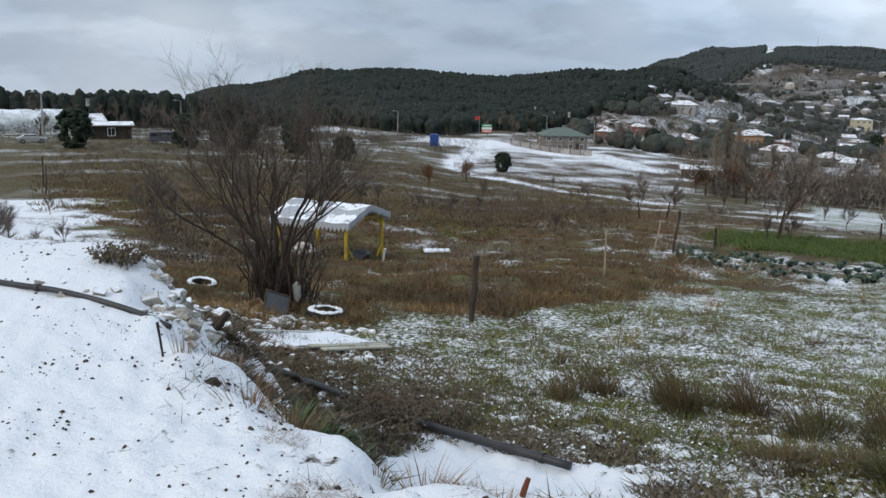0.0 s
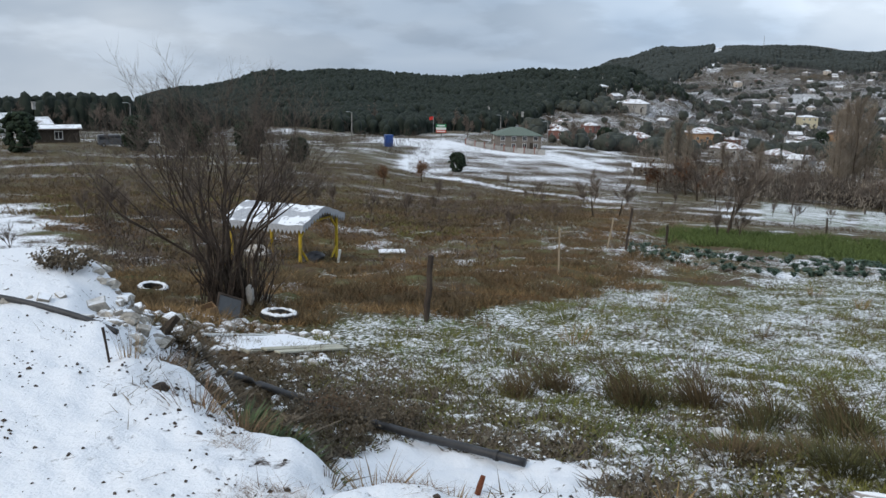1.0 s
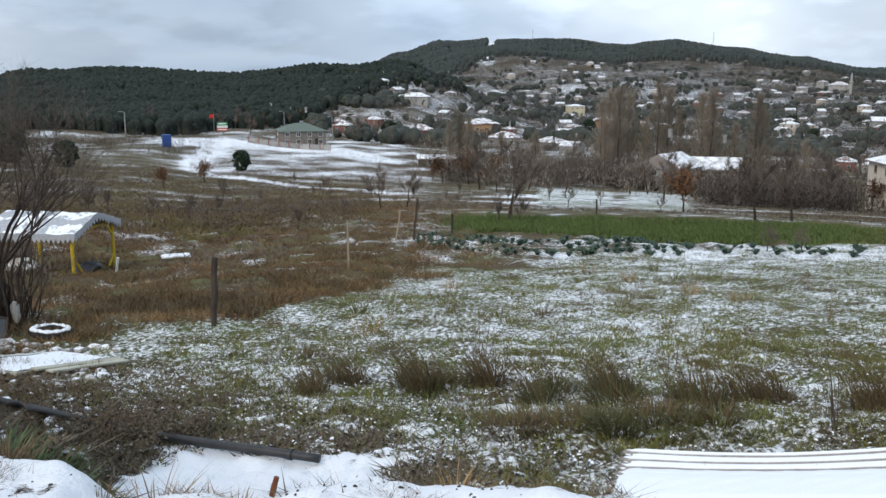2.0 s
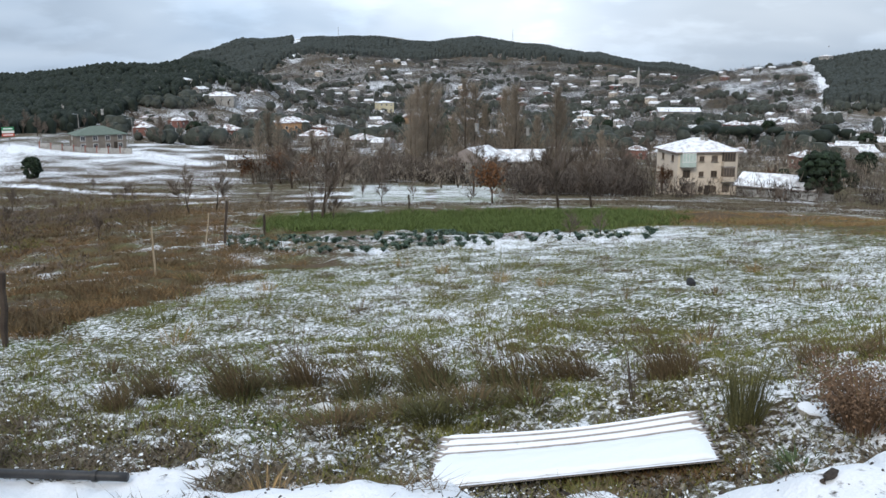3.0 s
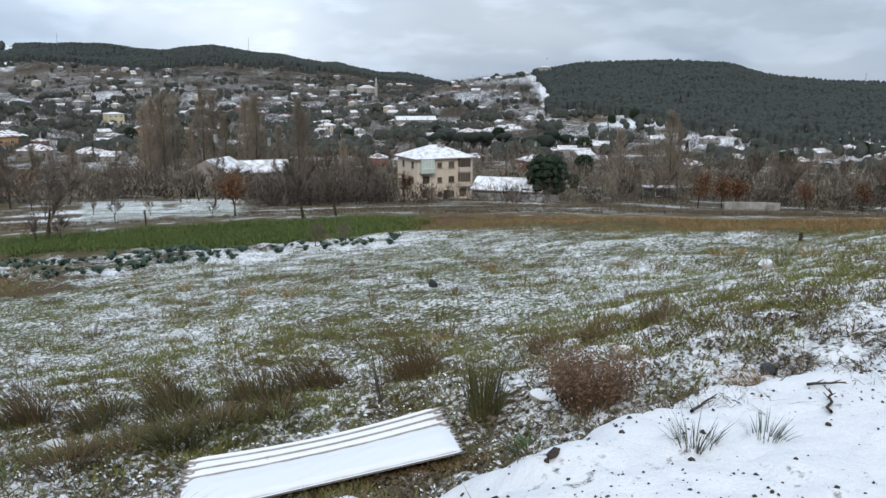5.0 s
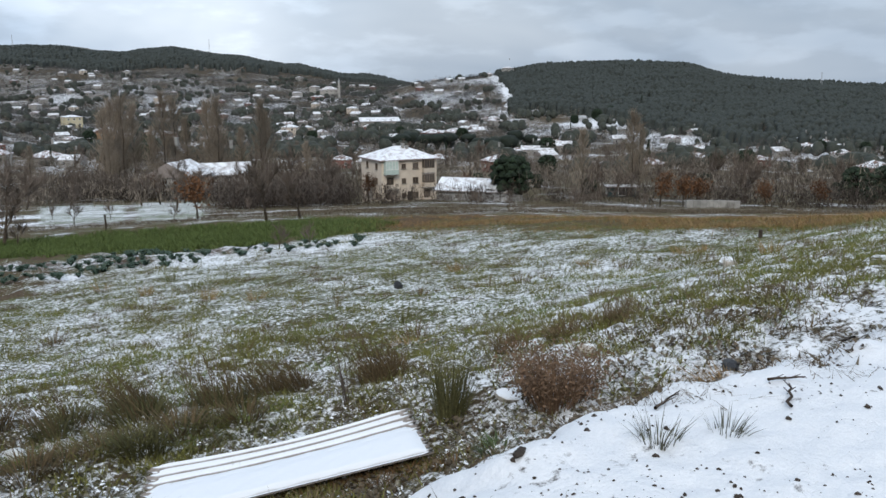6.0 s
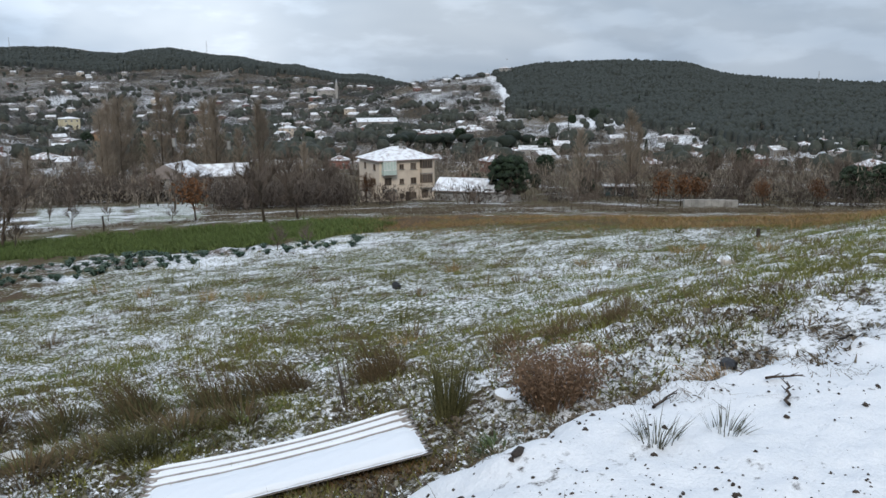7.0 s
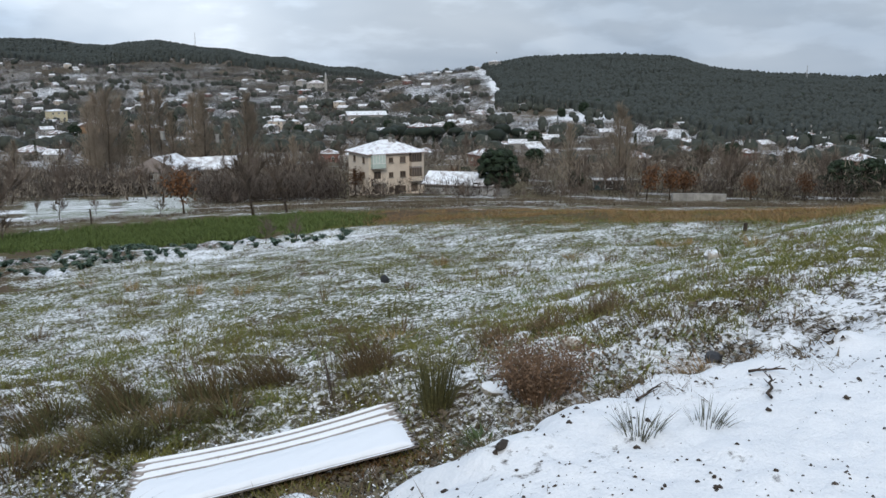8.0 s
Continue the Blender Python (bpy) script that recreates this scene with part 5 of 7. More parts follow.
def corrugated_sheet():
    """A fibre-cement sheet lying on the slope, waves along its length, snow in the hollows."""
    tl, tr, br = tip(3.73, 6.5, .10), tip(5.74, 5.43, .10), tip(5.11, 4.52, .10)
    u, v = (tr - tl), (br - tr)
    n = u.cross(v).normalized()
    if n.z < 0:
        n = -n
    sh = root("corrugated_sheet", "corrugated roofing sheet covered in snow, lying on the slope", "roofing sheet")
    verts, faces = [], []
    nu, nv = 36, 93
    for layer in (0, 1):
        for i in range(nu + 1):
            for j in range(nv + 1):
                a, b = i / nu, j / nv
                wave = .026 * math.cos(b * 6.2 * 2 * math.pi)
                sag = -.05 * math.sin(a * math.pi) * (1 - b)
                ragged = .012 * math.sin(j * 1.7) if i in (0, nu) else 0
                verts.append(tl + u * (a + ragged) + v * b + n * (wave + sag - layer * .012))
    w = nv + 1
    off = (nu + 1) * w
    for i in range(nu):
        for j in range(nv):
            a = i * w + j
            faces.append((a, a + 1, a + w + 1, a + w))
            faces.append((off + a, off + a + w, off + a + w + 1, off + a + 1))
    for i in range(nu):
        for j in (0, nv):
            a = i * w + j
            faces.append((a, a + w, off + a + w, off + a))
    for j in range(nv):
        for i in (0, nu):
            a = i * w + j
            faces.append((a, a + 1, off + a + 1, off + a))
    part("sheet", mesh_of("sheet", verts, faces, M_SHEET, True), None, sh)
    # snow fills the lower hollows
    verts, faces = [], []
    for i in range(nu + 1):
        for j in range(nv + 1):
            a, b = i / nu, j / nv
            wave = .026 * math.cos(b * 6.2 * 2 * math.pi)
            fill = -.012 + .062 * smooth(.2, .68, b) + .003 * math.sin(i * 1.3 + j * .35)
            near_face = .11 < (b * 6.2) % 1 < .25 and b < .6
            sag = -.05 * math.sin(a * math.pi) * (1 - b)
            level = wave - .012 if near_face and fill < wave else max(wave + .007, float(fill))
            edge = min(a, 1 - a, (1 - b)) * 30
            drop = 0 if edge > 1 else (1 - edge) * .03
            verts.append(tl + u * (.012 + a * .976) + v * (b * .985) + n * (level + sag - drop + .003))
    for i in range(nu):
        for j in range(nv):
            a = i * w + j
            faces.append((a, a + 1, a + w + 1, a + w))
    part("snow_layer", mesh_of("snow_layer", verts, faces, M_SNOWY, True), None, sh, "thin snow in the hollows")


corrugated_sheet()


def pipe(label, points, radius):
    verts, faces = [], []
    ctrl = [tip(*q) for q in points]
    ctrl = [ctrl[0] * 2 - ctrl[1]] + ctrl + [ctrl[-1] * 2 - ctrl[-2]]
    pts = []
    for p0, p1, p2, p3 in zip(ctrl, ctrl[1:], ctrl[2:], ctrl[3:]):
        for k in range(6):
            q = k / 6
            pts.append(.5 * (2 * p1 + (p2 - p0) * q + (2 * p0 - 5 * p1 + 4 * p2 - p3) * q * q + (3 * p1 - p0 - 3 * p2 + p3) * q ** 3))
    pts.append(ctrl[-2])
    tube(verts, faces, pts, [radius] * len(pts), 12)
    ends = len(verts)
    faces += [tuple(range(11, -1, -1)), tuple(range(ends - 12, ends))]
    pp = root("water_pipe", label, "pipe")
    part("tube", mesh_of("tube", verts, faces, M_PIPE, True), None, pp)
    for k in (len(pts) // 3, len(pts) - 4):
        v2, f2 = [], []
        tube(v2, f2, [pts[k], pts[k].lerp(pts[k + 1], .4)], [radius * 1.3] * 2, 12)
        part("coupling", mesh_of("coupling", v2, f2, M_PIPE, True), None, pp)


pipe("black plastic water pipe lying on the snowy bank", [(-5.4, 7.05, .02), (-3.15, 6.13, .02), (-2.56, 5.88, .02), (-2.06, 5.67, .02), (-1.74, 5.48, .02)], .021)
pipe("black plastic water pipe lying along the foot of the bank", [(-1.95, 9.8, .09), (-1.25, 9.1, .09), (-.66, 8.5, .09), (.13, 7.74, .09), (.64, 7.32, .08), (1.12, 6.98, .05)], .038)


def tyre(x, y, label, lean, radius=.31):
    ty = root("tyre", label, "tyre", Matrix.Translation(tip(x, y, .05)) @ slope_turn(x, y) @ pose(0, 0, 0, lean, 2, 20))
    bm = bmesh.new()
    ring, prof = 40, [(.60, -.09), (.72, -.105), (.93, -.1), (1.0, -.07), (1.0, .07), (.93, .1), (.72, .105), (.60, .09), (.63, 0.0)]
    rows = []
    for i in range(ring):
        q = 2 * math.pi * i / ring
        k = 1 + (.012 if i % 2 else 0)
        rows.append([bm.verts.new((math.cos(q) * rr * radius * (k if rr > .95 else 1), math.sin(q) * rr * radius * (k if rr > .95 else 1), zz)) for rr, zz in prof])
    for i in range(ring):
        a, b = rows[i], rows[(i + 1) % ring]
        for j in range(len(prof)):
            bm.faces.new((a[j], b[j], b[(j + 1) % len(prof)], a[(j + 1) % len(prof)]))
    for f in bm.faces:
        f.smooth = True
    bmesh.ops.recalc_face_normals(bm, faces=bm.faces[:])
    part("carcass", bm, M_TYRE, ty)
    bm = bmesh.new()
    rows = []
    for i in range(ring):
        q = 2 * math.pi * i / ring
        rows.append([bm.verts.new((math.cos(q) * rr * radius, math.sin(q) * rr * radius, zz + .008 * math.sin(i * 1.9))) for rr, zz in ((.7, .1), (.76, .116), (.86, .114), (.92, .1))])
    for i in range(ring):
        a, b = rows[i], rows[(i + 1) % ring]
        for j in range(3):
            bm.faces.new((a[j], b[j], b[j + 1], a[j + 1]))
    bmesh.ops.recalc_face_normals(bm, faces=bm.faces[:])
    part("snow_rim", bm, M_SNOWY, ty, "ring of snow")


tyre(-1.92, 14.2, "old tyre rimmed with snow beside a bare bush", 3)
tyre(-4.9, 17.6, "old tyre half buried behind rubble", 15)


def lump(rng, sx, sy, sz, rough=.25, cuts=1):
    bm = bmesh.new()
    bmesh.ops.create_icosphere(bm, subdivisions=cuts, radius=.5)
    for v in bm.verts:
        v.co *= 1 + rng.uniform(-rough, rough)
        v.co = Vector((v.co.x * sx, v.co.y * sy, v.co.z * sz))
    return bm


def slab(rng, sx, sy, sz):
    """A broken block: a box with knocked-off corners."""
    bm = bmesh.new()
    box(bm, 0, 0, 0, sx, sy, sz)
    for v in bm.verts:
        v.co += Vector((rng.uniform(-.2, .2) * sx, rng.uniform(-.2, .2) * sy, rng.uniform(-.12, .12) * sz))
    bmesh.ops.bevel(bm, geom=bm.edges[:], offset=min(sx, sy, sz) * .09, segments=1, affect="EDGES")
    return bm


rb = random.Random(17)
for x, y, s, kind in ((-2.86, 6.12, .09, 0), (-2.6, 5.9, .1, 0), (-2.47, 5.98, .08, 1), (-2.36, 5.93, .12, 0), (-2.28, 6.04, .1, 0), (-2.05, 5.84, .13, 0), (-2.1, 6.2, .24, 0), (-1.92, 6.1, .12, 0), (-1.8, 5.85, .1, 1), (-2.7, 6.15, .06, 1), (-2.18, 5.78, .06, 1),
                      (-1.72, 5.95, .2, 0), (-1.6, 6.2, .17, 1), (-1.45, 6.3, .16, 0), (-1.75, 6.55, .2, 0), (-1.55, 6.8, .2, 1), (-1.95, 6.9, .16, 0), (-2.3, 7.0, .18, 1), (-1.3, 6.75, .13, 0),
                      (-1.75, 7.6, .24, 0), (-2.2, 7.9, .2, 1), (-1.45, 7.5, .2, 0), (-2.6, 8.4, .22, 1), (-2.0, 8.6, .2, 0), (-3.1, 8.3, .18, 0), (-2.9, 9.3, .26, 1), (-1.7, 8.9, .2, 0),
                      (-2.3, 9.6, .24, 0), (-3.4, 9.9, .3, 0), (-2.7, 10.8, .3, 1), (-3.6, 11.3, .36, 0), (-3.1, 12.2, .34, 1), (-3.9, 13.0, .36, 0), (-2.5, 12.9, .3, 1), (-4.3, 14.6, .36, 0), (-3.3, 14.1, .3, 1), (-3.8, 12.2, .24, 0), (-2.9, 11.5, .22, 0), (-3.6, 13.8, .26, 0)):
    s = s * ((.42 if x > -1.98 else .54) if y < 8 else .72)
    bm = slab(rb, s * 1.3, s, s * .75) if kind == 0 else lump(rb, s * 1.3, s * 1.1, s * .8)
    ob = part("rubble_block" if kind == 0 else "rubble_stone", bm, M_RUBBLE)
    ob.matrix_basis = Matrix.Translation(tip(x, y, s * .12)) @ pose(0, 0, 0, rb.uniform(-25, 25), rb.uniform(-25, 25), rb.uniform(0, 360))
    tagged(ob, "broken pale concrete block dusted with snow" if kind == 0 else "rough stone in the snowy rubble", "rubble", "rubble heap")
for x, y, sx, sy, sz, mat, name, label in (
        (-1.25, 4.64, .1, .085, .06, M_EARTH, "clod", "dark clod of earth on the snow"), (-.46, 5.95, .26, .22, .26, M_RUBBLE, "stone", "pale broken stone among dead leaves"),
        (3.21, 8.0, .3, .16, .14, M_PLASTIC, "canister", "dirty white plastic canister in the weeds"), (14.03, 6.19, .42, .26, .22, M_RUBBLE, "stone", "pale stone in the field"),
        # plastic_scrap is a stand-in for a small dark thing of unknown kind
        (7.1, 2.94, .22, .14, .11, M_BLACK, "plastic_sack", "crumpled black plastic sack at the field edge"), (12.75, 12.7, .26, .12, .2, M_BLACK, "plastic_scrap", "small dark lump in the field"),
        (3.13, 2.1, .13, .045, .035, M_EARTH, "brick_bit", "dark bit of brick on the snow"), (6.24, 4.62, .3, .2, .1, M_RUBBLE, "stone", "flat stone with a cap of snow"),
        (7.3, 4.5, .22, .16, .13, M_RUBBLE, "stone", "small stone by a brown weed"), (-2.9, 29.3, 1.0, .6, .4, M_BLACK, "tarpaulin", "dark tarpaulin heap under a shelter"),
        (-4.8, 29.5, 1.1, .8, .6, M_RUBBLE, "sack", "grey sacks under a shelter"), (-2.5, 14.9, .2, .14, .36, M_CONCRETE, "plastic_bag", "pale torn bag caught in the bush")):
    bm = lump(rb, sx, sy, sz, .2, 2)
    ob = part(name, bm, mat)
    ob.matrix_basis = Matrix.Translation(tip(x, y, sz * (.25 if name != "plastic_bag" else .9))) @ pose(0, 0, 0, rb.uniform(-8, 8), rb.uniform(-8, 8), rb.uniform(0, 360))
    tagged(ob, label, name.replace("_", " "))


def dumped_panel(name, label, x, y, sx, sy, sz, turn, tilt, mat, snow, lift=.08):
    dp = root(name, label, name.replace("_", " "), Matrix.Translation(tip(x, y, lift)) @ slope_turn(x, y) @ pose(0, 0, 0, tilt, 0, turn))
    bm = bmesh.new()
    box(bm, 0, 0, 0, sx, sy, sz, None, .006)
    part("panel", bm, mat, dp)
    if snow:
        bm = bmesh.new()
        bmesh.ops.create_grid(bm, x_segments=14, y_segments=8, size=.5, matrix=Matrix.Diagonal((sx * .96, sy * .9, 1, 1)))
        for v in bm.verts:
            v.co.z = sz / 2 + .02 + .008 * math.sin(v.co.x * 9) * math.cos(v.co.y * 7) - .018 * (abs(v.co.x) > sx * .44)
        part("snow_layer", bm, M_SNOWY, dp, "flat layer of snow")
    return dp


dumped_panel("door_leaf", "old white door leaf lying flat under snow", -1.72, 12.0, 1.6, .95, .04, 48, 0, M_BOARD, True, .03)
dumped_panel("board", "pale plank on a snowy heap", -1.25, 11.65, 1.25, .15, .03, 40, 0, M_BOARD, False, .07)
dumped_panel("board", "pale plank on a snowy heap", -1.12, 11.5, 1.15, .13, .03, 44, 0, M_BOARD, False, .07)
dumped_panel("board", "white edging strip beside the door leaf", -2.1, 12.3, 1.6, .07, .04, 48, 0, M_PLASTIC, False, .06)
dumped_panel("board", "white broken strip sticking out of rubble", -2.05, 9.3, .5, .2, .02, 30, 14, M_PLASTIC, False, .12)
dumped_panel("board", "flat white sheet in dead grass", -.25, 35.6, 1.1, .7, .03, 5, 3, M_PLASTIC, True, .12)
dumped_panel("board", "white scrap on the grass", -1.95, 28.9, .07, .06, .5, 20, 24, M_PLASTIC, False, .25)


def window_sash(x, y):
    ws = root("window_sash", "broken grey window sash leaning on the bush", "window sash", Matrix.Translation(tip(x, y, .16)) @ pose(0, 0, 0, -38, 22, 24) @ Matrix.Scale(.85, 4))
    bm = bmesh.new()
    for bx, bz, sx, sz in ((0, .26, .5, .04), (0, -.26, .5, .04), (-.24, 0, .04, .56), (.24, 0, .04, .56)):
        box(bm, bx, 0, bz, sx, .04, sz, None, .005)
    part("frame", bm, M_POST, ws)
    bm = bmesh.new()
    box(bm, 0, 0, 0, .44, .01, .48)
    part("pane", bm, M_GLASSY, ws)


window_sash(-2.72, 14.15)


def carton(x, y):
    """A torn, sodden carton: four thin walls with bent edges, no lid."""
    bm = bmesh.new()
    for cx, cy, sx, sy, h in ((0, -.12, .26, .012, .2), (0, .12, .26, .012, .17), (-.13, 0, .012, .24, .22), (.13, 0, .012, .24, .15)):
        box(bm, cx, cy, h / 2, sx, sy, h, None, .002)
    box(bm, 0, 0, .006, .26, .24, .01)
    ob = part("carton", bm, M_CARTON)
    ob.matrix_basis = Matrix.Translation(tip(x, y, .02)) @ pose(0, 0, 0, 14, -12, 30)
    tagged(ob, "torn brown carton among snowy rubble", "carton")


carton(-3.0, 13.9)


def fallen_twig(x, y, length, turn, label):
    """A crooked twig with side shoots lying on the snow."""
    rng = random.Random(int(x * 97 + y * 13))
    v, f = [], []
    pts = [Vector((length * (k / 5 - .5), .05 * length * rng.uniform(-1, 1), .012 + .03 * length * rng.uniform(0, 1))) for k in range(6)]
    tube(v, f, pts, [.009, .008, .007, .006, .005, .003], 6)
    for k in (1, 2, 3, 4):
        end = pts[k] + Vector((length * .16, rng.choice((-1, 1)) * length * rng.uniform(.06, .16), rng.uniform(0, .03)))
        tube(v, f, [pts[k], end], [.004, .002], 4)
    ob = part("fallen_twig", mesh_of("fallen_twig", v, f, M_TWIG_DARK, True), None)
    ob.matrix_basis = Matrix.Translation(tip(x, y)) @ slope_turn(x, y) @ pose(0, 0, 0, 0, 0, turn)
    tagged(ob, label, "twig", "twigs on the snow")


for x, y, length, turn in ((4.6, 1.5, .34, 20), (4.85, 1.62, .22, -35), (6.2, 1.75, .5, 30), (.35, 4.4, .4, -10), (-.1, 3.75, .35, 25), (1.2, 4.3, .45, -15), (-.55, 4.35, .3, 60), (2.35, 2.75, .3, 40), (4.15, 1.95, .3, 5), (5.4, 4.2, .4, 30)):
    fallen_twig(x, y, length, turn, "crooked dark twig lying on the snow")


def stump(x, y):
    rng = random.Random(3)
    bm = bmesh.new()
    bmesh.ops.create_cone(bm, cap_ends=True, segments=12, radius1=.045, radius2=.03, depth=.14)
    for v in bm.verts:
        v.co += Vector((rng.uniform(-.015, .015), rng.uniform(-.015, .015), rng.uniform(-.03, .03)))
    ob = part("tree_stump", bm, M_BARK)
    ob.matrix_basis = Matrix.Translation(tip(x, y, .08)) @ pose(0, 0, 0, 12, 40, 40)
    tagged(ob, "rotten tree stump in the rubble", "stump")


stump(-1.62, 6.25)


# ---- posts and stakes ----
def post(x, y, tall, radius, lean_x, lean_y, mat, label, name="fence_post"):
    rng = random.Random(int(x * 100))
    verts, faces = [], []
    pts = [Vector((lean_x * k / 5 + rng.uniform(-.4, .4) * radius, lean_y * k / 5, -.25 + (tall + .25) * k / 5)) for k in range(6)]
    tube(verts, faces, pts, [radius * rng.uniform(.85, 1.12) for _ in pts], 8)
    faces.append(tuple(range(len(verts) - 8, len(verts))))
    ob = part(name, mesh_of(name, verts, faces, mat), None)
    ob.location = tip(x, y)
    return tagged(ob, label, "post", "field posts")


post(.51, 14.8, 1.17, .05, .07, 0, M_POST, "weathered dark fence post in dead grass")
post(4.47, 23.9, 1.32, .025, -.03, 0, M_PALE_WOOD, "thin pale stake in dead grass", "stake")
post(7.94, 33.0, 1.25, .025, .22, 0, M_PALE_WOOD, "thin pale leaning stake", "stake")
post(8.6, 32.7, 1.65, .05, .2, .05, M_POST, "leaning dark fence post by the field")
post(11.09, 35.7, .95, .05, 0, 0, M_POST, "short dark fence post by the field")
post(22.2, 44.5, .9, .05, 0, 0, M_POST, "short post beyond the green crop")
post(17.3, 45, .9, .05, .05, 0, M_POST, "short post beyond the green crop")
post(20.64, 8.47, .2, .05, .03, 0, M_POST, "short dark stub at the field edge")
post(-25.8, 57, 1.9, .05, .1, 0, M_POST, "dark stake on the snowy verge")
post(-30, 66, 2.2, .05, 0, 0, M_POST, "dark stake on the snowy verge")
post(-1.55, 4.82, .2, .008, -.05, 0, M_POST, "thin dark twig stuck in the snow", "twig")
post(.62, 6.35, .13, .022, .08, .03, worn("rusty_wood", (.1, .03, .015), (.22, .08, .04), 8, 60, .9, .2, .004, 0), "rust-brown stub of wood in the snow", "wood_stub")


# ---- shelter ----
def shelter():
    cx, cy, yaw = -3.85, 30.0, math.degrees(math.atan2(2.3, 1.0))
    base = ground_z(cx, cy)
    sh = root("garden_shelter", "small yellow-legged shelter with a snowy fringed cover", "shelter", Matrix.Translation((cx, cy, base)) @ pose(0, 0, 0, 0, 0, yaw))
    a, b = 1.25, 1.3                 # half the gable width (x) and half the length (y)
    eave, top = 1.42, 1.86
    for sx in (-1, 1):
        for sy in (-1, 1):
            v, f = [], []
            p = Matrix.Translation((cx, cy, base)) @ pose(0, 0, 0, 0, 0, yaw) @ Vector((sx * a, sy * b, 0))
            g = ground_z(p.x, p.y) - base
            tube(v, f, [Vector((sx * a, sy * b, g - .1)), Vector((sx * a, sy * b, eave))], [.06, .055], 8)
            leg = part("leg", mesh_of("leg", v, f, M_YELLOW), None, sh)
            v, f = [], []
            tube(v, f, [Vector((sx * a, sy * b, eave - .45)), Vector((sx * a * .62, sy * b, eave))], [.04, .04], 6)
            part("brace", mesh_of("brace", v, f, M_YELLOW), None, leg)
            v, f = [], []
            tube(v, f, [Vector((sx * a * .62, sy * b, g)), Vector((sx * a, sy * b, g + .5))], [.04, .04], 6)
            part("stay", mesh_of("stay", v, f, M_YELLOW), None, leg)
    for sy in (-1, 1):
        v, f = [], []
        tube(v, f, [Vector((-a, sy * b, eave)), Vector((a, sy * b, eave))], [.04, .04], 6)
        part("beam", mesh_of("beam", v, f, M_YELLOW), None, sh)
    for sx in (-1, 1):
        v, f = [], []
        tube(v, f, [Vector((sx * a, -b, eave)), Vector((sx * a, b, eave))], [.04, .04], 6)
        part("beam", mesh_of("beam", v, f, M_YELLOW), None, sh)
    # sagging cover
    v, f = [], []
    nx, ny = 16, 20
    for layer in (0, -.03):
        for i in range(nx + 1):
            for j in range(ny + 1):
                s, t = 2 * i / nx - 1, 2 * j / ny - 1
                z = eave + .04 + (top - eave) * (1 - abs(s) ** 1.05) - .015 * math.sin((t + 1) * math.pi) ** 2 - .015 * (1 - t * t) + layer + .015 * math.sin(i * 2.1 + j * 1.3)
                v.append(Vector((s * (a + .2), t * (b + .22), z)))
    w = ny + 1
    off = (nx + 1) * w
    for i in range(nx):
        for j in range(ny):
            q = i * w + j
            f.append((q, q + w, q + w + 1, q + 1))
            f.append((off + q, off + q + 1, off + q + w + 1, off + q + w))
    cover = part("cover", mesh_of("cover", v, f, M_CLOTH, True), None, sh)
    # fringe of pointed flaps
    v, f = [], []
    rim = [(i, 0) for i in range(nx)] + [(nx, j) for j in range(ny)] + [(i, ny) for i in range(nx, 0, -1)] + [(0, j) for j in range(ny, 0, -1)]
    grid = [(i * w + j) for i, j in rim]
    top_v = [cv.co for cv in cover.data.vertices]
    for k in range(len(grid)):
        p, q = top_v[grid[k]], top_v[grid[(k + 1) % len(grid)]]
        out = Vector(((p + q).x, (p + q).y, 0)).normalized() * .012
        s = len(v)
        v += [p + out, q + out, q + out + Vector((0, 0, -.15)), (p + q) / 2 + out * 1.5 + Vector((0, 0, -.28)), p + out + Vector((0, 0, -.15))]
        v += [c - out * 1.6 for c in v[s:s + 5]]
        f += [(s, s + 1, s + 2, s + 3, s + 4), (s + 9, s + 8, s + 7, s + 6, s + 5), (s + 2, s + 1, s + 6, s + 7), (s + 3, s + 2, s + 7, s + 8), (s + 4, s + 3, s + 8, s + 9), (s, s + 4, s + 9, s + 5)]
    part("fringe", mesh_of("fringe", v, f, M_CLOTH), None, cover)


shelter()


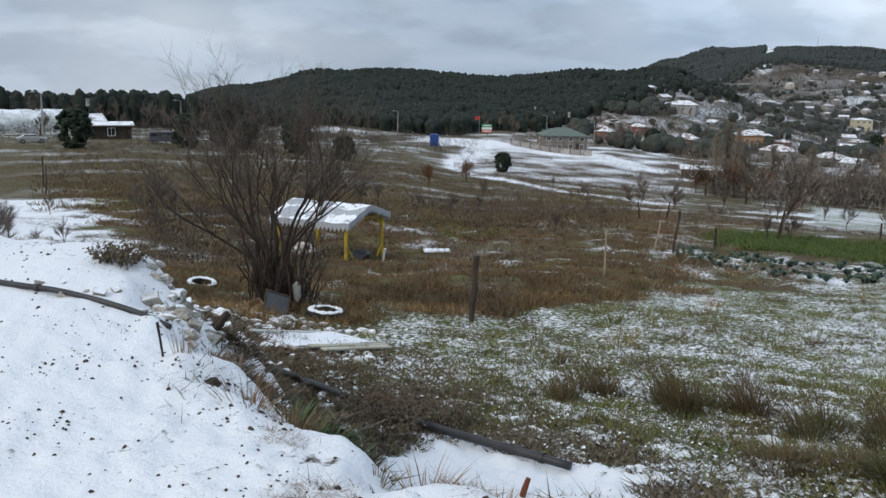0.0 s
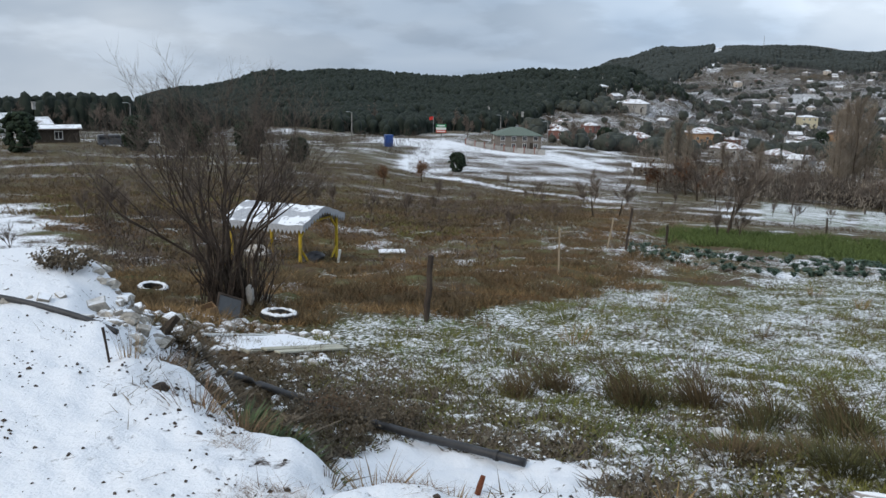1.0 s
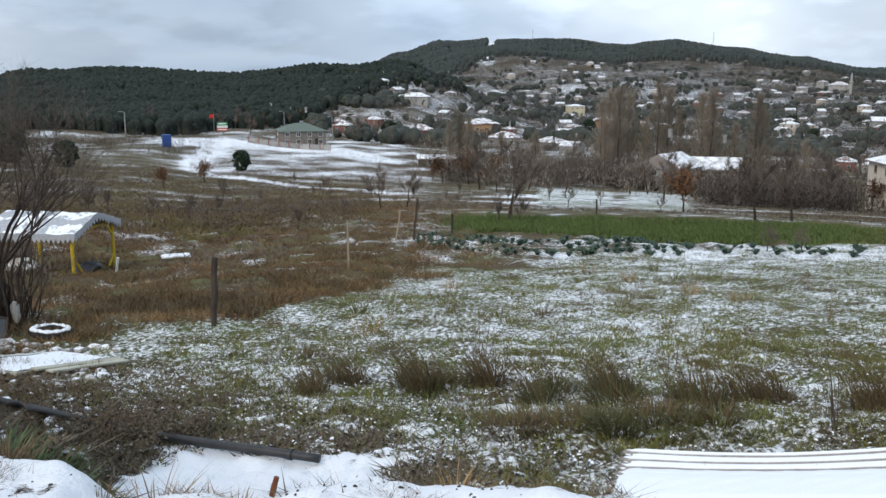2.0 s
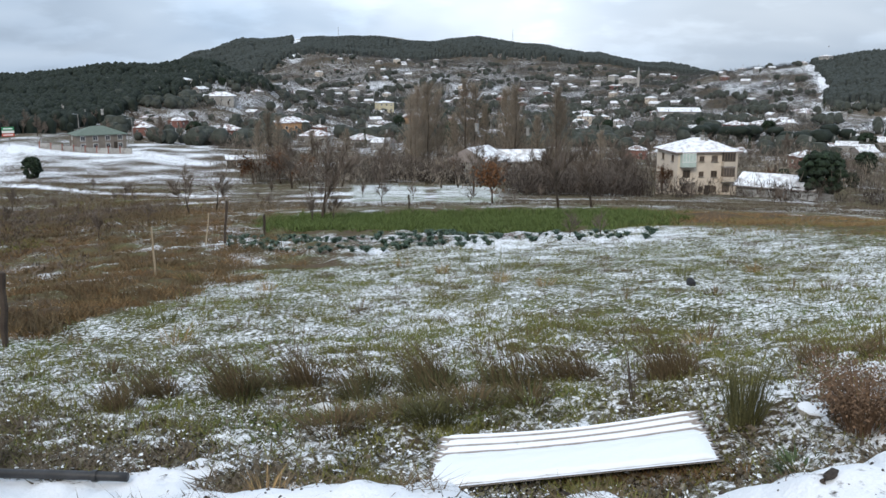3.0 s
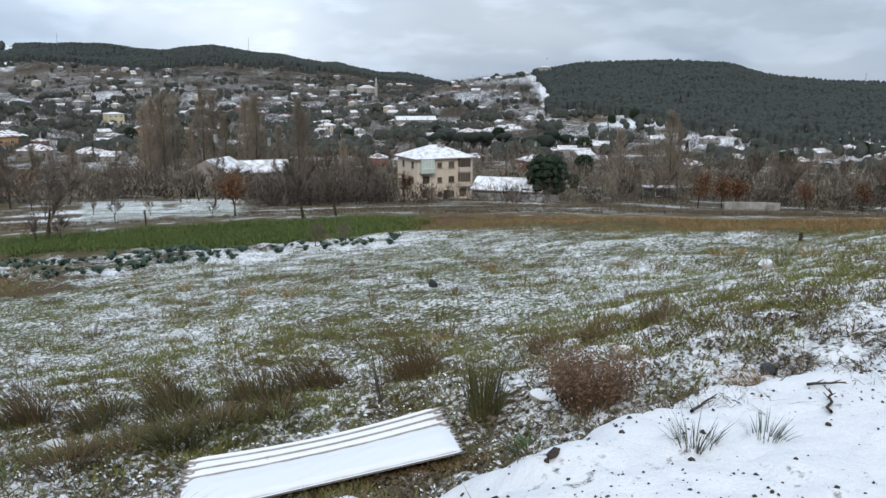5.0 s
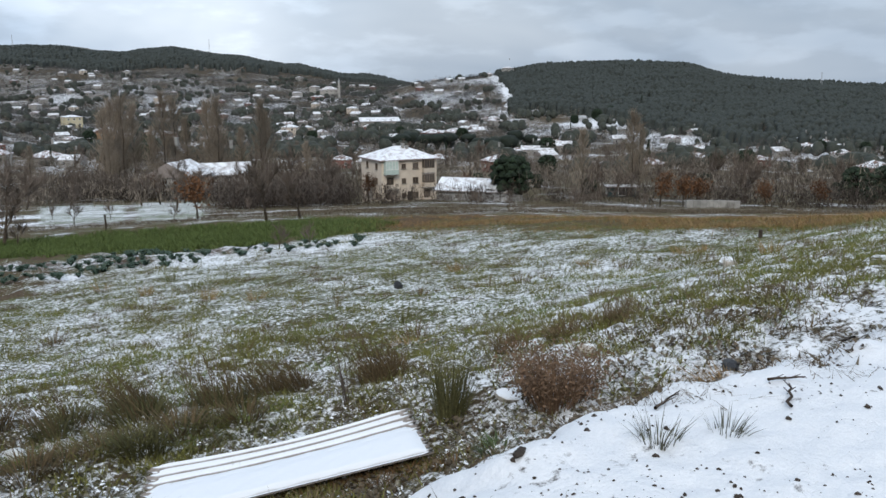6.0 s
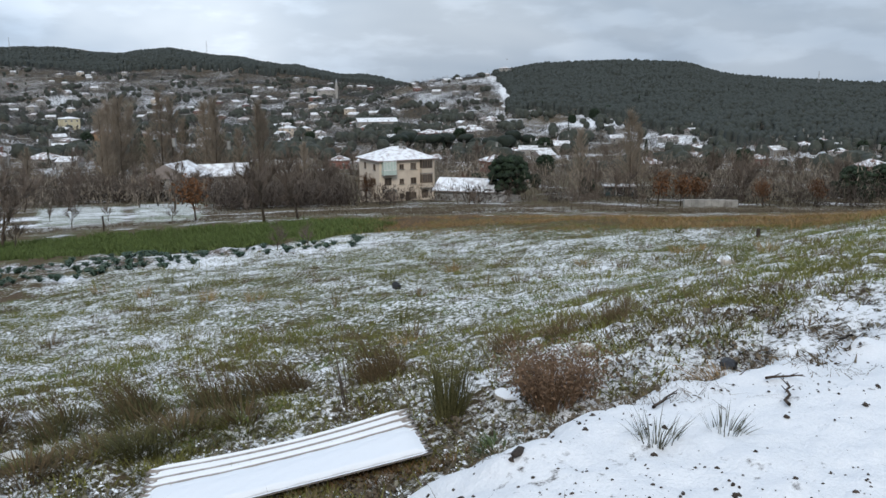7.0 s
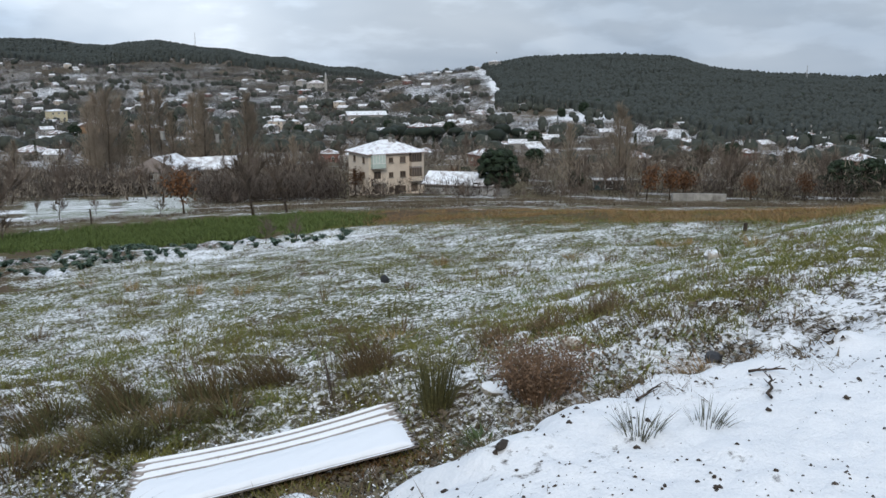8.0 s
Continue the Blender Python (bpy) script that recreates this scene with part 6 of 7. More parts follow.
# ---- the many-stemmed bush over the dump ----
def great_bush(x, y):
    rng = random.Random(23)
    gb = root("bare_bush", "large bare many-stemmed bush with dark stems and fine twigs", "bush", Matrix.Translation(tip(x, y)))
    twigs = []
    # side and lean of each main limb: upright ones crowd the middle, arching ones reach out
    limbs = [(178, 1.1, 1.5), (170, .8, 1.7), (196, .7, 1.6), (186, .55, 1.3), (150, .55, 1.6), (0, 1.25, 1.35), (14, .95, 1.45), (-20, .8, 1.4), (32, .6, 1.5), (-8, 1.5, 1.1), (205, 1.3, 1.2)]
    limbs += [(rng.uniform(0, 360), rng.uniform(.15, .8), rng.uniform(1.1, 1.5)) for _ in range(10)]
    for turn, lean, long in limbs:
        q = radians(turn)
        out = Vector((math.cos(q), math.sin(q), 0))
        base = out * rng.uniform(.05, .26) + Vector((rng.uniform(-.2, .2), rng.uniform(-.16, .16), -.1))
        thick = rng.uniform(.017, .038)
        knee = base + out * rng.uniform(.05, .22) * lean + Vector((rng.uniform(-.12, .12), rng.uniform(-.06, .06), rng.uniform(.85, 1.35)))
        mid = (base + knee) / 2 + Vector((rng.uniform(-.09, .09), rng.uniform(-.06, .06), 0))
        v, f, tips = [], [], []
        tube(v, f, [base, base.lerp(mid, .5) + Vector((rng.uniform(-.03, .03), 0, 0)), mid, knee], [thick * 1.25, thick * 1.15, thick * 1.05, thick], 6)
        branch(rng, v, f, tips, knee, (out * lean * 1.0 + Vector((rng.uniform(-.2, .2), 0, 0)) + Vector((0, 0, 1.15))).normalized(), long * .95, thick * .9, 3, -.02, 6, 2, .3)
        part("stem", mesh_of("stem", v, f, M_TWIG_DARK, True), None, gb)
        twigs += tips
    for k in range(118):
        q, rad = rng.uniform(0, 6.28), .46 * math.sqrt(rng.uniform(0, 1))
        v, f, tips = [], [], []
        base = Vector((math.cos(q) * rad * 1.25, math.sin(q) * rad, -.1))
        branch(rng, v, f, tips, base, Vector((math.cos(q) * .16, math.sin(q) * .16, 1)).normalized(), rng.uniform(.5, 1.5), .018, 0, -.02, 4, 0, .3)
        part("shoot", mesh_of("shoot", v, f, M_TWIG_DARK, True), None, gb)
        twigs += tips[2:]
    part("twig_crown", twig_mesh("twig_crown", rng, twigs, 3, .44, .0023, M_TWIG, 1.1, .15), None, gb)


great_bush(-2.87, 15.25)


# ---- weeds ----
def weed(name, label, x, y, tall, spread, count, mat, seed, lean=(0, 0), width=.006, category="weed", leafy=0, group=""):
    """A clump of dry stems; leafy ones carry small withered leaves."""
    rng = random.Random(seed)
    v, f, tops = [], [], []
    for _ in range(count):
        q, rad = rng.uniform(0, 6.28), spread * .35 * math.sqrt(rng.uniform(0, 1))
        p = Vector((math.cos(q) * rad, math.sin(q) * rad, -.03))
        out = rng.uniform(.1, .6) * spread
        h = tall * rng.uniform(.45, 1.0)
        end = p + Vector((math.cos(q) * out + lean[0] * h + rng.gauss(0, .06) * h, math.sin(q) * out + lean[1] * h + rng.gauss(0, .06) * h, h))
        mid = p.lerp(end, .5) + Vector((0, 0, h * .1))
        s = Vector((math.cos(q + 1.57 + rng.uniform(-1, 1)), math.sin(q + 1.57 + rng.uniform(-1, 1)), 0)) * width * rng.uniform(.6, 1.2)
        a = len(v)
        v += [p - s, p + s, mid + s * .8, mid - s * .8, end]
        f += [(a, a + 1, a + 2, a + 3), (a + 3, a + 2, a + 4)]
        tops += [mid, end, mid.lerp(end, .5)]
    wd = root(name, label, category, Matrix.Translation(tip(x, y)), group)
    part("tuft", mesh_of("tuft", v, f, mat), None, wd)
    if leafy:
        part("leafage", leaf_mesh("leafage", rng, tops, leafy, spread * .08, .012 if mat is M_RUSSET else .016, mat if mat is M_RUSSET else M_LITTER), None, wd)
    return wd


weed("rush_clump", "tall olive-green rush clump beside a sheet", 5.95, 5.08, .68, .36, 240, M_DEEP_OLIVE, 1, (0, 0), .006, "rush")
weed("brown_weed", "broad withered reddish-brown weed with tiny leaves", 6.2, 4.1, .54, .6, 380, M_RUSSET, 2, (.03, 0), .004, "weed", 4)
weed("rush_tuft", "spiky grey rush tuft poking out of the snow", 3.63, 1.71, .19, .22, 70, M_GREY_RUSH, 3, (0, 0), .0028, "rush")
weed("rush_tuft", "small grey rush tuft bent over the snow", 3.92, 1.52, .14, .18, 55, M_GREY_RUSH, 4, (.35, 0), .0028, "rush")
weed("dry_weed", "dry straw-coloured weed standing in the snow", -1.48, 4.86, .26, .14, 34, M_STRAW, 5, (0, 0), .0018)
weed("dry_weed", "brown weed on the rubble heap", -2.5, 6.75, .16, .3, 90, M_BROWN, 6, (0, 0), .004, "weed", 3)
weed("dry_grass", "straw-coloured grass at the field edge", 6.7, 2.75, .13, .8, 260, M_GOLD, 8, (.3, 0), .003, "grass")
weed("sapling", "thin leafless sapling in the weeds", 5.85, 6.4, .85, .22, 9, M_TWIG, 10, (-.22, 0), .006, "sapling")
weed("sapling", "thin leafless sapling in the weeds", 3.7, 10.2, .9, .35, 14, M_TWIG, 11, (.12, 0), .006, "sapling")
# the row of brown weeds along the lower edge of the field, by distance along it
rw = random.Random(31)


def stalky_weed(label, x, y, tall, spread, seed, lean, base_mat, count=260, stalks=80):
    """A dense olive tuft below, thin reddish-brown dead stalks leaning out above."""
    wd = weed("weed_clump", label, x, y, tall * .52, spread, count, base_mat, seed, (lean * .5, .05), .006, "weed", 0, "weed row")
    rng = random.Random(seed + 7)
    v, f = [], []
    for _ in range(stalks):
        p = Vector((rng.gauss(0, .22) * spread, rng.gauss(0, .2) * spread, -.02))
        h = tall * rng.uniform(.6, 1.05)
        tilt = lean + rng.gauss(0, .16)
        mid = p + Vector((tilt * h * .4, rng.gauss(0, .05), h * .55))
        end = p + Vector((tilt * h, rng.gauss(0, .08), h))
        tube(v, f, [p, mid, end], [.0034, .0028, .0014], 3)
        for k in range(3):
            at = mid.lerp(end, rng.uniform(.1, .9))
            tube(v, f, [at, at + Vector((rng.gauss(tilt * .06, .03), rng.gauss(0, .02), rng.uniform(.03, .09)))], [.0016, .0008], 3)
    part("dead_stalk", mesh_of("dead_stalk", v, f, M_BROWN), None, wd, "thin reddish-brown dead stalks")


# two ranks of weeds along the lower edge of the field
for i in range(16):
    q = i / 15
    if i in (3, 8):
        continue
    x, y = 1.55 + 3.75 * q + rw.uniform(-.16, .16), 9.75 - 1.95 * q + rw.uniform(-.45, .45)
    stalky_weed(rw.choice(("clump of olive weeds with dead brown stalks", "leaning brown weed stalks over an olive tuft")), x, y, rw.uniform(.36, .74), rw.uniform(.4, .75), 100 + i, -.42 + rw.uniform(-.25, .2), rw.choice((M_DEEP_OLIVE, M_DEEP_OLIVE, M_BROWN)), rw.randint(150, 300), rw.randint(20, 55))
for x, y, tall, spread, lean in ((5.85, 7.75, .5, .62, -.75), (6.15, 7.6, .45, .5, -.7), (6.55, 6.7, .52, .5, -.45), (6.85, 6.75, .46, .5, -.4), (7.55, 5.6, .3, .5, -.2), (7.95, 5.2, .26, .55, .1), (8.6, 4.9, .28, .45, .1)):
    stalky_weed("brown weed leaning over the snowy grass", x, y, tall, spread, int(x * 40), lean, M_BROWN, 200, 60)
for i in range(12):
    x, y = 3.1 + 1.9 * i / 11 + rw.uniform(-.15, .15), 7.45 - .55 * i / 11 + rw.uniform(-.2, .2)
    weed("weed_clump", "low dark olive weeds by the roofing sheet", x, y, rw.uniform(.12, .36), rw.uniform(.4, .7), rw.randint(120, 260), rw.choice((M_DEEP_OLIVE, M_DEEP_OLIVE, M_BROWN)), 140 + i, (-.2, 0), .006, "weed", 0, "weed row")
# withered weeds and a few green ones on the slope below the brink
for i in range(40):
    x = rw.uniform(-.9, 1.9)
    y = 6.6 + (1.0 - x) * .75 + rw.uniform(-1.1, .9)
    past = y - float(np.interp(x, [-1.95, -.66, .13, 1.1, 2], [9.95, 8.66, 7.92, 7.18, 6.5]))
    if drift_at(x, y) > .2 or bank_side(x, y) < .5 or (-1.0 < past < .12 and not -.75 < x < -.1):
        continue
    weed("withered_weed", "withered brown leafy weed flecked with snow", x, y, rw.uniform(.16, .34), rw.uniform(.35, .6), 90, rw.choice((M_BROWN, M_BROWN, M_RUSSET)), 400 + i, (rw.uniform(-.2, .2), 0), .004, "weed", 3, "weeds below the brink")
for i, (x, y) in enumerate(((-.72, 4.55), (-.56, 4.4), (-.84, 4.75), (-.62, 4.75), (-.45, 4.3), (5.35, 4.0), (5.0, 3.75))):
    weed("green_weed", "low green weed among dead leaves", x, y, .15, .34, 130, M_HERB, 460 + i, (.1, 0), .009, "weed", 0, "weeds below the brink")
for i in range(60):
    x, y = rw.uniform(-1.5, 1.6), rw.uniform(3.2, 6.2)
    if not .12 < float(bank_side(x, y)) < .75:
        continue
    weed("brink_weed", "small withered weed hanging over the snowy brink", x, y, rw.uniform(.06, .2), rw.uniform(.2, .42), 60, rw.choice((M_BROWN, M_RUSSET, M_STRAW)), 500 + i, (rw.uniform(-.3, .3), 0), .0026, "weed", 0, "weeds below the brink")
for i in range(9):
    q = i / 8
    weed("dead_grass_tuft", "rusty dead grass along the edge of a roofing sheet", 4.2 + .95 * q + rw.uniform(-.1, .1), 4.95 - .6 * q + rw.uniform(-.12, .05), .12, .35, 90, M_TAWNY, 480 + i, (.2, 0), .004, "grass", 0, "weeds below the brink")
for i in range(46):
    az, r = rw.uniform(8, 72), rw.uniform(9, 26)
    p = spot(az, r)
    if bank_side(p.x, p.y) < 2.6:
        continue
    weed("weed_clump", "low dead weed clump in the snowy field", p.x, p.y, rw.uniform(.14, .36), rw.uniform(.3, .6), 60, rw.choice((M_BROWN, M_OLIVE, M_STRAW)), 200 + i, (rw.uniform(-.2, .2), 0), .006, "weed", 0, "field weeds")


for i in range(44):
    az, r = rw.uniform(6, 74), rw.uniform(9, 34)
    p = spot(az, r)
    if bank_side(p.x, p.y) < 2.8:
        continue
    weed("dry_stalks", "few thin dead weed stalks standing in the field", p.x, p.y, rw.uniform(.3, .62), rw.uniform(.2, .45), 14, rw.choice((M_BROWN, M_BROWN, M_OLIVE)), 300 + i, (rw.uniform(-.25, .25), 0), .0045, "weed", 0, "field weeds")


# ---- grass, leaves and crumbs that nobody could count ----
def blades(name, label, xy, tall, width, lean, material, seed, category="grass", flat=0.0):
    rng = np.random.RandomState(seed)
    n = len(xy)
    z = height(xy[:, 0], xy[:, 1])
    q = rng.uniform(0, 2 * np.pi, n)
    h = tall * rng.uniform(.45, 1.15, n)
    base = np.stack([xy[:, 0], xy[:, 1], z - .01], 1)
    side_v = np.stack([np.cos(q), np.sin(q), 0 * q], 1) * (width * rng.uniform(.6, 1.3, n))[:, None]
    bend = rng.normal(0, 1, (n, 2)) * lean
    end = base + np.stack([bend[:, 0] * h, bend[:, 1] * h, h * (1 - flat)], 1)
    V = np.stack([base - side_v, base + side_v, end], 1).reshape(-1, 3)
    me = bpy.data.meshes.new(name)
    me.vertices.add(len(V))
    me.vertices.foreach_set("co", V.ravel())
    me.loops.add(len(V))
    me.loops.foreach_set("vertex_index", np.arange(len(V)))
    me.polygons.add(n)
    me.polygons.foreach_set("loop_start", np.arange(n) * 3)
    me.update(calc_edges=True)
    me.materials.append(material)
    return tagged(new(name, me), label, category, kind="stuff")


def sown(seed, az0, az1, r0, r1, n, keep, power=1.0):
    """Places spread evenly over the view, thinned by keep(x, y)."""
    rng = np.random.RandomState(seed)
    az = np.radians(rng.uniform(az0, az1, n))
    r = np.exp(rng.uniform(math.log(r0), math.log(r1), n))
    x, y = r * np.sin(az), r * np.cos(az)
    ok = rng.uniform(0, 1, n) < keep(x, y)
    return np.stack([x[ok], y[ok]], 1)


def tufts(seed, az0, az1, r0, r1, n, keep, per, spread):
    """Places of blades gathered in tufts."""
    xy = sown(seed, az0, az1, r0, r1, n, keep)
    rng = np.random.RandomState(seed + 1)
    xy = np.repeat(xy, per, 0)
    return xy + rng.normal(0, 1, xy.shape) * spread


def patch(x, y, size, seed, lo=-.2, hi=.5):
    return smooth(lo, hi, waves(x, y, size, seed))


def in_field(x, y):
    return smooth(-.4, .6, side(x, y, FIELD) + .7 * waves(x, y, 4, 21)) * smooth(1.6, 2.6, bank_side(x, y))


blades("field_grass", "short olive and green grass poking through thin snow",
       sown(61, -6, 80, 6.0, 60, 340000, lambda x, y: in_field(x, y) * (1 - drift_at(x, y)) * (.12 + .88 * patch(x, y, 1.6, 62) * patch(x, y, 6, 63, -.5, .4))), .095, .0085, .8, M_GRASS, 64)
blades("green_grass", "patches of fresh green grass in the snowy field",
       sown(161, 0, 80, 7.5, 45, 170000, lambda x, y: in_field(x, y) * (1 - drift_at(x, y)) * patch(x, y, 2.6, 162, -.15, .5) * patch(x, y, 11, 163, -.5, .2)), .07, .007, .9, M_FRESH, 164)
blades("dead_grass", "brown dead grass over rough ground",
       sown(65, -30, 20, 9, 110, 150000, lambda x, y: (1 - in_field(x, y)) * smooth(2, 3.5, bank_side(x, y)) * smooth(10, 13, y) * (.22 + .78 * patch(x, y, 3, 66, -.2, .6)) * smooth(-23, -19, np.degrees(np.arctan2(x, y)))), .15, .009, .9, M_TAWNY, 67, "grass", .15)
blades("golden_grass", "tussocks of golden dead grass in the rough",
       sown(165, -22, 20, 12, 90, 170000, lambda x, y: (1 - in_field(x, y)) * smooth(2.5, 4, bank_side(x, y)) * patch(x, y, 2.6, 166, .1, .5) * patch(x, y, 9, 167, -.6, .2) * smooth(-23, -19, np.degrees(np.arctan2(x, y)))), .2, .009, .8, M_GOLD, 168, "grass", .1)
blades("balk_grass", "tawny grass along the far edge of the field",
       sown(68, 39, 84, 20, 48, 110000, lambda x, y: np.exp(-((np.hypot(x, y) - np.interp(np.degrees(np.arctan2(x, y)), BALK_AZ, BALK_R)) / 5.2) ** 4) * (.15 + .85 * patch(x, y, 5, 170, -.4, .3))), .17, .01, .9, M_GOLD, 69)
blades("tawny_grass", "tawny grass in the rough beside the field",
       sown(77, -6, 16, 13, 45, 60000, lambda x, y: (1 - in_field(x, y)) * patch(x, y, 5, 78, -.3, .4)), .15, .009, 1.0, M_TAWNY, 79, "grass", .2)
blades("green_crop", "strip of lush green grass crop",
       tufts(70, 14, 46, 33, 52, 8200, lambda x, y: np.exp(-((np.hypot(x, y) - np.interp(np.degrees(np.arctan2(x, y)), CROP_AZ, CROP_R)) / 4.4) ** 4) * smooth(16, 20, np.degrees(np.arctan2(x, y))) * smooth(45, 40, np.degrees(np.arctan2(x, y))), 20, .16), .27, .022, .7, M_LUSH, 71)
blades("leaf_litter", "dead brown leaves and stalks, flecked with snow, on the bank's foot",
       sown(72, -15, 20, 5.0, 13.5, 150000, lambda x, y: smooth(.2, .8, bank_side(x, y)) * smooth(5.2, 3.2, bank_side(x, y)) * (.25 + .75 * patch(x, y, 1.4, 73, -.3, .4)) * smooth(3.2, 1.0, x) * (1 - drift_at(x, y))), .1, .015, 1.0, M_LITTER, 74, "leaf litter", .35)
blades("field_litter", "dead leaf and stalk litter over the near field",
       sown(97, 4, 76, 6, 17, 90000, lambda x, y: smooth(1.5, 2.5, bank_side(x, y)) * in_field(x, y) * (1 - drift_at(x, y)) * (.1 + .9 * patch(x, y, 1.9, 98, -.2, .5)) * smooth(17, 11, np.hypot(x, y)) * (1 - .65 * smooth(46, 58, np.degrees(np.arctan2(x, y))))), .06, .009, 1.3, M_LITTER, 99, "leaf litter", .4)
blades("rough_grass", "coarse dead grass on the lower slopes",
       sown(57, -27, 15, 36, 165, 90000, lambda x, y: (.1 + .9 * patch(x, y, 14, 58, -.4, .4)) * smooth(-24, -19, np.degrees(np.arctan2(x, y)) + .12 * np.hypot(x, y) - 5) * smooth(160, 120, np.hypot(x, y))), .2, .03, 1.2, M_TAWNY, 59, "grass", .3)
blades("litter_right", "dead leaves at the foot of the snowy bank",
       sown(75, 15, 75, 4.5, 10, 60000, lambda x, y: smooth(.0, .55, bank_side(x, y)) * smooth(2.8, 1.3, bank_side(x, y)) * (.3 + .7 * patch(x, y, 1.2, 76, -.3, .4))), .06, .012, 1.2, M_LITTER, 79, "leaf litter", .35)


def curled_leaves(name, label, xy, size, material, seed):
    """Withered leaves standing and lying at all angles, each folded along its rib."""
    rng = np.random.RandomState(seed)
    n = len(xy)
    q, tilt, k = rng.uniform(0, 2 * np.pi, n), rng.uniform(-.2, 1.1, n), size * rng.uniform(.5, 1.4, n)
    c = np.stack([xy[:, 0], xy[:, 1], height(xy[:, 0], xy[:, 1]) + rng.uniform(.0, .05, n)], 1)
    u = np.stack([np.cos(q) * np.cos(tilt), np.sin(q) * np.cos(tilt), np.sin(tilt)], 1) * k[:, None]
    v = np.stack([-np.sin(q), np.cos(q), rng.uniform(-.4, .4, n)], 1) * (k * .42)[:, None]
    lift = np.stack([0 * q, 0 * q, k * rng.uniform(.1, .4, n)], 1)
    V = np.stack([c - u * .5, c + v + lift, c + u * .5, c - v + lift], 1).reshape(-1, 3)
    base = np.arange(n)[:, None] * 4
    F = np.concatenate([base + (0, 1, 2), base + (0, 2, 3)], 1).reshape(-1, 3)
    me = bpy.data.meshes.new(name)
    me.vertices.add(len(V))
    me.vertices.foreach_set("co", V.ravel())
    me.loops.add(F.size)
    me.loops.foreach_set("vertex_index", F.ravel())
    me.polygons.add(len(F))
    me.polygons.foreach_set("loop_start", np.arange(len(F)) * 3)
    me.update(calc_edges=True)
    me.materials.append(material)
    return tagged(new(name, me), label, "leaf litter", kind="stuff")


curled_leaves("withered_leaves", "withered leaves flecked with snow over the near field",
              sown(301, -8, 78, 5.5, 15, 46000, lambda x, y: smooth(.7, 1.4, bank_side(x, y)) * (1 - drift_at(x, y)) * smooth(15, 8.5, np.hypot(x, y)) * (.2 + .8 * patch(x, y, 1.3, 302, -.3, .5)) * (1 - .6 * smooth(46, 58, np.degrees(np.arctan2(x, y))))), .045, M_FLECKED, 303)
curled_leaves("brown_leaves", "dark brown withered leaves below the snowy brink",
              sown(304, -14, 70, 4.6, 12, 42000, lambda x, y: smooth(.35, .9, bank_side(x, y)) * smooth(4.4, 2.4, bank_side(x, y)) * (1 - drift_at(x, y)) * (.15 + .85 * patch(x, y, 1.0, 305, -.2, .6))), .05, M_LITTER, 306)


blades("olive_tufts", "dark olive grass tufts dotted over the snowy field",
       tufts(311, 0, 80, 8, 42, 4200, lambda x, y: in_field(x, y) * (.1 + .9 * patch(x, y, 4.5, 312, -.2, .5)), 22, .07), .12, .006, .8, M_GRASS, 313)
blades("brown_tufts", "brown dead tufts dotted over the snowy field",
       tufts(314, 0, 80, 8, 42, 2600, lambda x, y: in_field(x, y) * (.08 + .92 * patch(x, y, 5.5, 315, .0, .6)), 22, .08), .14, .006, .8, M_BROWN, 316)
blades("dark_tussocks", "dark tussocks in the dead grass of the rough",
       tufts(317, -22, 18, 14, 80, 5200, lambda x, y: (1 - in_field(x, y)) * smooth(3, 5, bank_side(x, y)) * (.2 + .8 * patch(x, y, 4, 318, -.3, .4)) * smooth(-22, -18, np.degrees(np.arctan2(x, y))), 20, .12), .24, .011, .7, M_BROWN, 319)
blades("strip_tufts", "dead grass and weeds over the thinly snowed plots",
       tufts(321, 12, 78, 56, 150, 9000, lambda x, y: (.2 + .8 * patch(x, y, 18, 322, -.3, .4)) * (1 - .96 * smooth(22.2, 22.8, np.degrees(np.arctan2(x, y))) * smooth(32.6, 32.0, np.degrees(np.arctan2(x, y))) * smooth(64, 70, np.hypot(x, y))), 9, .25), .22, .03, .9, M_LITTER, 323)
blades("fallow_tufts", "dark tufts of dead grass over the fallow slope",
       tufts(327, -25, 12, 44, 165, 11000, lambda x, y: (.2 + .8 * patch(x, y, 15, 328, -.4, .4)) * smooth(-25, -20, np.degrees(np.arctan2(x, y)) + .1 * np.hypot(x, y) - 4), 9, .22), .3, .03, .8, M_BROWN, 329)
blades("fallow_greens", "dull green weeds over the fallow slope",
       tufts(331, -22, 14, 40, 140, 5000, lambda x, y: patch(x, y, 13, 332, .0, .5), 9, .25), .2, .03, .9, M_GRASS, 333)
blades("plot_stubble", "dark stubble poking through a snowy plot",
       sown(324, .5, 16, 150, 258, 28000, lambda x, y: .3 + .7 * patch(x, y, 22, 325, -.5, .3)), .17, .05, .7, M_LITTER, 326)


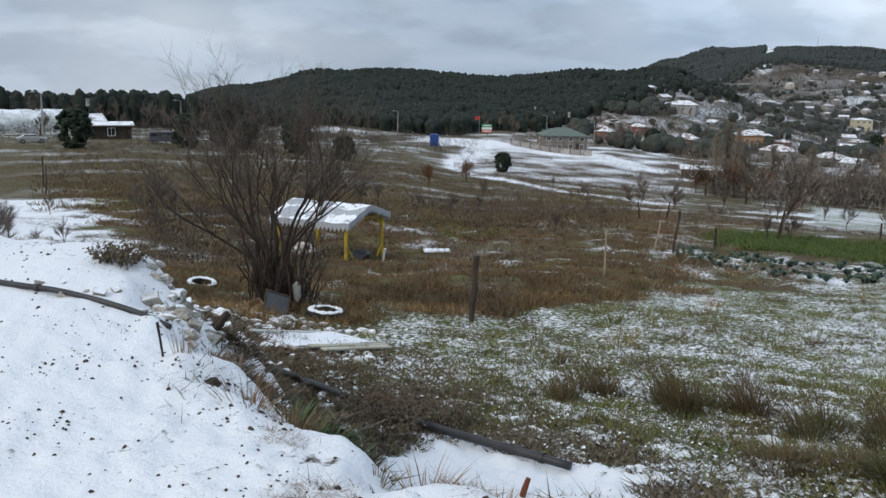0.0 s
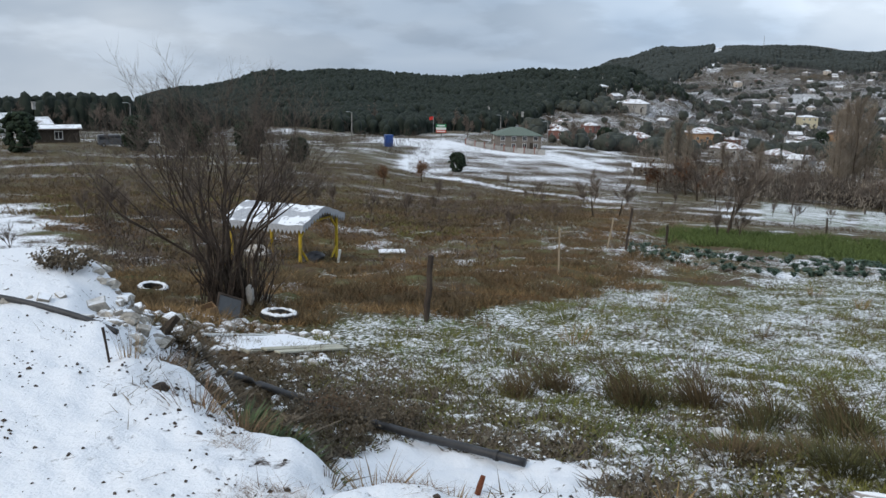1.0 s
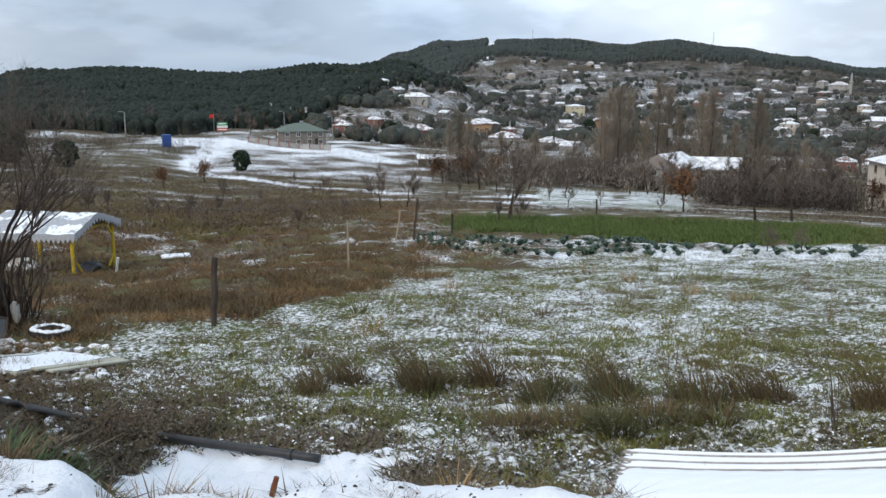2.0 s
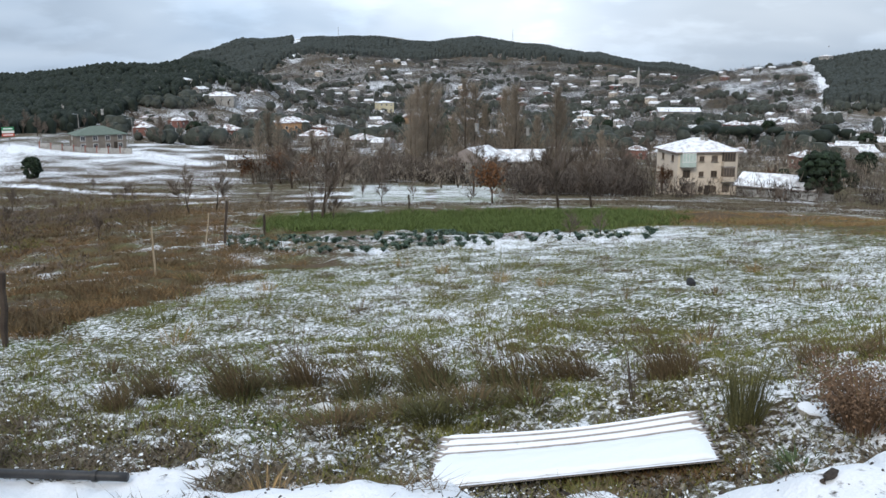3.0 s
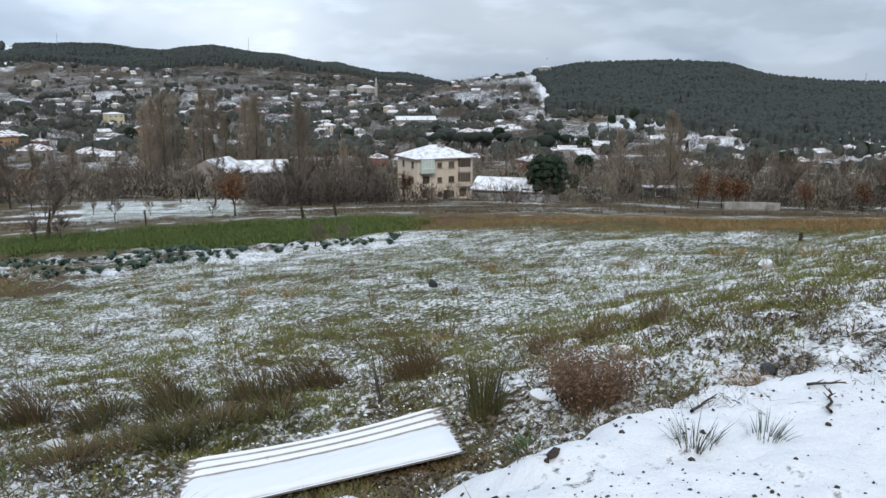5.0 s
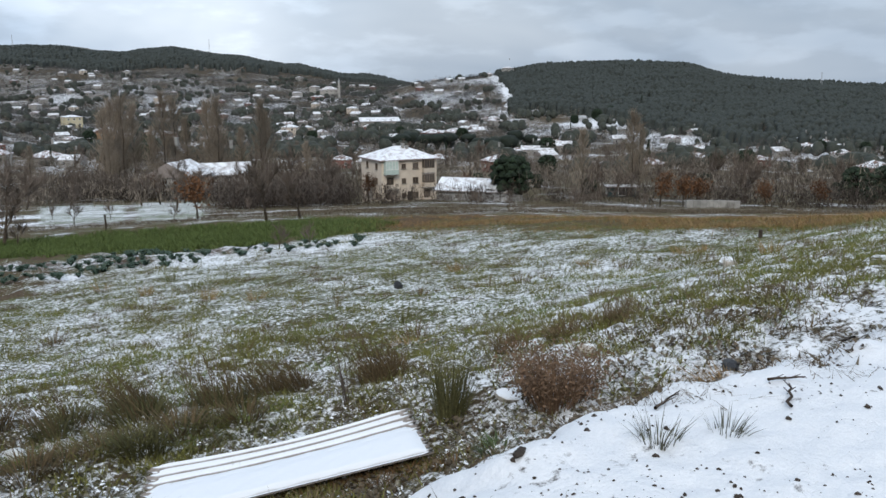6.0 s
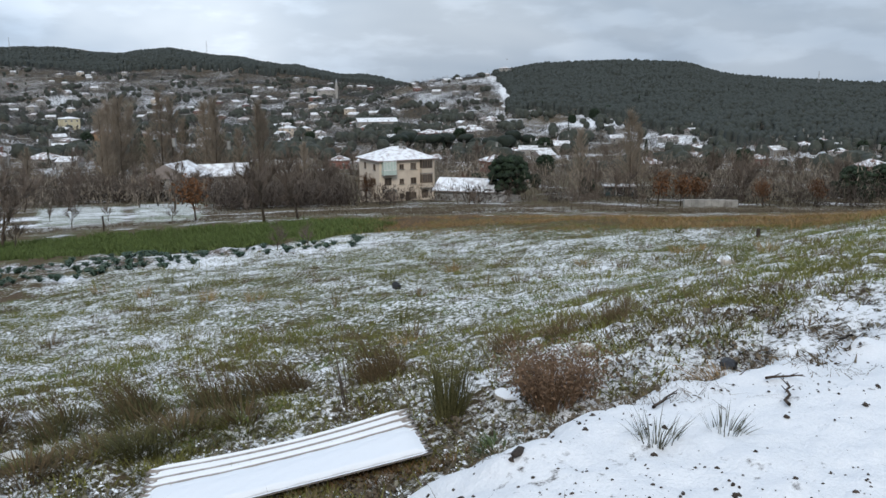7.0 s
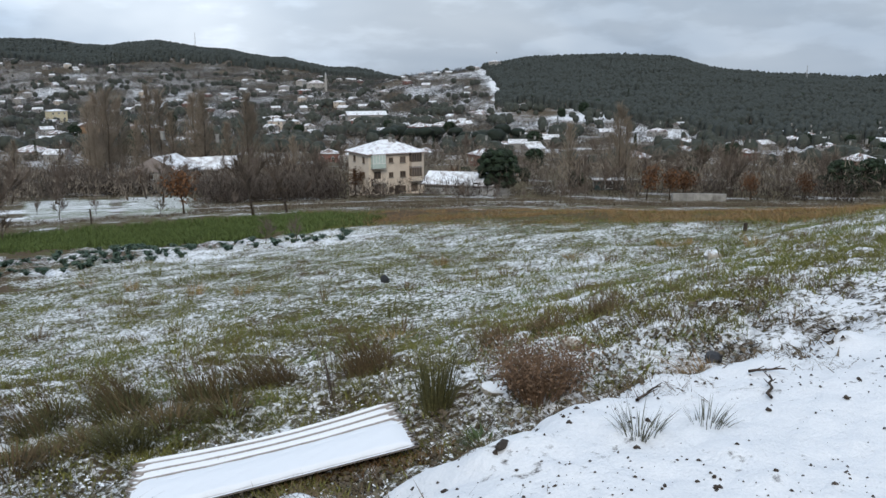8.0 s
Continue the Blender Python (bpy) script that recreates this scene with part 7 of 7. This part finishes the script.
def crumbs():
    """Dark crumbs of earth and leaf lying on the snow of the bank."""
    rng = np.random.RandomState(81)
    V, F = [], []
    shapes = [clump_shape(5, [(.0, .5), (.5, .42)], rng) for _ in range(6)]
    az, r = np.radians(rng.uniform(-34, 80, 30000)), rng.uniform(2.3, 9, 30000)
    x, y = r * np.sin(az), r * np.cos(az)
    e = bank_side(x, y)
    ok = (e < .9) & (rng.uniform(0, 1, len(x)) < .15 + .85 * patch(x, y, 1.1, 82, .0, .8) * (.4 + .6 * smooth(-2.2, .1, e)))
    x, y = x[ok][:2500], y[ok][:2500]
    for px, py, z in zip(x, y, height(x, y)):
        s = rng.choice((.006, .010, .015, .021), p=(.36, .34, .23, .07)) * rng.uniform(.7, 1.35)
        v, f = shapes[rng.randint(6)]
        q = rng.uniform(0, 6.28)
        F += [tuple(int(k) + len(V) for k in row) for row in f]
        V += [(px + (a * math.cos(q) - b * math.sin(q) * .6) * s * 1.6, py + (a * math.sin(q) + b * math.cos(q) * .6) * s * 1.6, z - .002 + c * s * .7) for a, b, c in v]
    tagged(new("crumbs", mesh_of("crumbs", V, F, M_EARTH)), "dark crumbs of earth and leaf on the snow", "crumbs", kind="stuff")


crumbs()


blades("brink_stalks", "thin dead stalks and twigs on the snowy brink",
       sown(83, -30, 76, 2.6, 9, 70000, lambda x, y: np.exp(-((bank_side(x, y) - .4) / .5) ** 2) * patch(x, y, 1.3, 84, .1, .8)), .07, .0035, 1.3, M_BROWN, 85, "stalks", .3)
blades("bank_straw", "thin tan straw scattered over the snowy bank",
       sown(183, -12, 24, 2.4, 5.5, 60000, lambda x, y: np.exp(-((bank_side(x, y) + .15) / .55) ** 2) * patch(x, y, .9, 184, -.1, .8)), .06, .0017, 1.4, M_TAWNY, 185, "straw", .45)
blades("rubble_stalks", "dead stalks standing among snowy rubble",
       sown(86, -20, -5, 6, 16, 16000, lambda x, y: smooth(.2, .8, bank_side(x, y)) * smooth(7, 4, bank_side(x, y)) * patch(x, y, 1.5, 87, -.2, .6)), .16, .006, .8, M_BROWN, 88, "stalks")


def rubble_bits():
    """Small broken bits, snow-capped, strewn down the slope below the rubble."""
    rng = np.random.RandomState(95)
    V, F = [], []
    shapes = [clump_shape(6, [(.0, .5), (.45, .52), (.85, .3)], rng) for _ in range(8)]
    x, y = rng.uniform(-4.4, -.9, 5000), rng.uniform(5.4, 15, 5000)
    e = bank_side(x, y)
    ok = (e > .1) & (e < 6) & (rng.uniform(0, 1, 5000) < .25 + patch(x, y, 1.7, 96, -.2, .6))
    x, y = x[ok][:950], y[ok][:950]
    for px, py, z in zip(x, y, height(x, y)):
        s = rng.uniform(.04, .17) * (.55 + py / 15)
        v, f = shapes[rng.randint(8)]
        q = rng.uniform(0, 6.28)
        F += [tuple(int(k) + len(V) for k in row) for row in f]
        V += [(px + (a * math.cos(q) - b * math.sin(q) * .7) * s, py + (a * math.sin(q) + b * math.cos(q) * .7) * s, z - .03 + c * s * .45) for a, b, c in v]
    tagged(new("rubble_bits", mesh_of("rubble_bits", V, F, M_RUBBLE)), "small snow-capped rubble on the slope", "rubble", kind="stuff")


rubble_bits()


def cabbage(seed):
    rng = random.Random(seed)
    v, f = [], []
    for k in range(13):
        q, out, up = rng.uniform(0, 6.28), rng.uniform(.08, .24), rng.uniform(.1, .26)
        d, s = Vector((math.cos(q), math.sin(q), 0)), Vector((-math.sin(q), math.cos(q), 0))
        a = len(v)
        w = rng.uniform(.07, .13)
        v += [d * .02, d * out * .6 + s * w + Vector((0, 0, up)), d * out * 1.25 + Vector((0, 0, up * .75)), d * out * .6 - s * w + Vector((0, 0, up)), d * out * .7 + Vector((0, 0, up * .8))]
        f += [(a, a + 1, a + 4), (a + 1, a + 2, a + 4), (a + 2, a + 3, a + 4), (a + 3, a, a + 4)]
    cb = root("cabbage", "blue-green cabbage plant in a snowy row", "cabbage", None, "cabbage rows")
    part("leaf_head", mesh_of("leaf_head", v, f, M_CABBAGE), None, cb)
    return cb


CAB = [cabbage(91 + i) for i in range(3)]
rc = random.Random(92)
n = 0
for row in range(9):
    for i in range(46):
        az = 15.2 + 27 * i / 45 + rc.uniform(-.35, .35)
        r = float(np.interp(az, BED_AZ, BED_R)) + .35 + row * .68 + rc.uniform(-.3, .3)
        if rc.random() < (.4 if az < 33 else .72) or (row > 5 and az > 30) or n >= 298:
            continue
        p = spot(az, r, -.02)
        m = Matrix.Translation(p) @ pose(0, 0, 0, 0, 0, rc.uniform(0, 360)) @ Matrix.Scale(rc.uniform(.42, 1.0), 4)
        if n < 3:
            CAB[n].matrix_basis = m
        else:
            copy_thing(CAB[n % 3], Matrix.Identity(4)).matrix_basis = m
        n += 1
